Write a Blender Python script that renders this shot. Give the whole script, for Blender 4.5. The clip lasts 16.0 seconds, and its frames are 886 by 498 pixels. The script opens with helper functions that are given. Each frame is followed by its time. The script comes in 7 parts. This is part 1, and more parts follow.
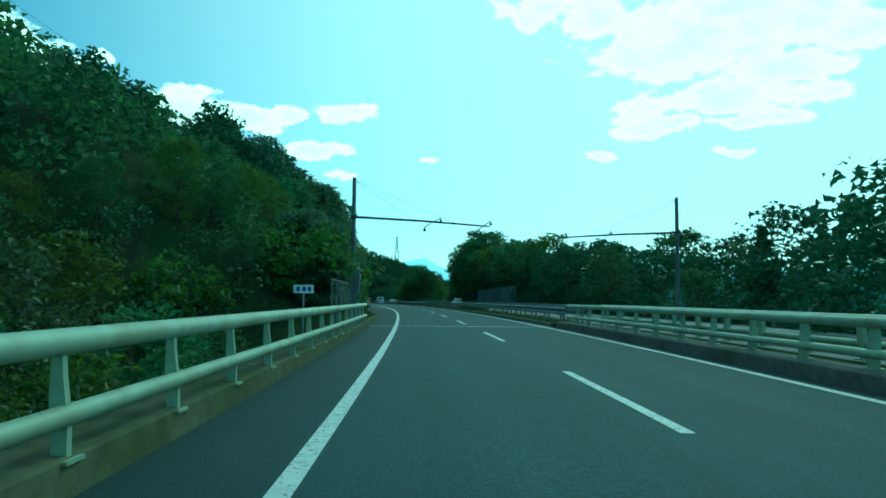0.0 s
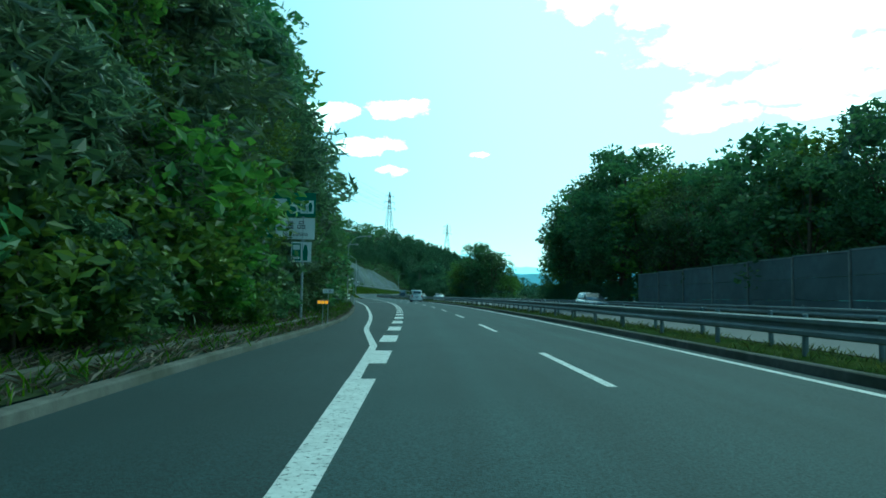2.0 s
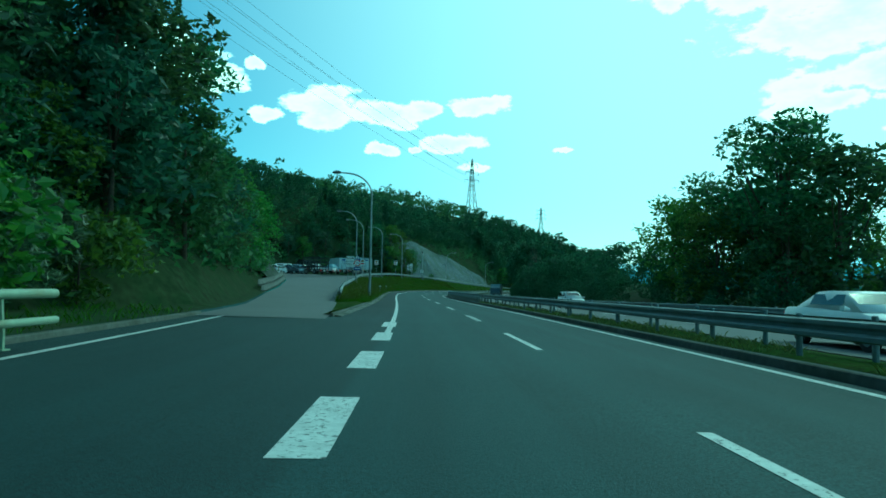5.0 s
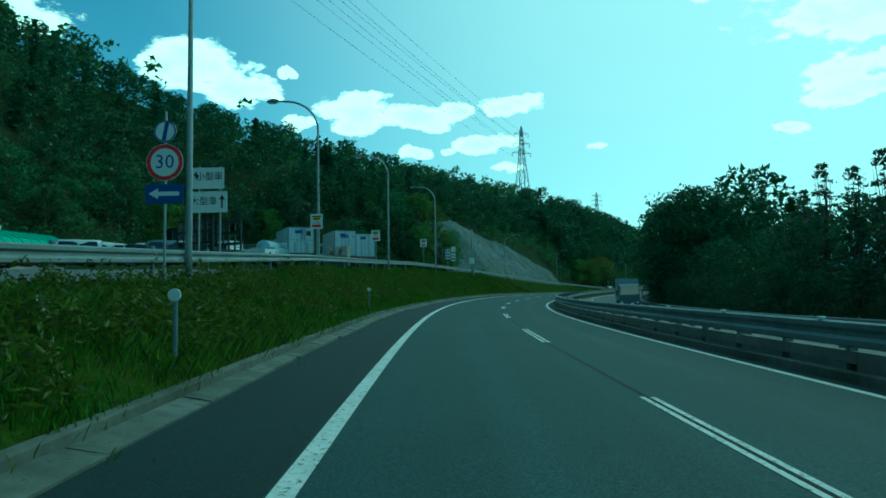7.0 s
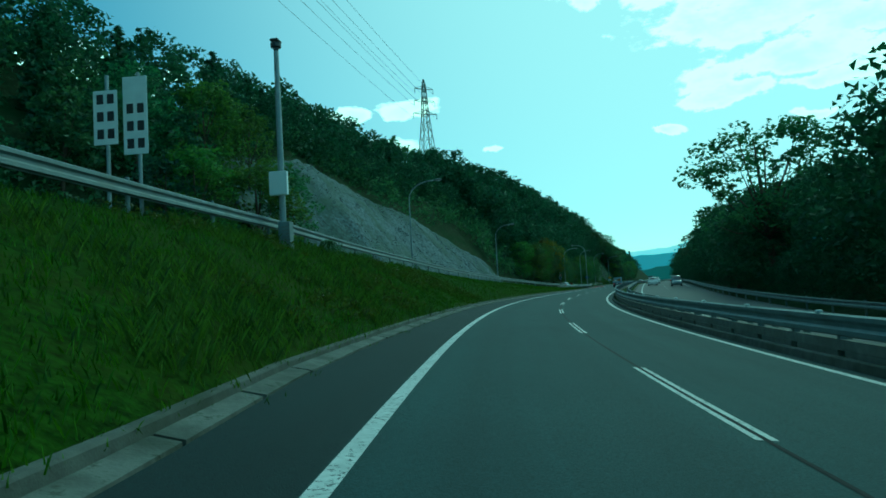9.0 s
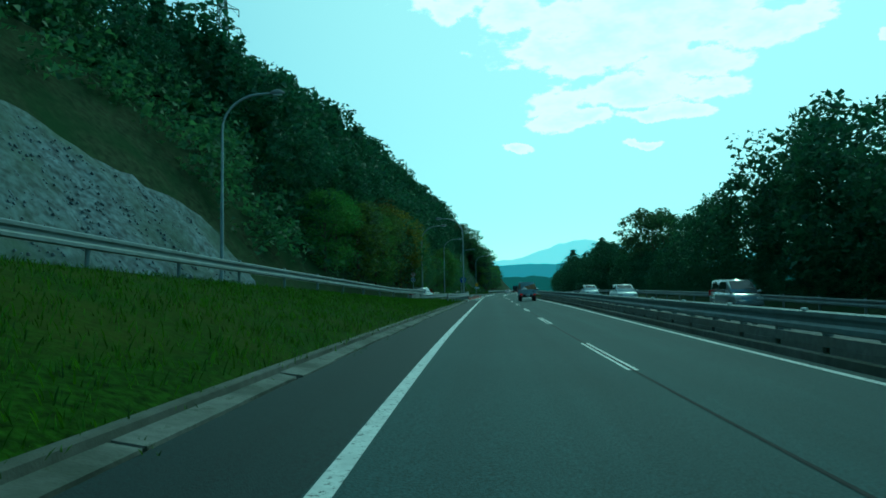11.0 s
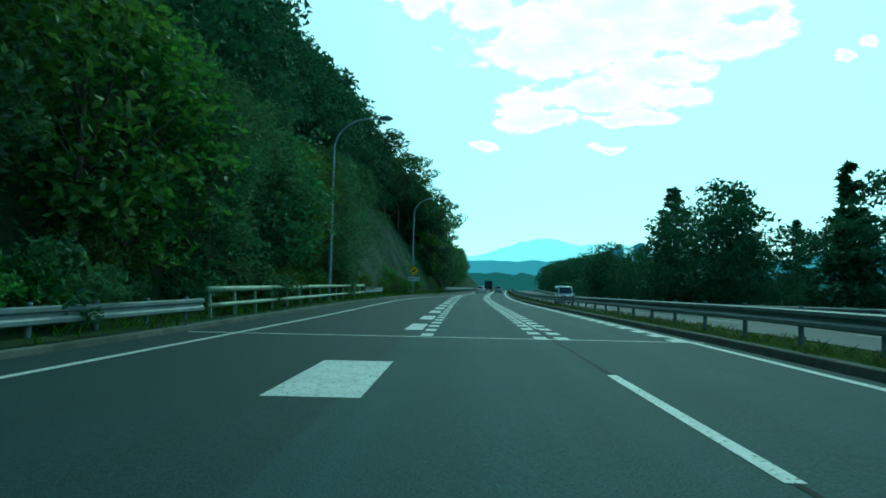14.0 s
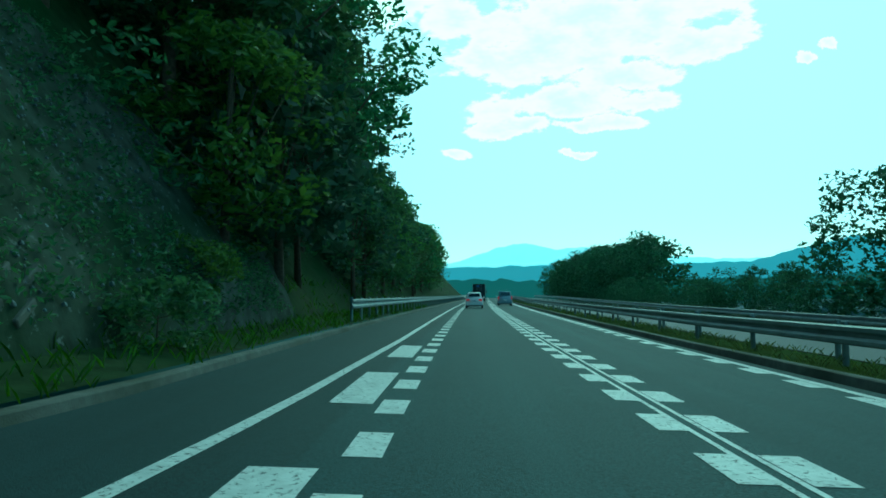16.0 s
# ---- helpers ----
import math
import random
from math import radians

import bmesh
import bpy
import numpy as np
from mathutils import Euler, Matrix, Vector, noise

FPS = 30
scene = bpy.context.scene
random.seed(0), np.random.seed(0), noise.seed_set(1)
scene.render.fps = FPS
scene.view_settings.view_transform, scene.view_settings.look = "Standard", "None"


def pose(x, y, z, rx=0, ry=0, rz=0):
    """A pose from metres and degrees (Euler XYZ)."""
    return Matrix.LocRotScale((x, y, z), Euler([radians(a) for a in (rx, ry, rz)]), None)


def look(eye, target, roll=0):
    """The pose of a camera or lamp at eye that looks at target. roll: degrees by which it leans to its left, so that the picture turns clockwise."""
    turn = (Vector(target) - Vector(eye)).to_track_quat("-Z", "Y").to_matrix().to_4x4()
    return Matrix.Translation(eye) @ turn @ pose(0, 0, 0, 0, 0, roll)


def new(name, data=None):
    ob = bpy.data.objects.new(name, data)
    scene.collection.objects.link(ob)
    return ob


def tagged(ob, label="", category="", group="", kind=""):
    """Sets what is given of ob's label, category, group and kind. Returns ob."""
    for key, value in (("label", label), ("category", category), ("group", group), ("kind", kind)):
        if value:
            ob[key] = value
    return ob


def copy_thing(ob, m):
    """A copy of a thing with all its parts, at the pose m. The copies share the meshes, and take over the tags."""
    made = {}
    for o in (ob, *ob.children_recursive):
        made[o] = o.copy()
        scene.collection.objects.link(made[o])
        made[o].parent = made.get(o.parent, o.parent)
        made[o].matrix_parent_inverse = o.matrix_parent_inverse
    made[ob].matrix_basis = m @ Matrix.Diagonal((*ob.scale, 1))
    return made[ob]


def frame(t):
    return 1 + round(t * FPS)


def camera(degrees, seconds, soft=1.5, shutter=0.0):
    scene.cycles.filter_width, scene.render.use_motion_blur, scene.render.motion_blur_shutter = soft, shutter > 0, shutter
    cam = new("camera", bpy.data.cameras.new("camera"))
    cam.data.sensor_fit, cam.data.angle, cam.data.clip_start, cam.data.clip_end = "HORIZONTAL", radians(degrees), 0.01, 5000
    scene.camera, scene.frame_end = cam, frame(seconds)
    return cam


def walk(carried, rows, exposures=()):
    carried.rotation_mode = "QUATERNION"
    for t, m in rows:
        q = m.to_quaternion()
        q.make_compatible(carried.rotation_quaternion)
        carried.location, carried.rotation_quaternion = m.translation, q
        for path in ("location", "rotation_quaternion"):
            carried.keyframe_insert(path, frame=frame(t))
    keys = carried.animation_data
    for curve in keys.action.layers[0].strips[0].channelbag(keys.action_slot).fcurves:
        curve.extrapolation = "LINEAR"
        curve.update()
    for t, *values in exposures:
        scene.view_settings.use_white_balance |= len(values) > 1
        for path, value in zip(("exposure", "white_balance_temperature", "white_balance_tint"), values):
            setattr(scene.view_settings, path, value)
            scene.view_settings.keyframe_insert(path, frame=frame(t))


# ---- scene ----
# ---------------------------------------------------------------- the road's course
# curvature (+ left) every 19.4 stations, bank (degrees, + right side low) and grade every 38.8 stations
KAP = [1.812, 1.368, 0.946, 0.932, 1.268, 0.978, 0.975, 1.058, 1.346, 1.262, 1.468, 1.315, 0.872, 0.23, -0.774, -2.561,
       -3.92, -3.479, -3.072, -3.285, -3.743, -2.818, -1.269, -0.191, 0.126, -0.122, -0.144, -0.629, -0.742, 0.207,
       -0.428, -1.438, -0.524, -0.148, -0.368, -0.262, -0.209, 0, 0, 0, 0, 0]
BANK = [0.61, 0.13, 0.02, -0.33, -0.22, 0.05, 0.79, 2.36, 4.28, 5.19, 3.94, 2.02, 0.08, -0.78, -0.44, 1.51, 2.0, 1.5, 0.8, 0, 0, 0]
GRADE = [1.75, -2.13, -3.96, -3.5, -4.02, -2.88, 2.08, 6.03, 2.49, -1.07, -1.85, -1.89, -1.64, -2.06, -1.21, -1.92, -3.0, -2, -1, 0, 0, 0]
STEP = 19.4
PER = 1.055                            # metres of road to one station; s counts stations, n and z are metres
S_GRID = np.arange(-60.0, 780.0, 1.0)


def _knots(values, gap):
    return np.interp(S_GRID, -STEP + gap * np.arange(len(values)), values)


def _summed(rate):
    total = np.concatenate([[0], np.cumsum((rate[1:] + rate[:-1]) / 2)])
    return total - np.interp(0, S_GRID, total)


TURN = _summed(_knots(KAP, STEP) / 1000) / PER
PLAN_X, PLAN_Y = PER * _summed(-np.sin(TURN)), PER * _summed(np.cos(TURN))
SLOPE = _knots(GRADE, 2 * STEP) / 1000 / PER
PLAN_Z, TILT = PER * _summed(SLOPE), np.tan(np.radians(_knots(BANK, 2 * STEP)))


def turn_at(s):
    return float(np.interp(s, S_GRID, TURN))


def rp(s, n, z=0.0):
    """World place at s along the road, n to the right of the left lane line, z above the road's plane."""
    t = turn_at(s)
    x, y = np.interp(s, S_GRID, PLAN_X), np.interp(s, S_GRID, PLAN_Y)
    if s < S_GRID[0] or s > S_GRID[-1]:
        far = PER * (s - min(max(s, S_GRID[0]), S_GRID[-1]))
        x, y = x - far * math.sin(t), y + far * math.cos(t)
    low = min(max(n, -14), 18) * np.interp(s, S_GRID, TILT)
    return Vector((x + n * math.cos(t), y + n * math.sin(t), np.interp(s, S_GRID, PLAN_Z) - low + z))


def on_road(s, n, z=0.0, turned=0.0):
    """Pose at that place, y along the road, turned to the left by so many degrees."""
    p = rp(s, n, z)
    return pose(p.x, p.y, p.z, 0, 0, math.degrees(turn_at(s)) + turned)


# ---------------------------------------------------------------- camera
LENS = 67.15
EYE, YAW, PITCH, ROLL = 1.246, 0.708, 3.809, -1.256
cam = camera(LENS, 16.0, soft=1.7, shutter=0.0)

# seconds, s, n, yaw, pitch, roll
RIDE = [
    (0.0, -4.29, 0.883, -2.01, 0.63, 0.35), (0.5, 13.87, 0.879, -1.74, 0.57, 0.25), (1.0, 32.43, 0.72, -1.59, 0.49, 0.22),
    (1.5, 51.21, 0.633, -2.01, 0.42, 0.21), (2.0, 69.72, 0.777, -2.15, 0.33, 0.54), (2.5, 87.98, 0.934, -2.07, 0.24, 0.83),
    (3.0, 106.28, 0.978, -1.94, 0.2, 0.96), (3.5, 124.62, 0.881, -1.71, 0.17, 0.62), (4.0, 143.09, 0.908, -1.97, 0.04, 0.41),
    (4.5, 161.6, 0.88, -2.05, -0.06, 0.25), (5.0, 180.1, 0.83, -2.1, -0.15, 0.09), (5.5, 198.5, 0.77, -2.1, -0.23, -0.07),
    (6.0, 216.7, 0.71, -2.05, -0.3, -0.22),
    (6.5, 235.09, 0.666, -1.89, -0.37, -0.37), (7.0, 253.85, 0.849, -1.22, -0.47, -0.43), (7.5, 272.6, 0.975, 0.56, -0.43, -0.49),
    (8.0, 291.15, 0.998, 2.19, -0.38, -0.81), (8.5, 309.37, 0.902, 3.03, -0.4, -0.78), (9.0, 327.5, 0.923, 2.76, -0.34, -0.65),
    (9.5, 345.47, 0.973, 2.81, -0.49, -0.37), (10.0, 363.43, 0.78, 2.88, -0.11, -0.41),
    (10.5, 381.5, 0.82, 2.6, -0.12, -0.34), (11.0, 399.6, 0.88, 2.1, -0.12, -0.25), (11.5, 417.7, 0.95, 1.6, -0.13, -0.15),
    (12.0, 435.8, 1.01, 1.1, -0.13, -0.05),
    (12.5, 453.85, 1.058, 0.74, -0.13, 0.05), (13.0, 472.0, 1.112, 0.61, -0.3, 0.12), (13.5, 490.22, 1.161, 0.8, -0.14, 0.52),
    (14.0, 508.69, 1.182, 0.67, -0.47, 0.29), (14.5, 527.16, 1.063, 1.02, -0.26, -0.32), (15.0, 545.7, 1.008, 1.08, 0.11, -0.63),
    (15.5, 564.28, 1.103, 1.21, 0.08, -0.09), (16.0, 582.88, 1.063, 0.78, 0.33, -0.22),
]


def seat(s, n, yaw, pitch, roll):
    """The camera's pose in the car."""
    t, tilt = turn_at(s), math.atan(np.interp(s, S_GRID, TILT))
    fwd = Vector((-math.sin(t), math.cos(t), np.interp(s, S_GRID, SLOPE))).normalized()
    right = Vector((math.cos(t) * math.cos(tilt), math.sin(t) * math.cos(tilt), -math.sin(tilt)))
    right = (right - fwd * right.dot(fwd)).normalized()
    up = right.cross(fwd)
    eye = rp(s, n) + up * EYE
    w, p, r = radians((YAW + yaw) / PER), radians((PITCH + pitch) / PER), radians(ROLL + roll)
    ahead = math.cos(p) * (math.cos(w) * fwd - math.sin(w) * right) + math.sin(p) * up
    side = math.cos(w) * right + math.sin(w) * fwd
    top = side.cross(ahead)
    side, top = math.cos(r) * side - math.sin(r) * top, math.cos(r) * top + math.sin(r) * side
    return Matrix(((side.x, top.x, -ahead.x, eye.x), (side.y, top.y, -ahead.y, eye.y), (side.z, top.z, -ahead.z, eye.z), (0, 0, 0, 1)))


walk(cam, [(t, seat(*row)) for t, *row in RIDE],
     exposures=((0.0, -0.1, 4550, -67), (0.5, 0.08, 4700, -57), (1.5, 0.28, 4850, -51), (3.0, 0.28, 4850, -51), (4.0, 0.2, 4650, -61), (6.5, -0.34, 4500, -70), (9.0, -0.42, 4550, -68), (9.5, -0.25, 4650, -61), (10.0, -0.45, 4550, -66), (12.5, -0.17, 4600, -64), (14.5, -0.05, 4700, -58), (15.5, -0.05, 4650, -61), (16.0, -0.05, 4550, -66)))

# ---------------------------------------------------------------- sky and sun
SUN_AZ, SUN_EL = 33.0, 42.0            # degrees right of +y, above the horizon
# clouds: azimuth, elevation, half width, half height in degrees
CLOUDS = [(-33.6, 18.0, 4.4, 2.2), (-30.2, 16.4, 3.4, 1.3), (-25.9, 17.9, 0.8, 0.5), (-20.3, 15.2, 3.2, 1.8), (-15.0, 14.6, 4.6, 1.2), (-11.6, 15.2, 2.0, 1.0),
          (-6.9, 15.4, 3.0, 0.9), (-25.4, 14.2, 1.7, 0.7), (-9.2, 12.4, 2.9, 0.7), (-15.3, 11.4, 1.5, 0.5), (-7.4, 10.5, 1.6, 0.35), (-12.3, 11.9, 0.9, 0.3),
          (9.4, 23.4, 5.0, 1.2), (14.5, 22.6, 3.4, 1.7), (26.5, 21.6, 12.6, 2.8), (22.0, 19.6, 9.6, 2.2), (34.0, 19.6, 5.6, 1.5), (29.0, 17.6, 4.8, 1.0), (25.0, 15.8, 8.8, 1.4),
          (19.6, 13.9, 3.6, 1.0), (27.5, 13.9, 3.6, 0.6), (15.5, 11.7, 1.5, 0.5), (25.4, 11.7, 1.8, 0.35), (0.3, 11.8, 0.8, 0.3), (42.9, 17.4, 0.7, 0.6),
          (44.4, 18.3, 0.6, 0.5), (-52, 20, 9, 3), (70, 26, 16, 5), (120, 30, 20, 6), (-90, 28, 18, 5), (180, 30, 25, 6), (-140, 25, 20, 5), (30, 50, 25, 7), (-30, 55, 25, 6)]
world = bpy.data.worlds.new("world")
scene.world = world
world.use_nodes = True
wn, wl = world.node_tree.nodes, world.node_tree.links
wn.clear()


def wnode(kind):
    return wn.new(kind)


def wmath(op, a, b=None):
    node = wnode("ShaderNodeMath")
    node.operation = op
    for slot, v in enumerate((a, b)):
        if v is None:
            continue
        if isinstance(v, (int, float)):
            node.inputs[slot].default_value = v
        else:
            wl.new(v, node.inputs[slot])
    return node.outputs[0]


sky = wnode("ShaderNodeTexSky")
sky.sky_type, sky.sun_disc, sky.sun_elevation, sky.sun_rotation = "NISHITA", False, radians(SUN_EL), radians(SUN_AZ)
sky.altitude, sky.air_density, sky.dust_density, sky.ozone_density = 200.0, 1.0, 0.4, 3.0
coord = wnode("ShaderNodeTexCoord")
split = wnode("ShaderNodeSeparateXYZ")
wl.new(coord.outputs["Generated"], split.inputs[0])
vx, vy, vz = split.outputs
azim = wmath("MULTIPLY", wmath("ARCTAN2", vx, vy), 180 / math.pi)
elev = wmath("MULTIPLY", wmath("ARCSINE", vz), 180 / math.pi)
ripple = wnode("ShaderNodeTexNoise")
ripple.inputs["Scale"].default_value, ripple.inputs["Detail"].default_value, ripple.inputs["Roughness"].default_value = 19.0, 12.0, 0.6
stretch = wnode("ShaderNodeMapping")
stretch.inputs["Scale"].default_value = (1, 1, 2.2)
wl.new(coord.outputs["Generated"], stretch.inputs[0])
wl.new(stretch.outputs[0], ripple.inputs["Vector"])
billow = wnode("ShaderNodeTexNoise")
billow.inputs["Scale"].default_value, billow.inputs["Detail"].default_value, billow.inputs["Roughness"].default_value = 11.0, 8.0, 0.6
wl.new(coord.outputs["Generated"], billow.inputs["Vector"])
shift = wnode("ShaderNodeSeparateColor")
wl.new(billow.outputs["Color"], shift.inputs[0])
azim = wmath("ADD", azim, wmath("MULTIPLY", wmath("SUBTRACT", shift.outputs[0], 0.5), 5.0))
elev = wmath("ADD", elev, wmath("MULTIPLY", wmath("SUBTRACT", shift.outputs[1], 0.5), 3.2))
total = None
for a, e, w, h in CLOUDS:
    da = wmath("DIVIDE", wmath("SUBTRACT", azim, a), w * 1.0)
    de = wmath("DIVIDE", wmath("SUBTRACT", elev, e), h * 1.0)
    bump = wmath("SUBTRACT", 1.0, wmath("ADD", wmath("MULTIPLY", da, da), wmath("MULTIPLY", de, de)))
    total = bump if total is None else wmath("MAXIMUM", total, bump)
ragged = wmath("ADD", wmath("MAXIMUM", total, -1.2), wmath("MULTIPLY", wmath("SUBTRACT", ripple.outputs["Fac"], 0.5), 3.6))
cover = wnode("ShaderNodeMapRange")
cover.interpolation_type = "SMOOTHSTEP"
cover.inputs["From Min"].default_value, cover.inputs["From Max"].default_value = -0.12, 0.34
wl.new(ragged, cover.inputs["Value"])
mixed = wnode("ShaderNodeMix")
mixed.data_type = "RGBA"
wl.new(cover.outputs[0], mixed.inputs["Factor"])
# thick middles and undersides are greyer than the lit rims
thick = wnode("ShaderNodeMapRange")
thick.interpolation_type = "SMOOTHSTEP"
thick.inputs["From Min"].default_value, thick.inputs["From Max"].default_value = 0.25, 1.5
wl.new(ragged, thick.inputs["Value"])
puff = wnode("ShaderNodeMix")
puff.data_type = "RGBA"
wl.new(thick.outputs[0], puff.inputs["Factor"])
puff.inputs["A"].default_value, puff.inputs["B"].default_value = (14, 14, 14, 1), (11.0, 11.4, 11.8, 1)
wl.new(puff.outputs["Result"], mixed.inputs["B"])
# thin bright veil of high cloud round the hidden sun
aim = (math.sin(radians(SUN_AZ)) * math.cos(radians(30)), math.cos(radians(SUN_AZ)) * math.cos(radians(30)), math.sin(radians(30)))
close = wnode("ShaderNodeVectorMath")
close.operation = "DOT_PRODUCT"
wl.new(coord.outputs["Generated"], close.inputs[0])
close.inputs[1].default_value = aim
veil = wnode("ShaderNodeMapRange")
veil.interpolation_type = "SMOOTHSTEP"
veil.inputs["From Min"].default_value, veil.inputs["From Max"].default_value, veil.inputs["To Max"].default_value = 0.42, 0.99, 0.75
wl.new(close.outputs["Value"], veil.inputs["Value"])
hazed = wnode("ShaderNodeMix")
hazed.data_type = "RGBA"
wl.new(veil.outputs[0], hazed.inputs["Factor"])
wl.new(sky.outputs[0], hazed.inputs["A"])
hazed.inputs["B"].default_value = (8.8, 8.8, 9.8, 1)
wl.new(hazed.outputs["Result"], mixed.inputs["A"])
back = wnode("ShaderNodeBackground")
back.inputs["Strength"].default_value = 0.14
wl.new(mixed.outputs["Result"], back.inputs[0])
wl.new(back.outputs[0], wnode("ShaderNodeOutputWorld").inputs[0])

sun = new("sun", bpy.data.lights.new("sun", "SUN"))
sun.data.energy, sun.data.angle, sun.data.color = 0.9, radians(9), (1.0, 0.95, 0.86)
a, e = radians(SUN_AZ), radians(SUN_EL)
sun.matrix_world = look((0, 0, 60), Vector((0, 0, 60)) - Vector((math.sin(a) * math.cos(e), math.cos(a) * math.cos(e), math.sin(e))))

# ---------------------------------------------------------------- materials
MADE = {}


def mat(name, rgb, rough=0.7, metal=0.0, spread=0.25, scale=3.0, bump=0.0, bump_scale=40.0, second=None, second_scale=0.4, second_amount=0.4,
        emit=None, each=0.0, spec=0.4, holes=None, lanes=False):
    """A surface whose colour varies at two scales, with fine relief; each: how far pieces differ from one another."""
    if name in MADE:
        return MADE[name]
    m = MADE[name] = bpy.data.materials.new(name)
    m.use_nodes = True
    nt = m.node_tree
    b = nt.nodes["Principled BSDF"]
    b.inputs["Roughness"].default_value, b.inputs["Metallic"].default_value = rough, metal
    b.inputs["Specular IOR Level"].default_value = spec
    where = nt.nodes.new("ShaderNodeTexCoord")
    where = where.outputs["Object"]
    fine = nt.nodes.new("ShaderNodeTexNoise")
    fine.inputs["Scale"].default_value, fine.inputs["Detail"].default_value = scale, 6.0
    nt.links.new(where, fine.inputs["Vector"])
    ramp = nt.nodes.new("ShaderNodeValToRGB")
    lo, hi = [c * (1 - spread) for c in rgb], [min(c * (1 + spread), 1) for c in rgb]
    ramp.color_ramp.elements[0].color, ramp.color_ramp.elements[1].color = (*lo, 1), (*hi, 1)
    ramp.color_ramp.elements[0].position, ramp.color_ramp.elements[1].position = 0.3, 0.7
    nt.links.new(fine.outputs["Fac"], ramp.inputs[0])
    out = ramp.outputs[0]
    if second:
        broad = nt.nodes.new("ShaderNodeTexNoise")
        broad.inputs["Scale"].default_value, broad.inputs["Detail"].default_value = second_scale, 4.0
        nt.links.new(where, broad.inputs["Vector"])
        reach = nt.nodes.new("ShaderNodeMapRange")
        reach.inputs["From Min"].default_value, reach.inputs["From Max"].default_value, reach.inputs["To Max"].default_value = 0.42, 0.68, second_amount
        nt.links.new(broad.outputs["Fac"], reach.inputs["Value"])
        mix = nt.nodes.new("ShaderNodeMix")
        mix.data_type = "RGBA"
        nt.links.new(reach.outputs[0], mix.inputs["Factor"])
        nt.links.new(out, mix.inputs["A"])
        mix.inputs["B"].default_value = (*second, 1)
        out = mix.outputs["Result"]
    if holes:
        shade, size, lo_at, hi_at = holes
        chip = nt.nodes.new("ShaderNodeTexNoise")
        chip.inputs["Scale"].default_value, chip.inputs["Detail"].default_value, chip.inputs["Roughness"].default_value = size, 7.0, 0.7
        nt.links.new(where, chip.inputs["Vector"])
        cut = nt.nodes.new("ShaderNodeMapRange")
        cut.inputs["From Min"].default_value, cut.inputs["From Max"].default_value = lo_at, hi_at
        nt.links.new(chip.outputs["Fac"], cut.inputs["Value"])
        worn = nt.nodes.new("ShaderNodeMix")
        worn.data_type = "RGBA"
        nt.links.new(cut.outputs[0], worn.inputs["Factor"])
        nt.links.new(out, worn.inputs["A"])
        worn.inputs["B"].default_value = (*shade, 1)
        out = worn.outputs["Result"]
    if lanes:
        # wheel tracks, darker shoulder and long streaks, by the road's own coordinates
        lane = nt.nodes.new("ShaderNodeAttribute")
        lane.attribute_name = "lane"
        sp = nt.nodes.new("ShaderNodeSeparateXYZ")
        nt.links.new(lane.outputs["Vector"], sp.inputs[0])
        tracks = nt.nodes.new("ShaderNodeValToRGB")
        cr = tracks.color_ramp
        marks = [(-1.5, .68), (-0.14, .68), (-0.1, .94), (0.35, 1.02), (0.85, .93), (1.3, 1.0), (1.7, 1.1), (2.1, 1.0), (2.6, .93), (3.1, 1.05), (3.7, 1.05), (4.2, .95), (4.65, 1.0), (5.05, 1.1), (5.5, 1.0), (5.95, .95), (6.5, 1.03), (6.85, .8)]
        for i, (p, v) in enumerate(marks):
            el = cr.elements[i] if i < 2 else cr.elements.new((p + 8) / 16)
            el.position, el.color = (p + 8) / 16, (v, v, v, 1)
        wide = nt.nodes.new("ShaderNodeMapRange")
        wide.inputs["From Min"].default_value, wide.inputs["From Max"].default_value = -8, 8
        nt.links.new(sp.outputs[0], wide.inputs["Value"])
        nt.links.new(wide.outputs[0], tracks.inputs[0])
        shrink = nt.nodes.new("ShaderNodeMapping")
        shrink.inputs["Scale"].default_value = (2.2, 0.05, 1)
        nt.links.new(lane.outputs["Vector"], shrink.inputs[0])
        streak = nt.nodes.new("ShaderNodeTexNoise")
        streak.inputs["Scale"].default_value, streak.inputs["Detail"].default_value = 1.0, 6.0
        nt.links.new(shrink.outputs[0], streak.inputs["Vector"])
        level = nt.nodes.new("ShaderNodeMapRange")
        level.inputs["To Min"].default_value, level.inputs["To Max"].default_value = 0.72, 1.28
        nt.links.new(streak.outputs["Fac"], level.inputs["Value"])
        # older, darker asphalt on the shoulder beside the grass bank
        outside, weigh, old = (nt.nodes.new("ShaderNodeMath") for _ in range(3))
        outside.operation, weigh.operation, old.operation = "LESS_THAN", "MULTIPLY", "SUBTRACT"
        outside.inputs[1].default_value, old.inputs[0].default_value = -0.12, 1.0
        nt.links.new(sp.outputs[0], outside.inputs[0])
        nt.links.new(outside.outputs[0], weigh.inputs[0])
        nt.links.new(sp.outputs[2], weigh.inputs[1])
        nt.links.new(weigh.outputs[0], old.inputs[1])
        for factor in (tracks.outputs[0], level.outputs[0], old.outputs[0]):
            times = nt.nodes.new("ShaderNodeMix")
            times.data_type, times.blend_type = "RGBA", "MULTIPLY"
            times.inputs["Factor"].default_value = 1.0
            nt.links.new(out, times.inputs["A"])
            nt.links.new(factor, times.inputs["B"])
            out = times.outputs["Result"]
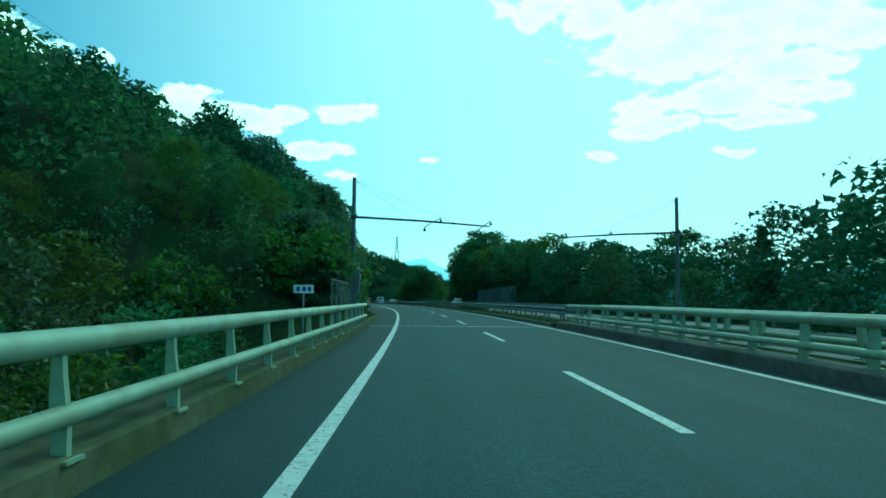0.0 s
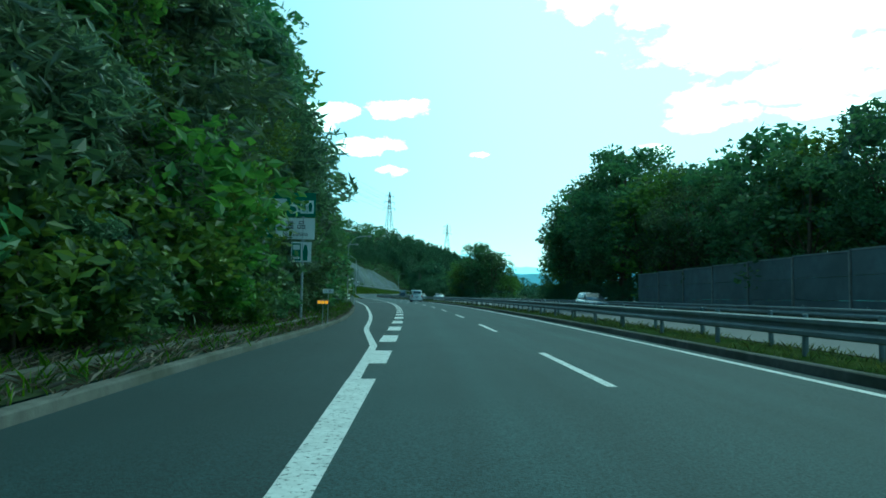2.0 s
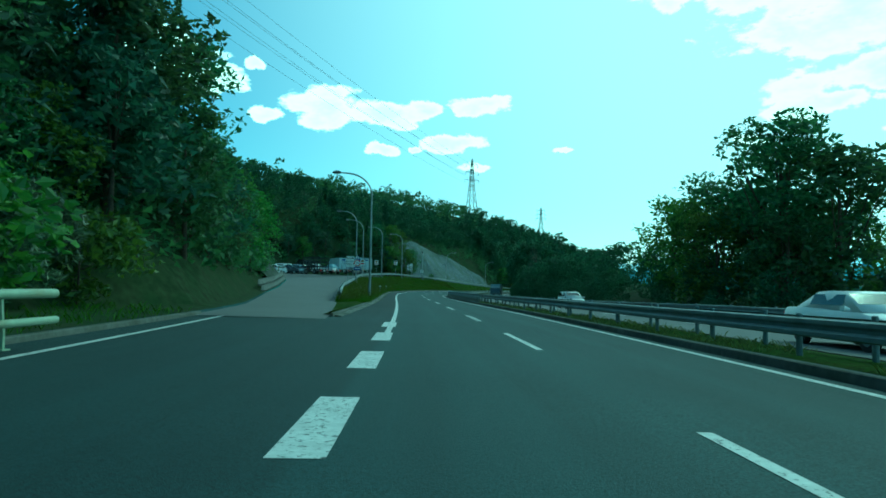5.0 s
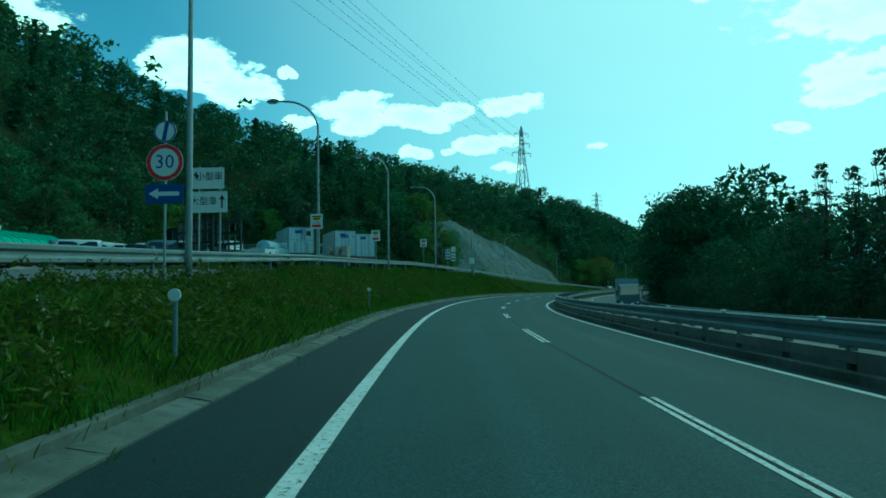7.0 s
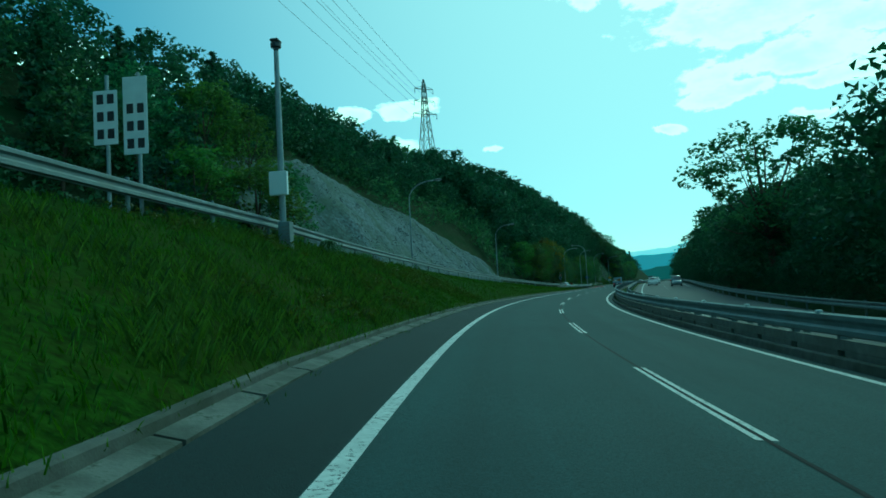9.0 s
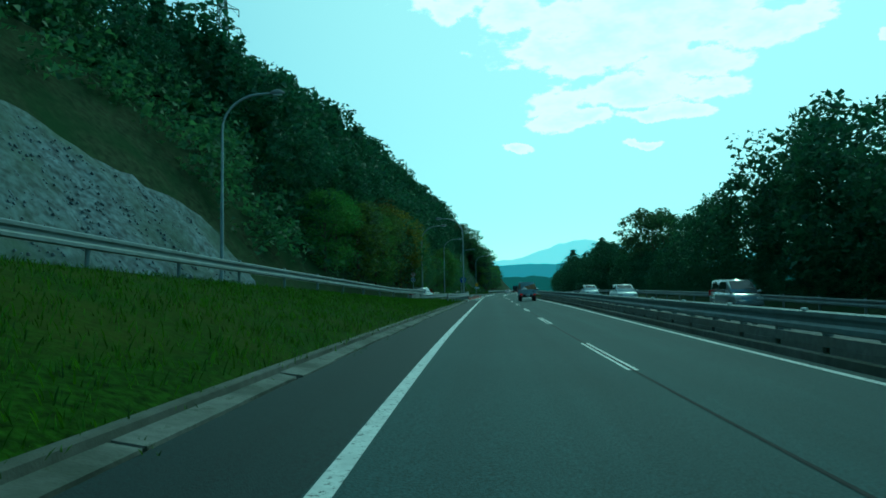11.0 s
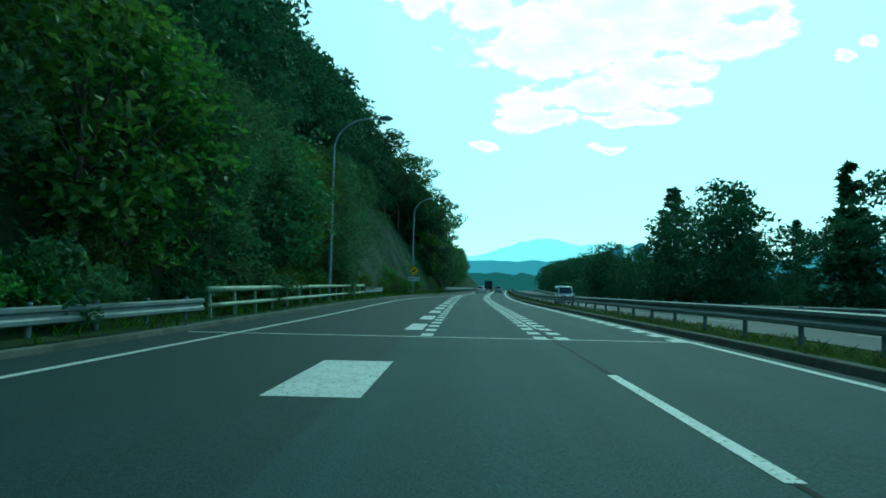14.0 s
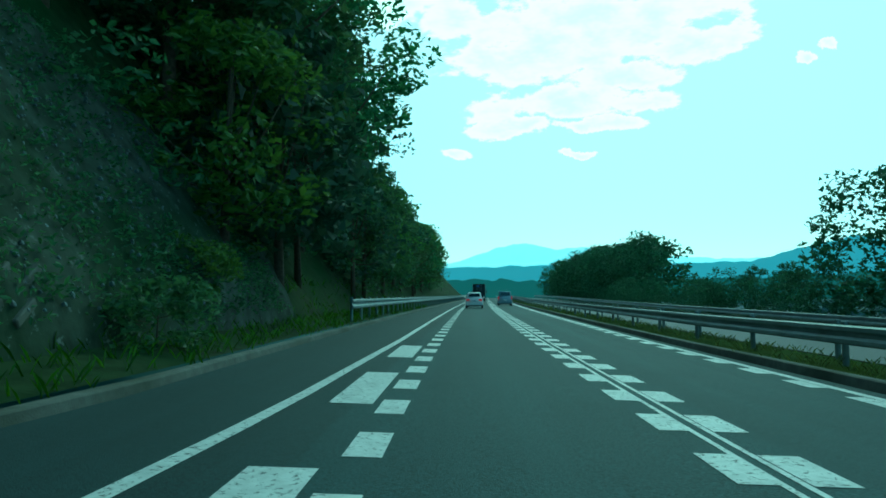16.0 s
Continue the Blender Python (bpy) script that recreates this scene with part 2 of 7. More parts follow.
    if each:
        info = nt.nodes.new("ShaderNodeObjectInfo")
        geo = nt.nodes.new("ShaderNodeNewGeometry")
        both = nt.nodes.new("ShaderNodeMath")
        both.operation = "ADD"
        nt.links.new(info.outputs["Random"], both.inputs[0])
        nt.links.new(geo.outputs["Random Per Island"], both.inputs[1])
        val = nt.nodes.new("ShaderNodeMapRange")
        val.inputs["From Max"].default_value = 2.0
        val.inputs["To Min"].default_value, val.inputs["To Max"].default_value = 1 - each, 1 + each
        nt.links.new(both.outputs[0], val.inputs["Value"])
        hsv = nt.nodes.new("ShaderNodeHueSaturation")
        nt.links.new(val.outputs[0], hsv.inputs["Value"])
        nt.links.new(out, hsv.inputs["Color"])
        out = hsv.outputs[0]
    nt.links.new(out, b.inputs["Base Color"])
    if bump:
        grit = nt.nodes.new("ShaderNodeTexNoise")
        grit.inputs["Scale"].default_value, grit.inputs["Detail"].default_value = bump_scale, 4.0
        nt.links.new(where, grit.inputs["Vector"])
        lift = nt.nodes.new("ShaderNodeBump")
        lift.inputs["Strength"].default_value, lift.inputs["Distance"].default_value = bump, 0.02
        nt.links.new(grit.outputs["Fac"], lift.inputs["Height"])
        nt.links.new(lift.outputs[0], b.inputs["Normal"])
    if emit:
        b.inputs["Emission Color"].default_value, b.inputs["Emission Strength"].default_value = (*emit[0], 1), emit[1]
    return m


def leaf_mat(name, rgb, each=0.5, thin=0.4, shine=0.035):
    """Leaves: matt with some light passing through, each leaf and tree a little different."""
    if name in MADE:
        return MADE[name]
    m = MADE[name] = bpy.data.materials.new(name)
    m.use_nodes = True
    nt = m.node_tree
    nt.nodes.clear()
    info, geo = nt.nodes.new("ShaderNodeObjectInfo"), nt.nodes.new("ShaderNodeNewGeometry")
    tone = nt.nodes.new("ShaderNodeValToRGB")
    tone.color_ramp.elements[0].color = (*[c * (1 - each) for c in rgb], 1)
    tone.color_ramp.elements[1].color = (rgb[0] * (1 + each * 1.5), rgb[1] * (1 + each), rgb[2] * (1 + each * 0.4), 1)
    nt.links.new(geo.outputs["Random Per Island"], tone.inputs[0])
    hsv = nt.nodes.new("ShaderNodeHueSaturation")
    val = nt.nodes.new("ShaderNodeMapRange")
    val.inputs["To Min"].default_value, val.inputs["To Max"].default_value = 0.7, 1.3
    hue = nt.nodes.new("ShaderNodeMapRange")
    hue.inputs["To Min"].default_value, hue.inputs["To Max"].default_value = 0.475, 0.52
    for node in (val, hue):
        nt.links.new(info.outputs["Random"], node.inputs["Value"])
    nt.links.new(val.outputs[0], hsv.inputs["Value"])
    nt.links.new(hue.outputs[0], hsv.inputs["Hue"])
    nt.links.new(tone.outputs[0], hsv.inputs["Color"])
    d, t, g = nt.nodes.new("ShaderNodeBsdfDiffuse"), nt.nodes.new("ShaderNodeBsdfTranslucent"), nt.nodes.new("ShaderNodeBsdfGlossy")
    g.inputs["Roughness"].default_value = 0.45
    nt.links.new(hsv.outputs[0], d.inputs[0])
    nt.links.new(hsv.outputs[0], t.inputs[0])
    m1, m2 = nt.nodes.new("ShaderNodeMixShader"), nt.nodes.new("ShaderNodeMixShader")
    m1.inputs[0].default_value, m2.inputs[0].default_value = thin, shine
    nt.links.new(d.outputs[0], m1.inputs[1])
    nt.links.new(t.outputs[0], m1.inputs[2])
    nt.links.new(m1.outputs[0], m2.inputs[1])
    nt.links.new(g.outputs[0], m2.inputs[2])
    nt.links.new(m2.outputs[0], nt.nodes.new("ShaderNodeOutputMaterial").inputs[0])
    return m


ASPHALT = mat("asphalt", (0.031, 0.055, 0.057), 0.82, spread=0.6, scale=42.0, bump=0.4, bump_scale=70.0, second=(0.022, 0.04, 0.042), second_scale=0.25, second_amount=0.55, spec=0.3, holes=((0.08, 0.105, 0.104), 75.0, 0.59, 0.69), lanes=True)
ASPHALT_OLD = mat("asphalt_shoulder", (0.045, 0.047, 0.05), 0.85, spread=0.35, scale=60.0, bump=0.3, bump_scale=110.0, second=(0.07, 0.07, 0.068), second_scale=0.5, second_amount=0.4, spec=0.3)
PAVE_FAR = mat("asphalt_pale", (0.12, 0.12, 0.12), 0.85, spread=0.2, scale=30.0, second=(0.09, 0.09, 0.09), second_scale=0.2)
PAINT = mat("road_paint", (0.62, 0.62, 0.6), 0.6, spread=0.12, scale=14.0, bump=0.15, bump_scale=90.0, second=(0.42, 0.42, 0.41), second_scale=3.0, second_amount=0.5, holes=((0.07, 0.075, 0.075), 16.0, 0.56, 0.62))
TAR = mat("tar_seal", (0.016, 0.016, 0.017), 0.95, spread=0.3, scale=8.0)
STEEL_JOINT = mat("joint_steel", (0.68, 0.68, 0.66), 0.55, 0.1, spread=0.2, scale=20.0, second=(0.4, 0.38, 0.34), second_scale=2.0)
CONCRETE = mat("concrete", (0.19, 0.19, 0.17), 0.9, spread=0.2, scale=6.0, bump=0.3, bump_scale=50.0, second=(0.14, 0.135, 0.11), second_scale=0.7, second_amount=0.75)
MOSSY_KERB = mat("mossy_kerb", (0.11, 0.11, 0.065), 0.92, spread=0.3, scale=5.0, bump=0.4, bump_scale=40.0, second=(0.07, 0.08, 0.03), second_scale=0.8, second_amount=0.85, spec=0.1)
KERB = mat("kerb_concrete", (0.11, 0.11, 0.095), 0.92, spread=0.25, scale=5.0, bump=0.35, bump_scale=40.0, second=(0.045, 0.05, 0.03), second_scale=0.6, second_amount=0.8)
GALV = mat("galvanised_steel", (0.21, 0.24, 0.25), 0.6, 0.4, spread=0.12, scale=4.0, second=(0.15, 0.16, 0.15), second_scale=1.2, second_amount=0.6)
GALV_DARK = mat("weathered_steel", (0.2, 0.21, 0.21), 0.6, 0.4, spread=0.2, scale=5.0, second=(0.12, 0.11, 0.1), second_scale=1.5)
RAIL_PAINT = mat("pale_green_rail_paint", (0.33, 0.39, 0.28), 0.5, 0.1, spread=0.12, scale=6.0, second=(0.21, 0.21, 0.12), second_scale=2.0, second_amount=0.65)
POLE = mat("pole_steel", (0.3, 0.32, 0.33), 0.5, 0.5, spread=0.12, scale=5.0)
DARK_STEEL = mat("dark_steel", (0.06, 0.065, 0.07), 0.55, 0.5, spread=0.2, scale=6.0)
WHITE = mat("white_paint", (0.74, 0.75, 0.75), 0.35, spread=0.05, scale=3.0, second=(0.5, 0.5, 0.48), second_scale=1.5, second_amount=0.25)
SIGN_WHITE = mat("sign_white", (0.72, 0.73, 0.72), 0.5, spread=0.06, scale=4.0)
SIGN_BLUE = mat("sign_blue", (0.02, 0.06, 0.26), 0.5, spread=0.1, scale=4.0)
SIGN_GREEN = mat("sign_green", (0.008, 0.13, 0.07), 0.5, spread=0.1, scale=4.0)
SIGN_RED = mat("sign_red", (0.42, 0.02, 0.03), 0.5, spread=0.1, scale=4.0)
SIGN_YELLOW = mat("sign_yellow", (0.72, 0.42, 0.02), 0.5, spread=0.1, scale=4.0)
WEATHERED = mat("weathered_mast_steel", (0.13, 0.15, 0.17), 0.55, 0.5, spread=0.2, scale=3.0, second=(0.07, 0.08, 0.09), second_scale=0.8)
BLACK = mat("black_paint", (0.015, 0.015, 0.017), 0.5, spread=0.2, scale=5.0)
RUBBER = mat("tyre_rubber", (0.018, 0.018, 0.018), 0.8, spread=0.2, scale=12.0)
ORANGE = mat("delineator_orange", (0.4, 0.05, 0.02), 0.6, spread=0.15, scale=8.0)
GLASS_DARK = mat("tinted_glass", (0.015, 0.02, 0.022), 0.08, 0.0, spread=0.1, scale=2.0, spec=0.8)
GLASS_LIT = mat("pale_windscreen", (0.2, 0.24, 0.25), 0.12, 0.2, spread=0.1, scale=2.0, spec=0.8)
LAMP_RED = mat("lamp_red", (0.35, 0.01, 0.01), 0.2, spread=0.1)
LAMP_ON = mat("lamp_red_lit", (0.5, 0.02, 0.02), 0.2, spread=0.1, emit=((1.0, 0.03, 0.04), 0.25))
BEACON = mat("beacon_amber", (0.6, 0.2, 0.01), 0.3, spread=0.1, emit=((1.0, 0.35, 0.02), 0.7))
LAMP_CLEAR = mat("lamp_clear", (0.6, 0.62, 0.62), 0.12, 0.2, spread=0.05)
DARK_SILVER = mat("dark_silver_paint", (0.09, 0.11, 0.13), 0.25, 0.5, spread=0.06, scale=2.0, spec=0.6)
SILVER = mat("silver_paint", (0.34, 0.36, 0.37), 0.25, 0.6, spread=0.06, scale=2.0, spec=0.6)
BLUE_GREY = mat("bluegrey_paint", (0.25, 0.3, 0.36), 0.3, 0.2, spread=0.06, scale=2.0)
DARK_PAINT = mat("dark_paint", (0.03, 0.033, 0.04), 0.25, 0.2, spread=0.1, scale=2.0)
RED_PAINT = mat("red_paint", (0.4, 0.03, 0.02), 0.35, spread=0.1, scale=2.0)
TRUCK_BLUE = mat("pale_blue_truck_paint", (0.3, 0.4, 0.47), 0.45, spread=0.1, scale=4.0, second=(0.2, 0.24, 0.26), second_scale=1.8, second_amount=0.5)
CARDBOARD = mat("cardboard", (0.3, 0.2, 0.1), 0.9, spread=0.1, scale=6.0, second=(0.22, 0.14, 0.07), second_scale=1.5)
CLOTH = mat("white_sheet", (0.62, 0.62, 0.58), 0.9, spread=0.1, scale=8.0)
ROOF_GREEN = mat("green_roof_metal", (0.1, 0.33, 0.2), 0.5, 0.1, spread=0.1, scale=3.0, second=(0.2, 0.36, 0.26), second_scale=0.6)
WALL_CREAM = mat("cream_wall", (0.45, 0.42, 0.35), 0.85, spread=0.1, scale=3.0, second=(0.35, 0.32, 0.27), second_scale=0.8)
BARK = mat("bark", (0.09, 0.07, 0.05), 0.95, spread=0.35, scale=9.0, bump=0.5, bump_scale=25.0)
SOIL = mat("soil_and_litter", (0.035, 0.045, 0.02), 0.95, spec=0.05, spread=0.45, scale=2.5, bump=0.5, bump_scale=12.0, second=(0.022, 0.042, 0.012), second_scale=0.35, second_amount=0.85)
GRASS_SOIL = mat("grassy_soil", (0.03, 0.052, 0.004), 0.95, spec=0.03, spread=0.65, scale=9.0, bump=0.9, bump_scale=22.0, second=(0.052, 0.06, 0.008), second_scale=0.45, second_amount=0.65)
# mossy overgrown rock, its colour also darkened for a slope lying in shade
ROCK_MOSSY_SHADED = mat("mossy_netted_rock_shaded", (0.06, 0.068, 0.055), 0.95, spread=0.6, scale=2.2, bump=1.0, bump_scale=6.0, second=(0.02, 0.035, 0.012), second_scale=0.3, second_amount=0.9, spec=0.1, holes=((0.13, 0.14, 0.125), 4.5, 0.6, 0.64))
ROCK = mat("sprayed_rock", (0.115, 0.135, 0.145), 0.95, spread=0.75, scale=2.6, bump=1.0, bump_scale=5.0, second=(0.06, 0.085, 0.05), second_scale=0.2, second_amount=0.85, holes=((0.05, 0.06, 0.055), 3.0, 0.55, 0.66))
LEAF = leaf_mat("leaves", (0.08, 0.148, 0.058), each=0.4, thin=0.5)
LEAF_BRIGHT = leaf_mat("bright_leaves", (0.1, 0.18, 0.03), each=0.4, thin=0.5)
LEAF_DARK = leaf_mat("conifer_needles", (0.058, 0.11, 0.068), each=0.4, thin=0.4)
LEAF_AUTUMN = leaf_mat("turning_leaves", (0.13, 0.135, 0.012), each=0.4, thin=0.5)
BAMBOO = leaf_mat("bamboo_leaves", (0.1, 0.165, 0.09), shine=0.06)
GRASS = leaf_mat("grass_blades", (0.062, 0.118, 0.006), each=0.65, shine=0.012)
WEED = leaf_mat("weed_leaves", (0.09, 0.148, 0.018), each=0.55, shine=0.02)
DRY = leaf_mat("dry_stalks", (0.13, 0.125, 0.095), each=0.5, thin=0.2)

# ---------------------------------------------------------------- building helpers


def link(name, bm, material, parent=None, label="", smooth=False):
    me = bpy.data.meshes.new(name)
    bmesh.ops.recalc_face_normals(bm, faces=bm.faces)
    bm.to_mesh(me)
    bm.free()
    me.materials.append(material)
    if smooth:
        me.shade_smooth()
    return put(name, me, parent, label)


def put(name, me, parent=None, label=""):
    ob = new(name, me)
    if parent is not None:
        ob.parent = parent
    if label:
        tagged(ob, label)
    return ob


def part(name, bm, material, parent, label="", smooth=False):
    return link(name, bm, material, parent, label, smooth)


def thing(name, label, category, m=None, group=""):
    ob = new(name)
    ob.empty_display_size = 0.2
    if m is not None:
        ob.matrix_basis = m
    return tagged(ob, label, category, group)


def structure(ob, label="", category=""):
    return tagged(ob, label, category, kind="structure")


def quad_mesh(name, verts, faces, material, smooth=False):
    me = bpy.data.meshes.new(name)
    me.from_pydata(verts, [], faces)
    me.materials.append(material)
    if smooth:
        me.shade_smooth()
    return me


def sweep(s0, s1, prof, step=2.0, closed=True, caps=True):
    """A bmesh of the outline prof, (n, z) pairs or a function of s, run along the road."""
    bm = bmesh.new()
    count = max(2, int(math.ceil((s1 - s0) / step)) + 1)
    rows = []
    for s in np.linspace(s0, s1, count):
        line = prof(s) if callable(prof) else prof
        rows.append([bm.verts.new(rp(s, n, z)) for n, z in line])
    width = len(rows[0])
    for a, b in zip(rows, rows[1:]):
        for i in range(width if closed else width - 1):
            j = (i + 1) % width
            bm.faces.new((a[i], a[j], b[j], b[i]))
    if closed and caps:
        bm.faces.new(rows[0])
        bm.faces.new(rows[-1][::-1])
    return bm


def box(bm, x0, x1, y0, y1, z0, z1, m=None, bevel=0.0):
    made = bmesh.ops.create_cube(bm, size=1.0)["verts"]
    for v in made:
        v.co = Vector(((x0 + x1) / 2 + v.co.x * (x1 - x0), (y0 + y1) / 2 + v.co.y * (y1 - y0), (z0 + z1) / 2 + v.co.z * (z1 - z0)))
    if bevel:
        edges = {e for v in made for e in v.link_edges}
        got = bmesh.ops.bevel(bm, geom=list(edges), offset=bevel, segments=1, affect="EDGES")
        made = list({v for f in got["faces"] for v in f.verts} | {v for v in made if v.is_valid})
    if m is not None:
        bmesh.ops.transform(bm, matrix=m, verts=[v for v in made if v.is_valid])
    return made


def tube(bm, points, radii, sides=8):
    """A round bar through points."""
    points = [Vector(p) for p in points]
    radii = [radii] * len(points) if isinstance(radii, (int, float)) else radii
    rings = []
    for i, p in enumerate(points):
        way = (points[min(i + 1, len(points) - 1)] - points[max(i - 1, 0)]).normalized()
        side = way.cross(Vector((0, 0, 1)) if abs(way.z) < 0.95 else Vector((0, 1, 0))).normalized()
        up = side.cross(way)
        rings.append([bm.verts.new(p + radii[i] * (math.cos(q) * side + math.sin(q) * up)) for q in np.linspace(0, 2 * math.pi, sides, endpoint=False)])
    for a, b in zip(rings, rings[1:]):
        for i in range(sides):
            bm.faces.new((a[i], a[(i + 1) % sides], b[(i + 1) % sides], b[i]))
    bm.faces.new(rings[0][::-1])
    bm.faces.new(rings[-1])
    return bm


def disc(bm, r, y0, y1, x=0.0, z=0.0, sides=28):
    """A round plate that faces along y."""
    rings = [[bm.verts.new((x + r * math.cos(q), y, z + r * math.sin(q))) for q in np.linspace(0, 2 * math.pi, sides, endpoint=False)] for y in (y0, y1)]
    for i in range(sides):
        j = (i + 1) % sides
        bm.faces.new((rings[0][i], rings[0][j], rings[1][j], rings[1][i]))
    bm.faces.new(rings[0])
    bm.faces.new(rings[1][::-1])
    return bm


def plate(bm, points, y0, y1):
    """A flat plate with the outline points (x, z), from y0 to y1."""
    a, b = [bm.verts.new((x, y0, z)) for x, z in points], [bm.verts.new((x, y1, z)) for x, z in points]
    bm.faces.new(a)
    bm.faces.new(b[::-1])
    for i in range(len(points)):
        j = (i + 1) % len(points)
        bm.faces.new((a[i], b[i], b[j], a[j]))
    return bm


def letters(text, size, parent, material, x, y, z, name="lettering"):
    """Raised writing that faces -y, centred at x, z."""
    curve = bpy.data.curves.new(name, "FONT")
    curve.body, curve.size, curve.align_x, curve.align_y, curve.extrude, curve.resolution_u = text, size, "CENTER", "CENTER", 0.002, 2
    temp = bpy.data.objects.new(name, curve)
    me = bpy.data.meshes.new_from_object(temp)
    bpy.data.objects.remove(temp)
    bpy.data.curves.remove(curve)
    me.materials.clear()
    me.materials.append(material)
    ob = put(name, me, parent)
    ob.matrix_basis = pose(x, y, z, 90, 0, 0)
    return ob


# ---------------------------------------------------------------- roadway and markings
EDGE_R = 6.724
LANE = 3.395


def edge_left(s):
    """n of the outer solid line on the left: it leaves the lane for the exit, and comes back with the entry lane."""
    return float(np.interp(s, [-60, 70, 85, 92, 102, 113, 124, 131, 147, 171, 182, 215, 232, 240],
                           [0, 0, -0.35, -1.07, -1.5, -2.12, -2.75, -3.05, -3.85, -4.85, -5.25, -7.0, -8.0, -8.6]))


def kerb_left(s):
    """n of the kerb's face on the left of the carriageway."""
    return float(np.interp(s, [-60, 15, 24, 36, 45, 52, 57, 80, 92, 100, 113, 131, 147, 171, 190, 205, 206, 330, 360, 455, 470, 482, 483, 500, 520, 545, 575, 590, 780],
                           [-1.32, -1.38, -1.3, -1.28, -1.95, -2.5, -2.92, -3.0, -2.6, -2.6, -3.2, -4.2, -5.2, -6.2, -6.9, -7.4, -7.4, -7.4, -7.4, -7.4, -7.4, -7.0, -7.0, -6.6, -5.7, -5.5, -4.2, -2.7, -2.0]))


def inner_left(s):
    """n of the main carriageway's left pavement edge where an island lies beside it."""
    return float(np.interp(s, [205, 225, 240, 262, 280, 296, 312, 331, 336, 360, 440, 457, 468, 476, 484], [-2.2, -1.6, -1.4, -1.38, -1.44, -1.2, -1.14, -1.2, -1.5, -1.55, -1.5, -1.4, -1.55, -1.2, -1.3]))


def left_pave(s):
    return inner_left(s) if 205 < s < 483 else kerb_left(s)


road = structure(link("road", sweep(-60, 780, lambda s: [(left_pave(s), 0), (-0.9 if left_pave(s) < -1 else left_pave(s) + .1, 0), (1.7, 0.0), (LANE, 0), (5.1, 0), (7.15, 0)], 2.0, closed=False), ASPHALT),
                 "grey asphalt carriageway of a two-lane expressway", "road")
lane_at = road.data.attributes.new("lane", "FLOAT_VECTOR", "POINT")
rows_s = np.linspace(-60, 780, len(road.data.vertices) // 6)
for i in range(len(road.data.vertices)):
    s_i = rows_s[i // 6]
    lane_at.data[i].vector = ((left_pave(s_i), -0.9 if left_pave(s_i) < -1 else left_pave(s_i) + .1, 1.7, LANE, 5.1, 7.15)[i % 6], s_i, float(np.interp(s_i, [205, 222, 470, 482], [0, 0.5, 0.4, 0])))
# paving under the nose of the entry lane
structure(link("pavement_gore", sweep(478.5, 484.2, lambda s: [(-7.2, 0.003), (-1.0, 0.003)], 1.0, closed=False), ASPHALT_OLD), "dark asphalt between main lane and entry lane", "pavement")


def paint(name, s0, s1, n0, n1, parent=None, label="", step=2.0, z=0.006, material=None):
    f0 = n0 if callable(n0) else (lambda s: n0)
    f1 = n1 if callable(n1) else (lambda s: n1)
    return link(name, sweep(s0, s1, lambda s: [(f0(s), z), (f1(s), z)], step, closed=False), material or PAINT, parent, label)


lines = structure(new("edge_line"), "worn white painted road lines on asphalt", "road marking")
paint("edge_line_left", -60, 66, -0.1, 0.07, lines)
paint("edge_line_taper", 66, 79.1, lambda s: edge_left(s) - 0.1, 0.1, lines)
paint("edge_line_exit", 79.1, 238, lambda s: edge_left(s) - 0.09, lambda s: edge_left(s) + 0.09, lines)
paint("edge_line_gore", 196, 504.3, -0.1, 0.065, lines)
paint("edge_line_right", -60, 780, EDGE_R - 0.085, EDGE_R + 0.085, lines)
paint("edge_line_entry", 499, 780, lambda s: float(np.interp(s, [499, 507, 517, 534, 552.6, 556, 562, 570, 576, 587, 590, 600, 780], [-5.44, -4.9, -4.5, -4.0, -3.93, -3.8, -3.45, -2.75, -2.2, -1.0, -0.82, -0.6, -0.3])) - 0.08,
      lambda s: float(np.interp(s, [499, 507, 517, 534, 552.6, 556, 562, 570, 576, 587, 590, 600, 780], [-5.44, -4.9, -4.5, -4.0, -3.93, -3.8, -3.45, -2.75, -2.2, -1.0, -0.82, -0.6, -0.3])) + 0.08, lines)
dashes = structure(new("lane_line"), "white dashed line between the two lanes", "road marking")
for k in range(-4, 60):
    far = (6.76 if k < 16 else 5.75 if k < 33 else 6.33) + 12.791 * k
    if far > 528:
        break
    if k < 16 or k > 38:
        paint("lane_dash", far - 5.04, far, LANE - 0.075, LANE + 0.075, dashes, step=1.3)
    else:
        paint("lane_dash", far - 5.04, far, LANE - 0.1, LANE - 0.03, dashes, step=1.3)
        paint("lane_dash", far - 5.04, far, LANE + 0.03, LANE + 0.1, dashes, step=1.3)
# dark joint between the paved lanes
paint("lane_seam", 225, 560, LANE - 0.03, LANE + 0.03, dashes, z=0.004, material=TAR)
paint("lane_dash_pair", 528, 780, LANE - 0.11, LANE - 0.05, dashes, z=0.006)
paint("lane_dash_pair", 528, 780, LANE + 0.05, LANE + 0.11, dashes, z=0.006)
# thick blocks of the exit and entry lanes
blocks = structure(new("lane_blocks"), "thick white block marking between lane and slip lane", "road marking")
far = 130.39
while far > 76:
    far -= 5.18
while far < 82:
    far += 5.18
while far < 204:
    paint("lane_block", far - 2.6, far, -0.31, 0.14, blocks, step=1.3)
    far += 5.18
paint("lane_block", 508.4, 512.0, -1.15, 0.1, blocks, step=1.2)
paint("lane_block", 515.68, 519.03, -1.0, 0.12, blocks, step=1.2)
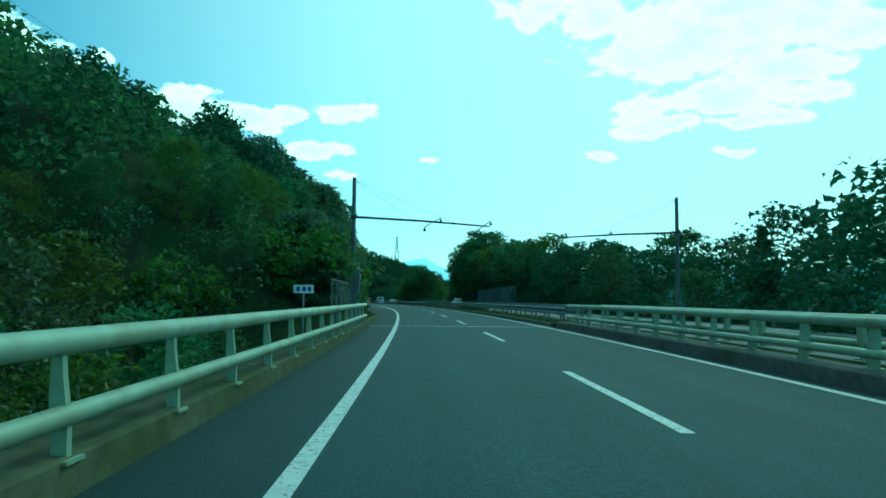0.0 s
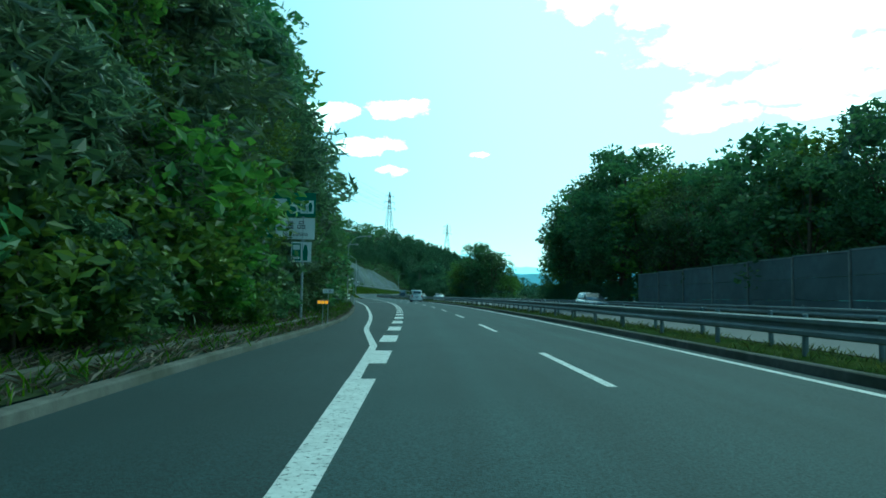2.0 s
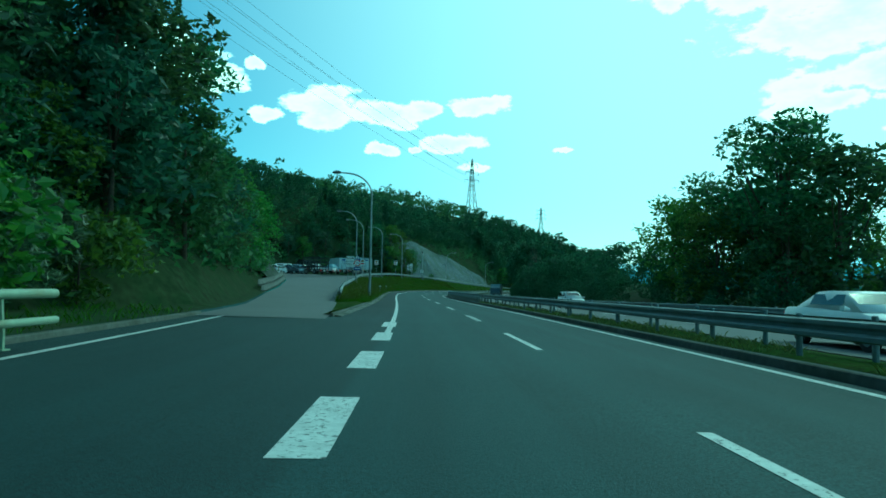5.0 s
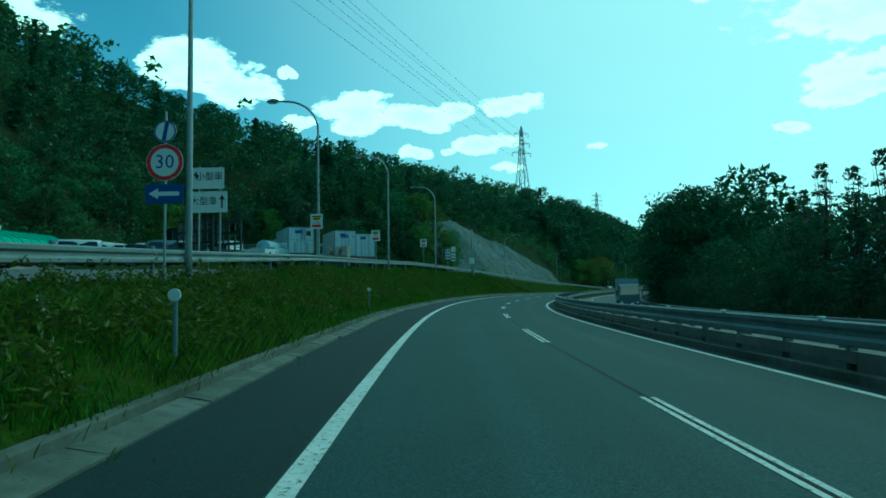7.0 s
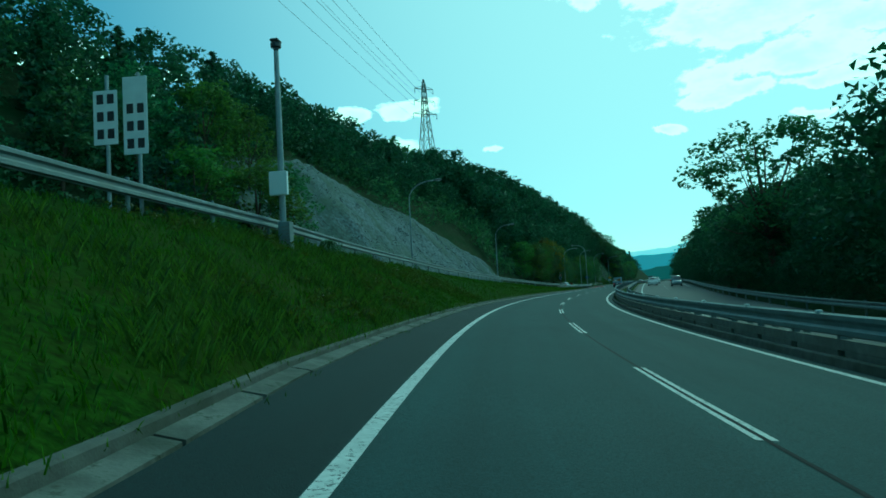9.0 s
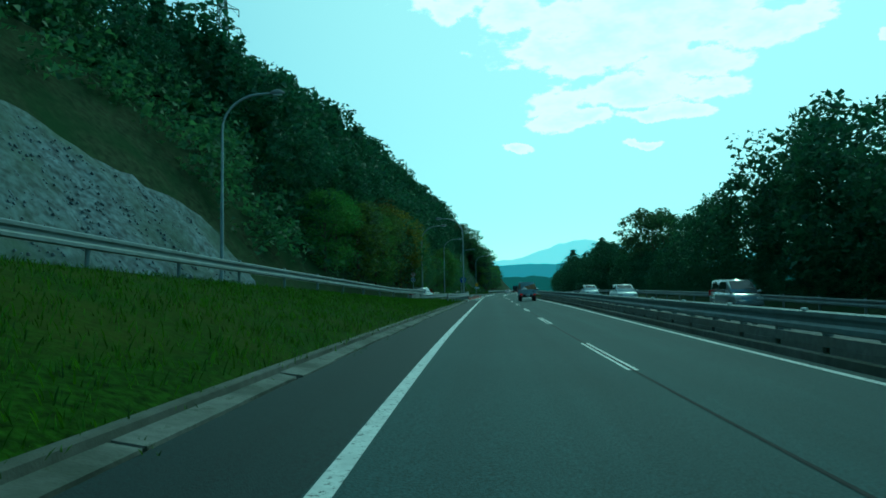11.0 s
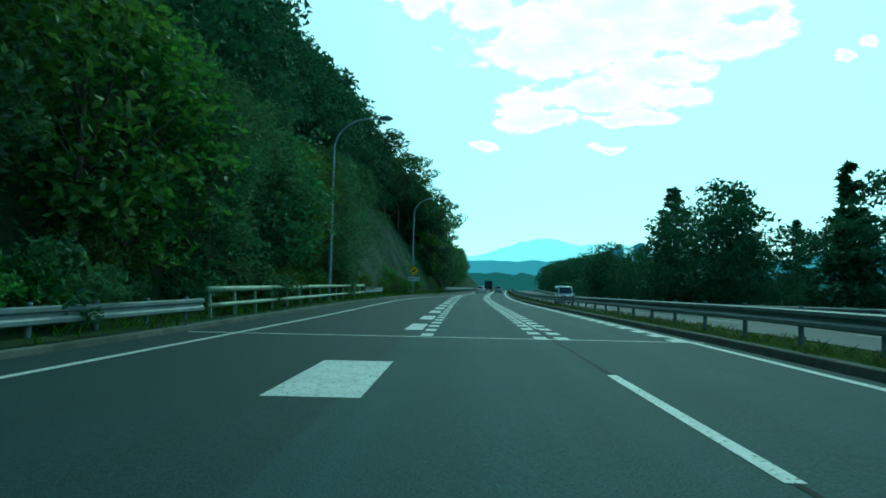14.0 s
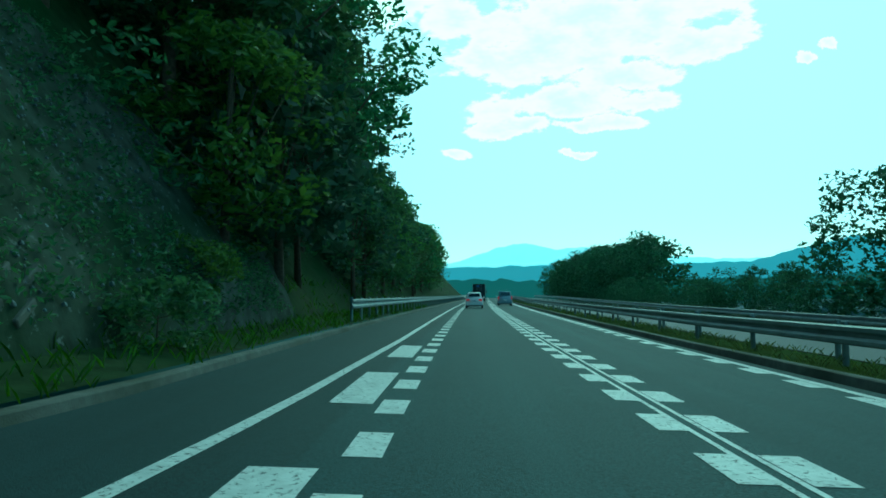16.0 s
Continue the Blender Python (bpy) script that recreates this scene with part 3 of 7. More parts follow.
for far in [529.3, 534.8, 540.4, 545.3, 550.05, 555.7, 561.0, 566.4, 571.68, 577.18, 582.4, 587.4, 592.9, 598.2]:
    paint("lane_block", far - 2.85, far, -0.4, 0.1, blocks, step=1.3)
# small guide dashes inside both edges of the lanes
guides = structure(new("guide_dashes"), "rows of short white speed-reducing dashes along the lanes", "road marking")
k = 0
while 524.5 + 1.76 * k < 700:
    for a, b, off in ((0.19, 0.5, -0.11), (3.0, 3.33, -0.48), (3.52, 3.86, -0.48), (6.33, 6.62, -0.4)):
        paint("guide_dash", 524.5 + 1.76 * k + off, 525.36 + 1.76 * k + off, a, b, guides, step=1.0)
    k += 1
# gore hatching before the entry lane
gore = structure(new("gore_hatching"), "cracked white hatching between main lane and entry lane", "road marking")


def gore_left(s):
    return float(np.interp(s, [476, 481.8, 486, 490.5, 494.9, 498.2, 500, 504.3], [-3.1, -2.93, -2.75, -2.5, -2.11, -1.8, -1.64, -0.75]))


paint("gore_edge", 478.6, 504.6, lambda s: gore_left(s) - 0.16, lambda s: gore_left(s) - 0.02, gore, z=0.007)
for k in range(3):
    s = 475.84 + 1.76 * k
    bm = bmesh.new()
    bm.faces.new([bm.verts.new(rp(p, n, 0.0065)) for p, n in ((s, -0.62), (s + 0.4, -0.06), (s + 0.9, -0.06), (s + 0.47, -0.63))])
    part("gore_stripe", bm, PAINT, gore)
for k in range(11):
    s = 483.2 + 1.78 * k
    mid = gore_left(s) / 2 - 0.05
    bm = bmesh.new()
    line = []
    for end in (gore_left(s + 0.7), mid, -0.08):
        on = s + 0.93 * abs(end - mid)
        line.append((bm.verts.new(rp(on, end, 0.0065)), bm.verts.new(rp(on + 0.6, end, 0.0065))))
    for (p, q), (u, v) in zip(line, line[1:]):
        bm.faces.new((p, u, v, q))
    part("gore_stripe", bm, PAINT, gore)
bm = bmesh.new()
bm.faces.new([bm.verts.new(rp(p, n, 0.006)) for p, n in ((503.2, -3.55), (503.4, -3.3), (508.4, -2.62), (508.9, -2.78), (507.2, -3.05), (507.0, -3.3))])
part("lane_arrow", bm, PAINT, gore, "white arrow")
# expansion joints
for s, wide in ((24.3, 0.16), (159.7, 0.14), (481.5, 0.16), (505.5, 0.2), (524.0, 0.12), (552.75, 0.09)):
    left = -1.4 if s in (24.3, 481.5) else -0.1 if s > 540 else left_pave(s) + 0.2
    joint = structure(link("expansion_joint", sweep(s, s + wide, lambda q: [(left, 0.012), (7.0, 0.012)], 1.0, closed=False), STEEL_JOINT),
                      "pale steel expansion joint across the carriageway", "expansion joint")
    teeth = bmesh.new()
    n = left
    while n < 6.9:
        teeth.faces.new([teeth.verts.new(rp(p, q, 0.016)) for p, q in ((s + wide * 0.42, n), (s + wide * 0.42, n + 0.05), (s + wide * 0.58, n + 0.05), (s + wide * 0.58, n))])
        n += 0.14
    part("joint_teeth", teeth, TAR, joint)

# ---------------------------------------------------------------- land
RAMP_S = [205, 215, 235, 250, 270, 290, 320, 350, 375, 392, 420, 445, 465, 483]
RAMP_N = [-2.6, -3.4, -5.0, -6.0, -6.4, -7.8, -7.6, -7.3, -8.2, -8.6, -7.8, -6.0, -3.2, -2.6]
RAMP_Z = [0.0, 0.04, 0.12, 0.4, 1.05, 1.75, 2.5, 2.72, 2.5, 2.1, 1.35, 0.65, 0.2, 0.0]
FAR_S = [205, 215, 235, 250, 265, 276, 284, 340, 368, 392, 420, 445, 465, 483]
FAR_N = [-7.4, -8.0, -11.0, -12.5, -14.5, -17, -44, -44, -24, -13.8, -12.8, -10.5, -8.2, -7.2]


def ramp_near(s):
    return float(np.interp(s, RAMP_S, RAMP_N))


def ramp_far(s):
    return float(np.interp(s, FAR_S, FAR_N))


def ramp_z(s):
    return float(np.interp(s, RAMP_S, RAMP_Z))


def steep(s):
    return float(np.interp(s, [0, 60, 130, 250, 365, 380, 440, 470, 500, 560, 620, 780], [0.3, 0.5, 0.6, 0.5, 0.6, 0.8, 0.8, 0.6, 1.0, 1.0, 0.9, 0.6]))


DIST = [0, 3, 6, 10, 14, 30, 60, 120, 220]


def foot(s):
    """n and height of the foot of the left hillside."""
    if 205 < s < 483:
        return ramp_far(s) - 1.2, ramp_z(s) + 0.25
    return kerb_left(s) - float(np.interp(s, [-60, 22, 30, 100, 150, 205, 483, 510, 560, 600, 780], [9.0, 9.0, 2.6, 2.4, 4.5, 4.0, 1.5, 2.2, 2.0, 1.8, 2.0])), \
        float(np.interp(s, [-60, 20, 28], [-4.0, -4.0, 0.3]))


def hill(s, dist):
    w = steep(s)
    a = np.interp(dist, DIST, [0, 2, 4.6, 8, 11, 20, 32, 46, 55])
    b = np.interp(dist, DIST, [0, 4.2, 8.5, 13, 17, 25, 35, 46, 55])
    return float(a * (1 - w) + b * w) * float(np.interp(s, [-60, 0, 40, 75, 100, 130, 160, 230, 245, 279, 284, 340, 365, 385, 440, 470, 500, 590, 640, 700], [0.75, 0.7, 0.78, 0.92, 1.1, 1.3, 1.2, 1.1, 0.8, 0.9, 1.5, 1.5, 1.1, 0.95, 1.02, 1.1, 1.2, 1.2, 1.0, 0.9]))


def rough(s, n, size=1.0):
    return size * noise.fractal(Vector((s * 0.09, n * 0.09, 3.1)), 1.0, 2.0, 3)


def hill_line(s):
    n0, z0 = foot(s)
    k = left_pave(s) if not 205 < s < 483 else ramp_far(s)
    near = [(k - 0.3, z0 if s < 22 else (0.13 if not 205 < s < 483 else ramp_z(s) + 0.1))]
    if s < 22:
        near = [(k - 0.6, -4.0)]
    return near + [(n0 - q, z0 + hill(s, q) + (rough(s, n0 - q, 0.25 + 0.06 * min(q, 30)) if q else 0)) for q in DIST]


def surface(s, n):
    """Height of the left land at n."""
    line = hill_line(s)
    return float(np.interp(-n, [-p for p, _ in line], [z for _, z in line]))


hillside = structure(link("hillside", sweep(-60, 780, hill_line, 4.0, closed=False), SOIL, smooth=True), "steep wooded hillside of soil and leaf litter", "hillside")


def right_line(s):
    keys = [-60, 20, 60, 140, 160, 205, 222, 240, 300, 440, 470, 600, 640, 780]
    heights = {18.2: [0.0] * 14, 19.4: [-3, -3, .2, .2, -.3, -.6, 0, .2, .4, .4, .2, .2, .1, 0], 23: [-4, -4, .5, .5, -2, -3, 0, 1.0, 1.6, 1.6, .4, .3, 0, -.5],
               32: [-5, -5, 0, 1, -6, -7, -1.5, 1.5, 4, 4, .5, 0, -1, -2], 60: [-8, -8, -5, -4, -17, -20, -14, -3, 3, 3, -2, -4, -5, -6],
               150: [-12, -12, -12, -14, -26, -28, -26, -24, -16, -16, -12, -12, -12, -12], 230: [-21] * 14}
    return [(n, float(np.interp(s, keys, z)) + (rough(s, n, 0.3) if n > 20 else 0)) for n, z in heights.items()]


def right_surface(s, n):
    line = right_line(s)
    return float(np.interp(n, [p for p, _ in line], [z for _, z in line]))


structure(link("valley_side", sweep(-60, 780, right_line, 4.0, closed=False), SOIL, smooth=True), "overgrown soil beyond the opposite carriageway", "verge")
bm = bmesh.new()
bmesh.ops.create_grid(bm, x_segments=60, y_segments=60, size=4800)
for v in bm.verts:
    v.co.z = -15 + 14 * noise.noise(v.co * 0.0011)
    if math.hypot(v.co.x, v.co.y - 300) < 900:
        v.co.z = -19
# lighter bluish tones put the valley haze into the ground colour
structure(link("ground", bm, mat("far_fields", (0.05, 0.085, 0.085), 0.95, spread=0.5, scale=0.01, second=(0.11, 0.13, 0.135), second_scale=0.004, second_amount=0.6, spec=0.0)), "far valley floor with fields and town, haze in its colour", "ground")

# grassy island between main carriageway and slip road
def island_line(s):
    a, b, z = inner_left(s) - 0.43, ramp_near(s) + 0.3, ramp_z(s)
    b = min(b, a - 0.2)
    return [(a, 0.1), (a - 0.25, 0.14 + 0.05 * z), (a + (b - a) * 0.35, 0.15 + z * 0.36 + rough(s, 1, 0.12)), (a + (b - a) * 0.7, 0.1 + z * 0.72 + rough(s, 5, 0.12)), (b, z + 0.06), (b - 0.3, z + 0.02)]


structure(link("verge", sweep(207, 478.5, island_line, 2.0, closed=False), GRASS_SOIL, smooth=True), "steep bank of rough green grass between road and slip road", "grass bank")
structure(link("verge_nose", sweep(468, 478.4, lambda s: [(p, q + 0.02) for p, q in island_line(s)], 1.0, closed=False), mat("trodden_soil", (0.1, 0.095, 0.065), 0.95, spread=0.35, scale=4.0, bump=0.6, bump_scale=14.0, second=(0.05, 0.055, 0.03), second_scale=0.8, second_amount=0.7, spec=0.05), smooth=True), "bare trodden soil at the nose of the traffic island", "verge")
structure(link("slip_road", sweep(204, 484, lambda s: [(ramp_near(s) + 0.05, ramp_z(s) + 0.01), (ramp_far(s) - 0.2, ramp_z(s) + 0.03)], 3.0, closed=False), PAVE_FAR), "grey asphalt slip road and car park of a rest area", "road")
structure(link("median", sweep(-60, 780, [(7.3, 0.12), (7.8, 0.17), (8.6, 0.17), (9.3, 0.12)], 4.0, closed=False), GRASS_SOIL), "weedy soil of the central reservation", "median")
structure(link("opposite_road", sweep(-60, 780, [(9.4, 0.0), (18.4, 0.0)], 3.0, closed=False), PAVE_FAR), "pale asphalt of the opposite carriageway", "road")
far_lines = structure(new("opposite_line"), "white lines of the opposite carriageway", "road marking")
paint("edge_line_far", -60, 780, 10.2, 10.36, far_lines)
paint("edge_line_far", -60, 780, 17.1, 17.26, far_lines)
for k in range(-4, 60):
    paint("lane_dash", 12.79 * k, 12.79 * k + 5, 13.65, 13.8, far_lines, step=2.5)

# kerbs
def kerb(name, s0, s1, at, wide, high, label, side=-1, material=None):
    f = at if callable(at) else (lambda s: at)
    return structure(link(name, sweep(s0, s1, lambda s: [(f(s), -0.02), (f(s) + side * 0.02, high - 0.02), (f(s) + side * 0.045, high), (f(s) + side * wide, high), (f(s) + side * wide, -0.05)], 2.0), material or KERB), label, "kerb")


kerb("kerb", -60, 23.6, lambda s: kerb_left(s) + 0.12, 0.62, 0.25, "mossy concrete bridge kerb carrying the railing", material=MOSSY_KERB)
kerb("kerb", 24.6, 47, kerb_left, 0.3, 0.2, "mossy concrete block kerb beside the shoulder", material=MOSSY_KERB)
kerb("kerb", 47, 205, kerb_left, 0.22, 0.13, "weathered low concrete kerb beside the shoulder")
kerb("kerb", 30, 98, lambda s: kerb_left(s) - 0.95, 0.16, 0.28, "second raised kerb holding back soil and litter")
kerb("kerb", 206, 478, lambda s: inner_left(s) - 0.31, 0.13, 0.14, "worn concrete gutter kerb along the grass bank", material=KERB)
kerb("kerb", 483, 780, kerb_left, 0.2, 0.12, "weathered low concrete kerb beside the shoulder")
kerb("kerb", -60, 24, 7.15, 0.75, 0.27, "concrete bridge kerb of the central reservation", side=1)
kerb("kerb", 25, 780, 7.15, 0.2, 0.17, "dark concrete kerb of the central reservation", side=1)
kerb("kerb", -60, 780, 9.4, 0.2, 0.15, "concrete kerb of the opposite carriageway")
structure(link("bridge_deck", sweep(-60, 23.5, [(-1.9, 0.2), (-2.0, -0.5), (-1.2, -0.9), (8.0, -0.9), (8.0, -0.1), (-1.3, -0.06)], 6.0), CONCRETE), "concrete edge of the bridge deck", "bridge")
# concrete gutter slabs along the bank, some sunk or chipped
gutter = structure(new("gutter"), "pale worn concrete gutter slabs beside the shoulder", "gutter")
rng = np.random.RandomState(17)
GUTTER = mat("gutter_concrete", (0.15, 0.15, 0.13), 0.92, spread=0.3, scale=5.0, bump=0.4, bump_scale=30.0, second=(0.045, 0.05, 0.035), second_scale=1.1, second_amount=0.9, holes=((0.05, 0.055, 0.035), 5.0, 0.56, 0.66))
for k in range(136):
    a = 206.3 + 2.0 * k
    sunk, short = rng.uniform(-0.006, 0.012), rng.uniform(0.0, 0.09)
    part("slab", sweep(a, a + 1.95, lambda s: [(inner_left(s) + 0.03 - short, -0.04), (inner_left(s) + 0.03 - short, 0.014 + sunk), (inner_left(s) - 0.3, 0.05 + sunk), (inner_left(s) - 0.3, -0.04)], 1.0), GUTTER, gutter)

# ---------------------------------------------------------------- railings and barriers
def w_beam(n, z, face=1, tall=0.35):
    """Outline of a corrugated beam, bulging to the side face."""
    d = [(0, -.5), (.055, -.42), (.055, -.22), (.0, -.08), (.0, .08), (.055, .22), (.055, .42), (0, .5)]
    front = [(n + face * a, z + b * tall) for a, b in d]
    return front + [(p - face * 0.012, q) for p, q in front[::-1]]


POSTS = {}


def post_mesh(kind, high, r, material):
    key = (kind, high, r, material.name)
    if key not in POSTS:
        bm = bmesh.new()
        if kind == "round":
            tube(bm, [(0, 0, -0.3), (0, 0, high - 0.02), (0, 0, high)], [r, r, r * 0.8], 10)
        else:
            box(bm, -r, r, -r * 0.7, r * 0.7, -0.3, high, bevel=0.012)
        me = bpy.data.meshes.new("post")
        bm.to_mesh(me)
        bm.free()
        me.materials.append(material)
        POSTS[key] = me
    return POSTS[key]


def guardrail(s0, s1, at, z=0.0, gap=4.0, face=1, top=0.82, label="", beams=1, material=None, round_post=True, both=False, first=None, group="guardrails", tall=0.35):
    """A steel guardrail of posts and corrugated beams along the road."""
    f = at if callable(at) else (lambda s: at)
    g = z if callable(z) else (lambda s: z)
    material = material or GALV
    mid = (s0 + s1) / 2
    rail = thing("guardrail", label or "galvanised steel guardrail on round posts", "guardrail", on_road(s0, f(s0), g(s0)), group)
    back = rail.matrix_basis.inverted()
    for b in range(beams):
        for side in ((face, -face) if both else (face,)):
            bm = sweep(s0, s1, lambda s: w_beam(f(s) + side * 0.07, g(s) + top - 0.03 - tall / 2 - 0.42 * b, side, tall), 2.0)
            bm.transform(back)
            part("beam", bm, material, rail)
    s = s0 + 0.3 if first is None else first
    me = post_mesh("round" if round_post else "square", top + 0.04 if round_post else top - 0.1, 0.057 if round_post else 0.075, material)
    while s < s1:
        ob = put("post", me, rail)
        ob.matrix_basis = back @ on_road(s, f(s), g(s))
        s += gap
    return rail


def bridge_rail(s0, s1, n, base, gap, first, label, face, top=1.0, stout=0.03):
    """Two round rails on shaped posts; stout: half the thickness of a post."""
    rail = thing("bridge_railing", label, "railing", on_road(s0, n, base), "bridge railings")
    back = rail.matrix_basis.inverted()
    for z, r, off in ((top, 0.085, 0.0), (top * 0.52, 0.07, 0.04)):
        bm = sweep(s0, s1, lambda s: [(n + face * off + r * math.cos(q), z + r * math.sin(q)) for q in np.linspace(0, 2 * math.pi, 12, endpoint=False)], 2.0)
        bm.transform(back)
        part("rail", bm, RAIL_PAINT, rail, smooth=True)
    bm = bmesh.new()
    plate_pts = [(-0.02 * face, 0), (0.075 * face, 0), (0.07 * face, 0.25), (0.03 * face, 0.55), (0.015 * face, 0.78), (-0.045 * face, 0.78), (-0.05 * face, 0.4)]
    plate(bm, [(x, z * (top - base + 0.02) / 0.78) for x, z in plate_pts], -stout, stout)
    box(bm, -0.1, 0.12, -0.11, 0.11, 0, 0.025)
    me = bpy.data.meshes.new("post")
    bmesh.ops.recalc_face_normals(bm, faces=bm.faces)
    bm.to_mesh(me)
    bm.free()
    me.materials.append(RAIL_PAINT)
    s = first
    while s < s1:
        ob = put("post", me, rail)
        ob.matrix_basis = back @ on_road(s, n, base)
        s += gap
    return rail


bridge_rail(-60, 23.6, -1.36, 0.21, 1.75, -58.03, "pale green painted steel bridge railing with two round rails", 1, 0.94)
bridge_rail(-60, 23.5, 7.62, 0.27, 1.7, -57.9, "weathered green steel bridge railing beside the central gap", -1, 0.97, 0.09)
bridge_rail(-60, 23.5, 9.1, 0.2, 1.7, -59.0, "green steel bridge railing of the opposite bridge", 1, 0.97, 0.09)
guardrail(23.7, 29, lambda s: -1.65 - (s - 23.7) * 0.12, 0.15, 2.0, label="short galvanised guardrail end beside the chain-link fence")
guardrail(25, 237, 7.95, 0.14, 3.45, face=-1, label="weathered steel guardrail along the central reservation", top=0.78, first=26.2)
guardrail(25, 237, 8.75, 0.14, 3.45, face=1, label="weathered steel guardrail facing the opposite carriageway", top=0.78)
guardrail(238, 480, 7.62, 0.05, 2.0, face=-1, label="deep steel guardrail above a low concrete wall", beams=1, top=0.92, round_post=False, tall=0.42)
low_wall = structure(new("median_wall"), "low stained concrete wall with drainage notches", "wall")
for k in range(121):
    s = 238 + 2 * k
    part("wall_block", sweep(s, s + 1.99, [(7.5, 0.26), (7.5, 0.46), (7.74, 0.46), (7.74, 0.26)], 1.0), CONCRETE, low_wall)
    part("wall_foot", sweep(s + 0.26, s + 1.99, [(7.49, 0.0), (7.49, 0.255), (7.74, 0.255), (7.74, 0.0)], 1.0), CONCRETE, low_wall)
guardrail(238, 480, 8.7, 0.05, 2.0, face=1, label="steel guardrail facing the opposite carriageway", beams=1, top=0.8, round_post=False)
guardrail(480, 548.5, 8.15, 0.14, 2.6, face=-1, label="steel guardrail along the weedy central reservation", top=0.8)
guardrail(553, 780, 8.0, 0.14, 3.74, face=-1, label="steel guardrail along the weedy central reservation", top=0.8, first=553.5)
guardrail(553, 780, 8.75, 0.14, 3.9, face=1, label="steel guardrail facing the opposite carriageway", top=0.8)
guardrail(25, 780, 18.0, 0.05, 4.0, face=-1, label="steel guardrail on the far side of the opposite carriageway", top=0.8)
guardrail(66, 70.6, lambda s: -5.4 + (s - 66) * 0.3, 0.2, 2.0, label="short stub of white guardrail by the emergency bay", material=WHITE)
guardrail(139.9, 151, lambda s: -4.75 - (s - 140) * 0.05, 0.1, 2.0, label="white steel guardrail by the exit lane", material=WHITE, top=0.85)
bridge_rail(150, 192, -5.9, 0.1, 2.0, 150.5, "pale steel railing along the exit lane", 1)
guardrail(225, 454, lambda s: ramp_near(s) + 0.15, lambda s: ramp_z(s) + 0.05, 4.0, face=-1, label="steel guardrail on top of the grass bank", both=True)
guardrail(452, 476, lambda s: float(np.interp(s, [452, 462, 476], [-5.4, -4.0, -3.0])), 0.15, 4.0, face=1, label="galvanised guardrail beside the entry slip road", both=True)
guardrail(455.5, 480.5, lambda s: float(np.interp(s, [455.5, 458, 463, 480.5], [-2.6, -2.25, -1.95, -1.62])), 0.1, 2.0, face=1, label="galvanised guardrail at the nose of the traffic island", top=0.85)
guardrail(503.6, 526.8, lambda s: -7.05 + (s - 503.6) * 0.03, 0.05, 2.0, label="low galvanised guardrail beside the entry lane", top=0.72)
bridge_rail(527, 555, -6.25, 0.12, 2.0, 527.2, "pale steel railing beside the entry lane", 1)
bridge_rail(483.6, 503.4, -7.3, 0.12, 2.2, 484.0, "steel railing beyond the entry lane", 1)
guardrail(555.2, 562, lambda s: -6.25 + (s - 555) * 0.05, 0.05, 2.0, label="galvanised guardrail half hidden by weeds", top=0.8)
guardrail(606, 780, lambda s: kerb_left(s) - 0.5, 0.12, 2.0, label="steel guardrail along the road ahead", top=0.9)

# noise barrier beyond the opposite carriageway
barrier = structure(new("noise_barrier"), "dark grey panelled noise barrier with a pale coping", "noise barrier")
BARRIER = mat("barrier_panel", (0.1, 0.125, 0.14), 0.8, spread=0.2, scale=2.0, second=(0.06, 0.075, 0.08), second_scale=0.5, second_amount=0.7)
for k in range(7):
    a, top = 92.5 + 4.1 * k, 3.3 - 0.05 * k
    for row in range(3):
        part("panel", sweep(a + 0.06, a + 4.0, [(19.72, 0.05 + top * row / 3), (19.72, 0.03 + top * (row + 1) / 3), (19.84, 0.03 + top * (row + 1) / 3), (19.84, 0.05 + top * row / 3)], 2.0), BARRIER, barrier)
    part("coping", sweep(a, a + 4.06, [(19.68, top + 0.035), (19.68, top + 0.1), (19.88, top + 0.1), (19.88, top + 0.035)], 2.0), GALV, barrier)
    part("post", sweep(a - 0.05, a + 0.05, [(19.66, -0.2), (19.66, top + 0.03), (19.9, top + 0.03), (19.9, -0.2)], 1.0), GALV_DARK, barrier)

# rounded concrete nose of the traffic island
bm = bmesh.new()
outline = [(470, -1.26), (474, -1.24), (477.5, -1.25), (479.1, -1.34), (479.8, -1.6), (480.0, -2.0), (479.8, -2.5), (479.2, -2.85), (474, -2.95), (470, -2.9)]
low_v, top_v = [bm.verts.new(rp(s, n, -0.02)) for s, n in outline], []
for i, (s, n) in enumerate(outline):
    top_v.append(bm.verts.new(rp(s + (2 - (s - 470) * 0.4) * 0.03, n + (0.06 if n < -2.2 else -0.06), 0.15)))
bm.faces.new(top_v)
for i in range(len(outline)):
    j = (i + 1) % len(outline)
    bm.faces.new((low_v[i], low_v[j], top_v[j], top_v[i]))
structure(link("island_nose", bm, CONCRETE), "rounded stained concrete nose of the traffic island", "kerb")

# ---------------------------------------------------------------- plants
GROWN = np.random.RandomState(7)


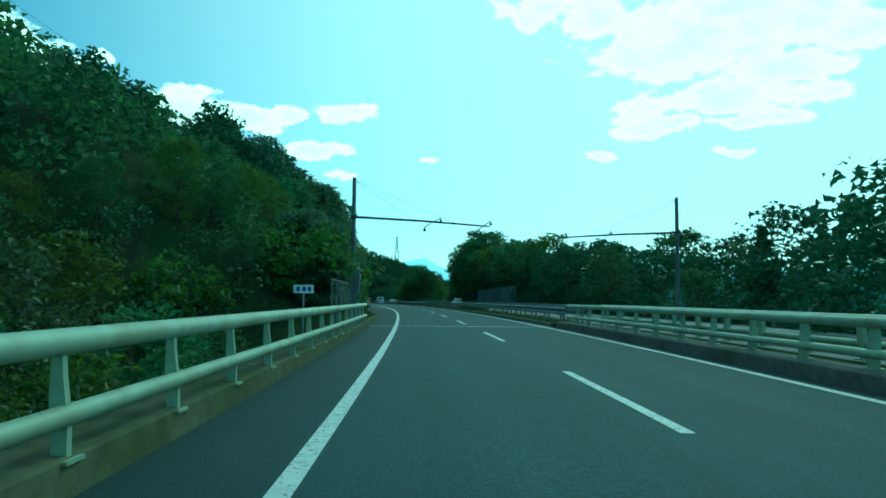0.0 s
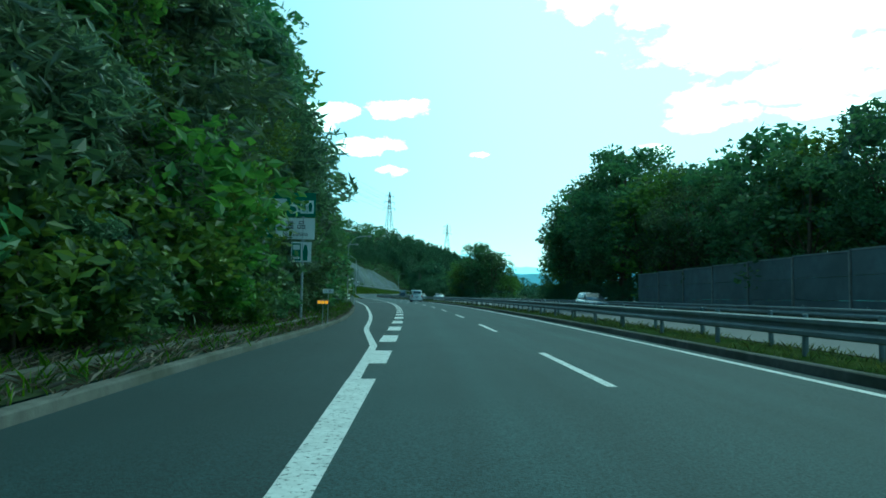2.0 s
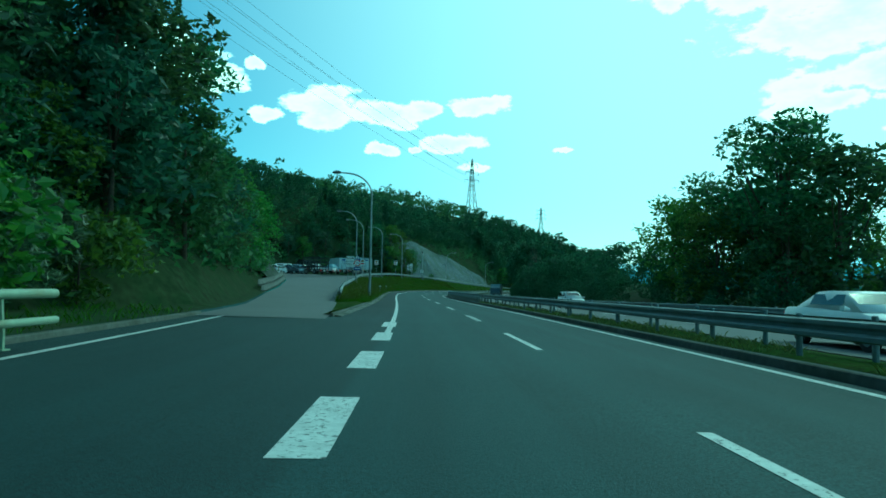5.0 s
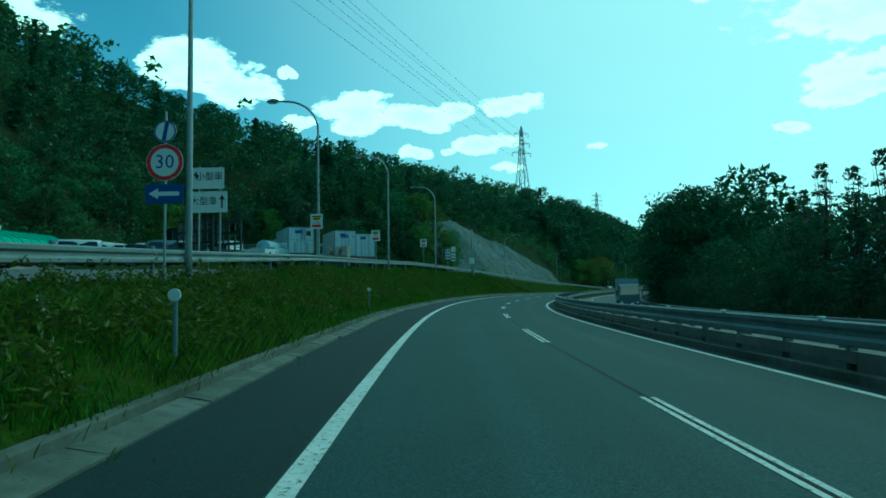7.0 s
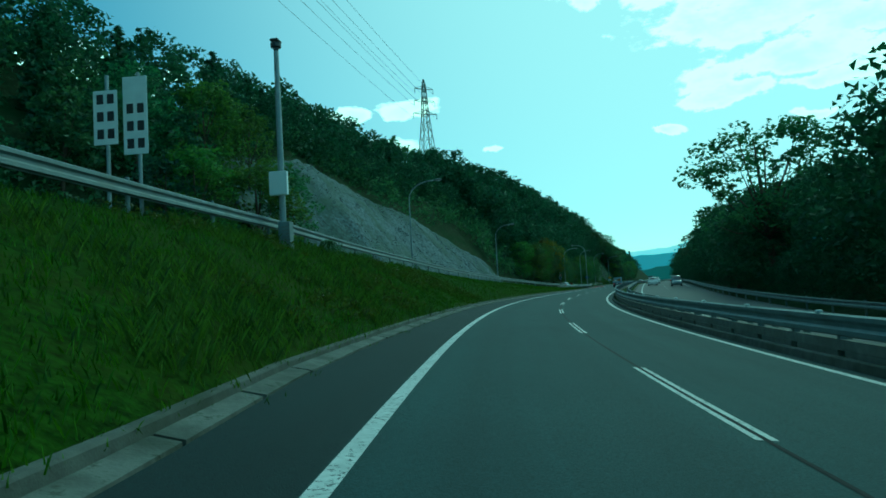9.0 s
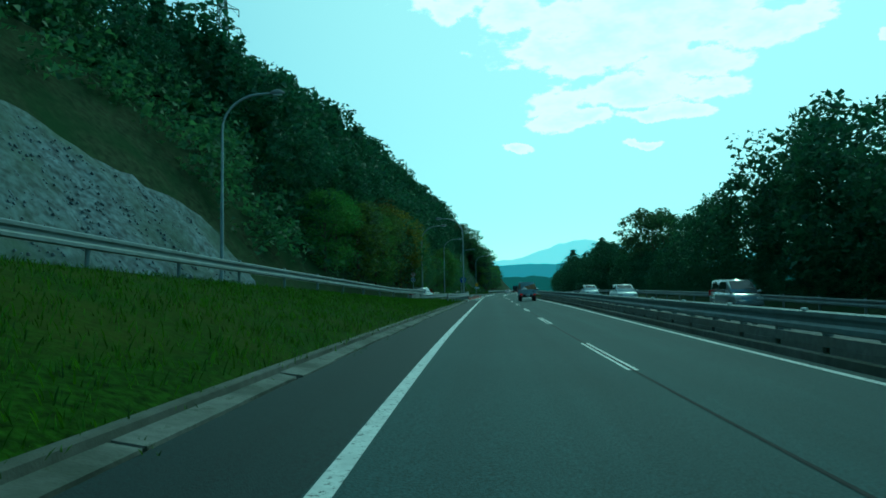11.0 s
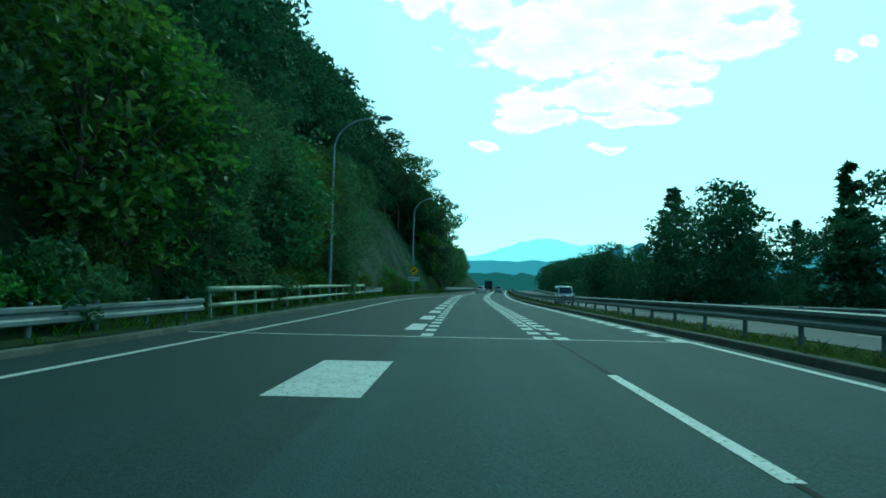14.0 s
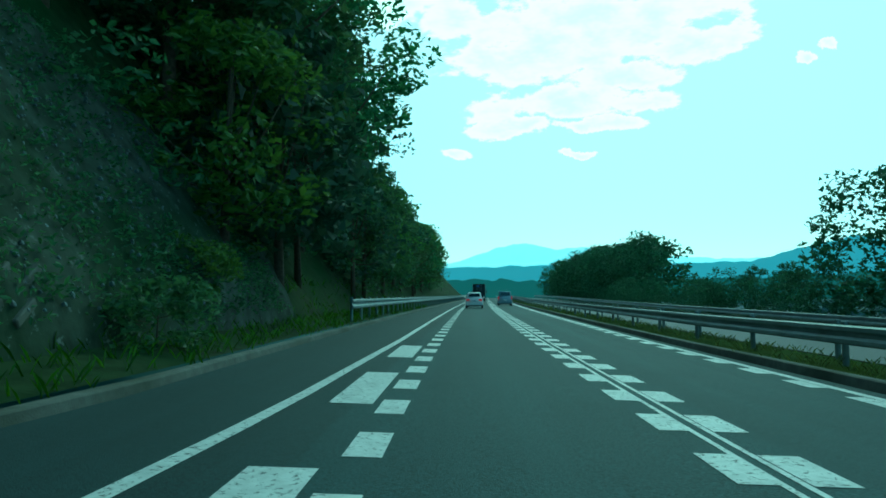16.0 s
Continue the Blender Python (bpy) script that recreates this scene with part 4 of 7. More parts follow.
def leaf_cards(centres, size, rng, long=1.0, droop=0.0, fine=False):
    """Small leaves at the given places: vertices and faces; fine ones are pointed at both ends and folded."""
    n = len(centres)
    a = rng.normal(size=(n, 3))
    a[:, 2] = a[:, 2] * 0.6 - droop
    a /= np.linalg.norm(a, axis=1)[:, None]
    b = np.cross(a, rng.normal(size=(n, 3)))
    b /= np.linalg.norm(b, axis=1)[:, None] + 1e-9
    w = size * rng.uniform(0.6, 1.35, n)[:, None]
    if fine:
        lift = np.cross(a, b) * w * 0.1
        v = np.stack([centres - a * w * long * 0.6, centres - b * w * 0.33 + lift, centres + a * w * long * 0.68, centres + b * w * 0.33 + lift], 1).reshape(-1, 3)
        return v, np.arange(4 * n).reshape(-1, 4)
    v = np.stack([centres - a * w * long * 0.45 - b * w * 0.3, centres - a * w * long * 0.2 + b * w * 0.42, centres + a * w * long * 0.62], 1).reshape(-1, 3)
    f = np.arange(3 * n).reshape(-1, 3)
    return v, f


def in_ball(rng, n):
    p = rng.normal(size=(n, 3))
    p /= np.linalg.norm(p, axis=1)[:, None]
    return p * rng.uniform(0.35, 1, n)[:, None] ** 0.5


def crown_broad(rng, high, reach, low, clumps, per, leaf, clump_r, long=1.0, droop=0.0):
    """Leaf clumps spread over a ragged dome from low to high."""
    centres, mids = [], []
    for _ in range(clumps):
        q, up = rng.uniform(0, 2 * math.pi), rng.uniform(0.0, 1.0) ** 0.8
        edge = reach * (math.sin(math.pi * (0.12 + 0.8 * up)) ** 0.7) * rng.uniform(0.5, 1.12)
        mid = np.array([math.cos(q) * edge, math.sin(q) * edge, high * (low + (0.96 - low) * up)])
        mids.append(mid)
        r = clump_r * rng.uniform(0.6, 1.3)
        centres.append(mid + in_ball(rng, per) * r * np.array([1, 1, 0.62]))
    v, f = leaf_cards(np.concatenate(centres), leaf, rng, long, droop, leaf < 0.33)
    return v, f, mids


def crown_conifer(rng, high, reach, leaf, tiers, per):
    centres, mids = [], []
    for k in range(tiers):
        up = 0.12 + 0.86 * k / tiers
        out = reach * (1.02 - up) ** 0.8
        arms = max(4, int(9 * (1.1 - up)))
        q0 = rng.uniform(0, 6)
        for i in range(arms):
            q, l = q0 + 2 * math.pi * i / arms + rng.uniform(-.2, .2), out * rng.uniform(0.6, 1.1)
            lift = high * rng.uniform(-0.035, 0.035)
            tip = np.array([math.cos(q) * l, math.sin(q) * l, high * up + lift - 0.12 * l])
            mids.append(tip)
            t = rng.uniform(0.15, 1, per)[:, None]
            centres.append(np.array([0, 0, high * up + lift]) * (1 - t) + tip * t + rng.normal(size=(per, 3)) * 0.13 * (0.4 + out * 0.25))
    v, f = leaf_cards(np.concatenate(centres), leaf, rng, 1.6, 0.2)
    return v, f, mids


def wood(rng, high, mids, thick, arms):
    bm = bmesh.new()
    lean = rng.uniform(-0.04, 0.04, 2) * high
    stem = [(0, 0, -0.4), (lean[0] * 0.3, lean[1] * 0.3, high * 0.3), (lean[0] * 0.8, lean[1] * 0.6, high * 0.62), (lean[0], lean[1], high * 0.9)]
    tube(bm, stem, [thick * 1.25, thick * 0.9, thick * 0.55, thick * 0.12], 8)
    for i in rng.permutation(len(mids))[:arms]:
        tip = mids[i]
        base = np.array([lean[0] * 0.4, lean[1] * 0.4, min(high * rng.uniform(0.25, 0.5), tip[2] * 0.8)])
        elbow = base * 0.45 + tip * 0.55 + np.array([0, 0, -0.04 * high])
        tube(bm, [base, elbow, tip * 0.97], [thick * 0.42, thick * 0.26, thick * 0.07], 5)
    return bm


KINDS = {}


def grow(kind, name, label, category, build, leaf, arms=7, thick=0.16, high=10.0):
    rng = np.random.RandomState(len(KINDS) * 13 + 5)
    v, f, mids = build(rng)
    ob = thing(name, label, category, pose(0, 0, -400))
    if arms:
        part("trunk", wood(rng, high, mids, thick, arms), BARK, ob, smooth=True)
    me = quad_mesh("crown", v.tolist(), f.tolist(), leaf)
    put("crown" if arms else "foliage", me, ob)
    KINDS.setdefault(kind, []).append((ob, high))
    return ob


for i in range(3):
    grow("front", "tree", "dense leafy green tree close to the road", "tree", lambda r: crown_broad(r, 10, 3.0, 0.06, 100, 96, 0.155, 1.0, 1.15), (LEAF, LEAF_BRIGHT, LEAF)[i], 9, 0.15)
for i in range(3):
    grow("near", "tree", "dense green broadleaf tree at the roadside", "tree", lambda r: crown_broad(r, 10, 3.0, 0.1, 78, 42, 0.31, 1.05), (LEAF, LEAF_BRIGHT, LEAF)[i], 9, 0.15)
for i in range(3):
    grow("tree", "tree", "green broadleaf tree on the wooded slope", "tree", lambda r: crown_broad(r, 10, 3.1, 0.15, 56, 30, 0.46, 1.15), (LEAF, LEAF_DARK, LEAF)[i], 7, 0.17)
for i in range(2):
    grow("airy", "tree", "open-crowned broadleaf tree with sky showing through", "tree", lambda r: crown_broad(r, 10, 3.6, 0.3, 74, 66, 0.23, 0.85), LEAF, 16, 0.17)
for i in range(2):
    grow("conifer", "conifer", "dark green conifer on the wooded slope", "conifer", lambda r: crown_conifer(r, 10, 3.9, 0.3, 19, 34), LEAF_DARK, 12, 0.12)
grow("pine", "pine_tree", "thin pine with sparse upright branches", "pine tree", lambda r: crown_conifer(r, 10, 2.9, 0.21, 17, 15), LEAF_DARK, 40, 0.11)
for i in range(2):
    grow("bamboo", "bamboo_clump", "arching clump of pale green bamboo grass", "bamboo", lambda r: crown_broad(r, 5, 1.9, 0.04, 60, 120, 0.125, 0.72, 2.6, 0.3), BAMBOO, 5, 0.035, 5.0)
for i in range(2):
    grow("bush", "bush", "leafy green roadside bush", "bush", lambda r: crown_broad(r, 2.4, 1.5, 0.05, 30, 60, 0.17, 0.55), (LEAF, LEAF_BRIGHT)[i], 6, 0.03, 2.4)
grow("autumn", "tree", "broadleaf tree with yellowing leaves", "tree", lambda r: crown_broad(r, 10, 3.0, 0.08, 90, 80, 0.2, 1.05), LEAF_AUTUMN, 8, 0.15)


MASS = []


def plant(kind, s, n, z, high, pick=None, far=False):
    if far:
        p = rp(s, n, z - 0.3)
        MASS.append((p, high / 10, GROWN.uniform(0, 6.28), kind in ("conifer", "pine"), kind in ("near", "airy", "front") or 0 < n < 24))
        return None
    ob, own = KINDS[kind][(pick if pick is not None else GROWN.randint(100)) % len(KINDS[kind])]
    p = rp(s, n, z - 0.1)
    size = high / own
    wide = size * GROWN.uniform(0.9, 1.15)
    m = pose(p.x, p.y, p.z, 0, 0, GROWN.uniform(0, 360)) @ Matrix.Diagonal((wide, wide, size, 1))
    return copy_thing(ob, m)


def left_row(s0, s1, dist, gap, lo, hi, kinds, jitter=1.2, skip=()):
    s = s0
    while s < s1:
        if not any(a < s < b for a, b in skip):
            n0, _ = foot(s)
            n = n0 - dist - GROWN.uniform(-jitter, jitter)
            plant(kinds[GROWN.randint(len(kinds))], s, n, surface(s, n), GROWN.uniform(lo, hi), far=dist > (4.9 if s > 60 else 11))
        s += gap * GROWN.uniform(0.75, 1.25)


def right_row(s0, s1, n, gap, lo, hi, kinds, jitter=1.5, skip=()):
    s = s0
    while s < s1:
        if not any(a < s < b for a, b in skip):
            m = n + GROWN.uniform(-jitter, jitter)
            plant(kinds[GROWN.randint(len(kinds))], s, m, right_surface(s, m), GROWN.uniform(lo, hi), far=not 92 <= s0 < 150 and not 40 <= s0 < 42)
        s += gap * GROWN.uniform(0.75, 1.25)


# left, by the bridge and the emergency bay
left_row(-14, 17, -4.8, 3.2, 4, 5.2, ["near", "near", "front"], 0.4)
left_row(-20, 22, 0.0, 3.2, 5.4, 7.2, ["near", "near", "near"])
left_row(-20, 18, 6, 3.6, 5.4, 7, ["near", "front"])
left_row(-20, 14, 12, 4.5, 5.5, 7, ["tree"])
left_row(22, 46, 1.6, 2.6, 3, 4.2, ["front", "bush"], 0.4)
left_row(20, 46, 5.5, 3.0, 4, 5.2, ["front"])
left_row(14, 60, 12, 4, 3.4, 4.8, ["tree", "tree"])
left_row(33, 92, 1.4, 2.2, 3.5, 5, ["bamboo", "bamboo", "bamboo", "bush"], 0.5)
left_row(31, 56, 0.3, 1.9, 2.6, 3.8, ["bamboo"], 0.25)
left_row(36, 60, 2.6, 2.2, 4.2, 5.6, ["bamboo", "bamboo", "front"], 0.4)
left_row(43, 56, 3.2, 3.0, 4, 5.2, ["front", "bamboo"], 0.5)
left_row(54, 92, 0.1, 2.2, 2, 3.2, ["bush", "bamboo"], 0.3)
left_row(56, 96, 3.2, 3.0, 6, 8, ["front", "front", "bamboo"], 0.6)
left_row(44, 57, 5.4, 3.0, 4.5, 6, ["front"], 0.5)
left_row(57, 100, 4.8, 3.4, 8, 10.5, ["near", "near", "bamboo"], 0.8)
left_row(100, 152, 4.6, 3.2, 11, 13.5, ["near", "near", "near"], 0.6)
left_row(96, 136, 2.4, 3.0, 7.5, 9.5, ["front", "bamboo", "front"], 0.5)
left_row(136, 152, 0.2, 3.0, 9.5, 11.5, ["front"], 0.4)
left_row(196, 218, 4, 3.0, 10, 12, ["conifer", "near"], 0.8)
left_row(60, 190, 8.5, 3.4, 8.5, 11, ["near", "tree", "tree"])
left_row(150, 204, 4.0, 3.6, 7.5, 10, ["near", "near", "tree"])
left_row(100, 205, 0.3, 2.6, 2.5, 4.5, ["bamboo", "bush", "bamboo"], 0.5)
left_row(140, 205, 1.8, 3.0, 5, 7, ["near", "bamboo"], 0.5)
left_row(60, 90, 13, 4.8, 6.5, 9, ["tree"])
left_row(90, 215, 13, 4.8, 9, 12, ["tree", "conifer", "conifer", "tree"])
left_row(90, 230, 22, 6, 9, 12, ["tree", "conifer"])
# behind the rest area and the cut slope
left_row(206, 248, 3, 3.4, 6, 9, ["tree", "near"], 1.5)
left_row(284, 372, 3, 3.4, 6, 9, ["tree", "tree", "near"], 1.5, [])
for far, hi in ((6, 8), (10, 8), (14.5, 8), (20, 8.5), (26, 8.5), (33, 8), (41, 8), (50, 8)):
    left_row(284, 378, far, 4.0, hi - 2.5, hi, ["tree", "tree", "tree", "conifer"], 2.0)
    left_row(212, 284, far + 9, 4.0, hi - 2.5, hi, ["tree", "tree", "tree", "conifer"], 2.0)
left_row(386, 452, 13.5, 3.2, 5, 7.5, ["tree", "tree", "near"], 1.2)
left_row(380, 470, 16, 3.6, 7, 9, ["tree", "tree", "conifer"])
left_row(372, 470, 21, 4, 8, 10, ["tree", "tree", "conifer"])
left_row(360, 600, 30, 7, 8, 11, ["tree", "conifer", "tree"])
# along the entry lane and the road ahead
left_row(452, 486, 1.6, 3.2, 7, 9, ["front", "near"], 0.6)
for s, n, h in ((476, -10.2, 8.5), (480.5, -10.8, 9), (472, -11.5, 8.5)):
    plant("autumn", s, n, surface(s, n), h)
left_row(452, 548, 5.0, 3.6, 8, 11, ["near", "near", "tree"])
left_row(488, 524, 1.0, 3.4, 4, 6, ["front", "near"], 0.5)
left_row(524, 556, 0.8, 2.6, 7, 9, ["front", "front", "near"], 0.5)
left_row(452, 560, 10, 4.2, 9, 12, ["tree", "tree", "conifer"])
left_row(455, 600, 15, 3.6, 9, 11, ["tree", "tree", "conifer"])
left_row(455, 600, 21, 4.2, 9, 12, ["tree", "tree", "conifer"])
left_row(550, 602, 9.5, 3.0, 8, 10, ["near", "near", "airy"], 0.8)
left_row(570, 602, 6.4, 3.4, 7, 9, ["airy", "near"], 0.5)
left_row(550, 602, 12.5, 3.0, 8, 11, ["tree"], 1.2)
left_row(600, 690, 1.5, 4, 6, 9, ["near", "tree"])
left_row(600, 650, 6, 4.6, 8, 11, ["tree", "near"])
left_row(650, 740, 6, 4.6, 6, 8.5, ["tree", "near"])
left_row(600, 650, 13, 6, 9, 12, ["tree", "conifer"])
left_row(650, 770, 13, 6, 6.5, 9, ["tree", "conifer"])
for s, n, h in ((372, -24, 9.5), (377, -21.5, 9.5), (380.5, -20.8, 9), (383, -26, 8.5), (378, -27, 10), (372, -29, 10)):
    plant("near", s, n, surface(s, n), h)
for s, n, h in ((602, -8.2, 10.5), (607, -7.6, 11), (612.5, -7.8, 11), (618, -7.6, 10), (604, -10.5, 12), (598, -9.5, 11), (592, -10.5, 11.5), (605, -6.9, 12), (611.5, -6.6, 12.5), (618, -6.8, 11.5)):
    plant("airy", s, n, surface(s, n), h)
# right, beyond the opposite carriageway
right_row(-15, 40, 25, 6, 9, 11.5, ["airy", "pine", "tree"])
right_row(2, 24, 21.8, 5.5, 10, 12, ["airy", "pine"])
right_row(30, 72, 27, 4, 6, 7.5, ["tree", "airy"])
right_row(72, 96, 27, 4, 8.5, 10, ["tree", "airy"])
right_row(40, 72, 21.8, 5.2, 5.2, 6.8, ["pine", "near", "pine"])
right_row(72, 96, 21.8, 4.6, 6.8, 8.6, ["near", "near", "airy"])
right_row(96, 122, 25, 3.4, 10.5, 12, ["airy", "near", "tree"])
right_row(122, 132, 25.5, 3.4, 11.5, 13, ["airy", "front"])
right_row(133, 150, 24.5, 3.2, 15, 17, ["airy", "front", "airy"])
right_row(92, 122, 22, 3.6, 7.5, 9.5, ["near", "near", "airy"], 0.8)
right_row(122, 150, 22, 3.6, 9.5, 12, ["front", "near", "airy"], 0.8)
right_row(40, 150, 33, 5.5, 8, 10, ["tree"])
right_row(28, 152, 20.3, 1.5, 2.2, 3.4, ["tree"], 0.5, [(93, 123)])
right_row(238, 640, 20.3, 1.7, 2.0, 3.4, ["tree"], 0.5)
for s, n, h in ((149.5, 22.8, 12.5), (154, 25, 13), (152, 22, 7), (156.5, 23.5, 8.5), (146, 22.5, 12)):
    plant("airy" if h > 12.2 else "front", s, n, right_surface(s, n), h)
for k in range(110):
    s, n = GROWN.uniform(130, 340), GROWN.uniform(36, 260)
    plant("tree", s, n, right_surface(s, n), GROWN.uniform(4, 8), far=True)
for s, n, h in ((224, 27.7, 14.5), (226.5, 29.5, 13.5), (222, 30.5, 13), (229, 31, 11), (233, 28, 10), (236, 25, 9), (219, 34, 9), (231, 24.5, 8.5), (226, 24, 7.5), (221, 26, 7), (228, 36, 10), (235, 33, 10)):
    plant("airy" if h > 14 else "near", s, n, right_surface(s, n), h + 0.8)
for s, n, h in ((200, 38, 10.5), (206, 44, 10), (191, 46, 12), (212, 36, 10), (197, 58, 13), (216, 30, 6)):
    plant("pine" if h > 10 else "tree", s, n, right_surface(s, n), h)
right_row(238, 330, 23, 3.6, 4.8, 6.2, ["near", "tree"])
right_row(240, 330, 28, 4.4, 5, 6.5, ["tree", "tree"])
right_row(264, 282, 21.5, 4.5, 5, 6.2, ["near"])
for s, n, h in ((286, 22, 8.4), (288.6, 22, 8), (293, 22.4, 9), (297, 23, 7.6)):
    plant("pine", s, n, right_surface(s, n), h)
right_row(330, 366, 22, 3.6, 11.5, 14, ["near", "near", "tree"])
right_row(362, 470, 22, 3.6, 7.5, 10, ["near", "near", "tree"])
right_row(328, 365, 27, 4.6, 11, 14, ["tree", "tree", "near"])
right_row(365, 470, 27, 4.6, 8, 11, ["tree", "tree", "conifer"])
right_row(438, 450, 23.5, 3.2, 11, 12.5, ["near"])
right_row(330, 460, 34, 6, 8, 11, ["tree", "conifer"])
for s, n, h in ((388.5, 21.2, 14.8), (393, 22.8, 12), (399.5, 19.8, 9.4)):
    plant("airy" if h > 14 else "pine", s, n, right_surface(s, n), h)
for s, n, h in ((490, 24, 12), (494, 26, 12), (486.5, 25, 10.5)):
    plant("airy", s, n, right_surface(s, n), h)
right_row(470, 502, 22.2, 3.4, 5, 6.5, ["near", "near", "tree"])
right_row(502, 545, 22.2, 3.2, 7.5, 9.5, ["near", "near", "conifer"])
right_row(480, 560, 28, 5, 7, 9.5, ["tree", "conifer"])
right_row(545, 556, 21.8, 3.2, 4.8, 6.5, ["near", "airy", "near"])
right_row(556, 571, 21.8, 3.4, 8.4, 10.4, ["near", "near", "airy"])
plant("conifer", 573.5, 22, right_surface(573.5, 22), 12.6, 0)
plant("conifer", 562, 23.5, right_surface(562, 23.5), 10.6, 0)
right_row(577, 604, 21.8, 3.4, 6, 7.4, ["near", "airy"])
right_row(604, 619, 21.8, 3.2, 8.2, 9.6, ["near", "airy", "near"])
right_row(560, 618, 26, 5, 5, 6.5, ["tree", "near"])
for s, n, h in ((524, 22.5, 11.2), (528.5, 23.5, 10.5), (519, 23, 9.6), (534, 22.5, 10), (513, 22.5, 8.0), (539, 23, 9.2)):
    plant("conifer", s, n, right_surface(s, n), h, 0)
right_row(158, 236, 24, 2.6, 3, 5, ["tree"])
right_row(158, 236, 21, 2.0, 1.2, 2.2, ["tree"])
right_row(621, 690, 22, 3.6, 2.6, 4.2, ["near", "tree"])
right_row(690, 775, 22.5, 4.2, 8, 11, ["near", "tree"])
right_row(630, 700, 28, 5.5, 3.5, 5, ["tree"])
right_row(690, 778, 30, 5, 12, 14.5, ["tree", "near"])
right_row(720, 779, 40, 5, 15, 18, ["tree", "near"])
# roadside bushes
for s, n in ((62.5, 8.4), (64, 8.5), (65.6, 8.3), (67, 8.4), (68.5, 8.3), (70, 8.5), (71.5, 8.35), (57, 8.4), (58.6, 8.3)):
    plant("bush", s, n, 0.12, GROWN.uniform(0.6, 0.8), 1)
for k in range(60):
    s = GROWN.choice([GROWN.uniform(486, 600), GROWN.uniform(60, 145), GROWN.uniform(505, 575)])
    n0, z0 = foot(s)
    n = n0 + GROWN.uniform(-0.8, 0.8)
    plant("bush", s, n, surface(s, n), GROWN.uniform(0.8, 1.9))
for s, n, h in ((354.6, -6.9, 1.1), (384, -15.5, 1.8), (399, -15.2, 1.2), (389, -17.2, 1.4)):
    plant("bush", s, n, surface(s, n) if n < -13 else ramp_z(s) * 0.8, h)
for kind in KINDS.values():
    for ob, _ in kind:
        for o in (*ob.children_recursive, ob):
            bpy.data.objects.remove(o)

# the trees further back stand as one mass
rng = np.random.RandomState(33)
SHAPES = [crown_broad(rng, 10, 3.3, 0.06, 40, 19, 0.58, 1.2)[:2] for _ in range(3)]
FINE = [crown_broad(rng, 10, 3.1, 0.06, 66, 34, 0.335, 1.05)[:2] for _ in range(3)]
FIRS = [crown_conifer(rng, 10, 2.7, 0.5, 16, 14)[:2] for _ in range(2)]
verts, faces, count = [], [], 0
for p, size, q, fir, fine in MASS:
    shapes = FIRS if fir else FINE if fine else SHAPES
    v, f = shapes[rng.randint(len(shapes))]
    c, s_ = math.cos(q), math.sin(q)
    verts.append(np.stack([v[:, 0] * c - v[:, 1] * s_, v[:, 0] * s_ + v[:, 1] * c, v[:, 2]], 1) * size + np.array(p))
    faces.append(f + count)
    count += len(v)
tagged(put("woods", quad_mesh("woods", np.concatenate(verts).tolist(), np.concatenate(faces).tolist(), leaf_mat("wood_leaves", (0.047, 0.092, 0.043), each=0.35))), "dense green mixed woods covering the slopes", "woods", kind="stuff")

# undergrowth between the trunks
rng = np.random.RandomState(61)
centres = []
BARE = [(378, 405, 11.5), (405, 438, 8), (552, 604, 8.5), (250, 279, 9)]
small = []
for k in range(8000):
    s = rng.uniform(-30, 700)
    n0, z0 = foot(s)
    q = 1.2 + 26 * rng.uniform() ** 1.2
    if s < 24 and q < 2:
        continue
    if any(a < s < b and q < w for a, b, w in BARE) and (279 < s < 500 or rng.uniform() < (0.8 if s > 500 else 0.45)):
        continue
    p = np.array(rp(s, n0 - q, surface(s, n0 - q)))
    close = q < 6 and not 206 < s < 452
    for j in range(2):
        mid = p + np.array([rng.normal() * 0.9, rng.normal() * 0.9, rng.uniform(0.2, 2.2 if q < 5 else 3.2)])
        (small if close else centres).append(mid + in_ball(rng, 44 if close else 15) * np.array([1.1, 1.1, 0.8]))
v, f = leaf_cards(np.concatenate(centres), 0.44, rng)
w, g = leaf_cards(np.concatenate(small), 0.19, rng, fine=True)
f, v = f.tolist() + (g + len(v)).tolist(), np.concatenate([v, w])
tagged(put("undergrowth", quad_mesh("undergrowth", v.tolist(), f, LEAF)), "dense green undergrowth covering the hillside soil", "undergrowth", kind="stuff")

# far woods over the upper slopes
rng = np.random.RandomState(21)
centres = []
for k in range(900):
    s = rng.uniform(-40, 770)
    n0, z0 = foot(s)
    q = 30 + 170 * rng.uniform() ** 1.3
    p = rp(s, n0 - q, z0 + hill(s, q))
    h = rng.uniform(6, 10)
    for j in range(7):
        mid = np.array(p) + np.array([rng.normal() * 1.6, rng.normal() * 1.6, h * rng.uniform(0.25, 0.95)])
        centres.append(mid + in_ball(rng, 13) * np.array([1.7, 1.7, 1.2]))
v, f = leaf_cards(np.concatenate(centres), 1.15, rng)
tagged(put("far_woods", quad_mesh("far_woods", v.tolist(), f.tolist(), LEAF)), "distant green woods covering the upper hillside", "woods", kind="stuff")


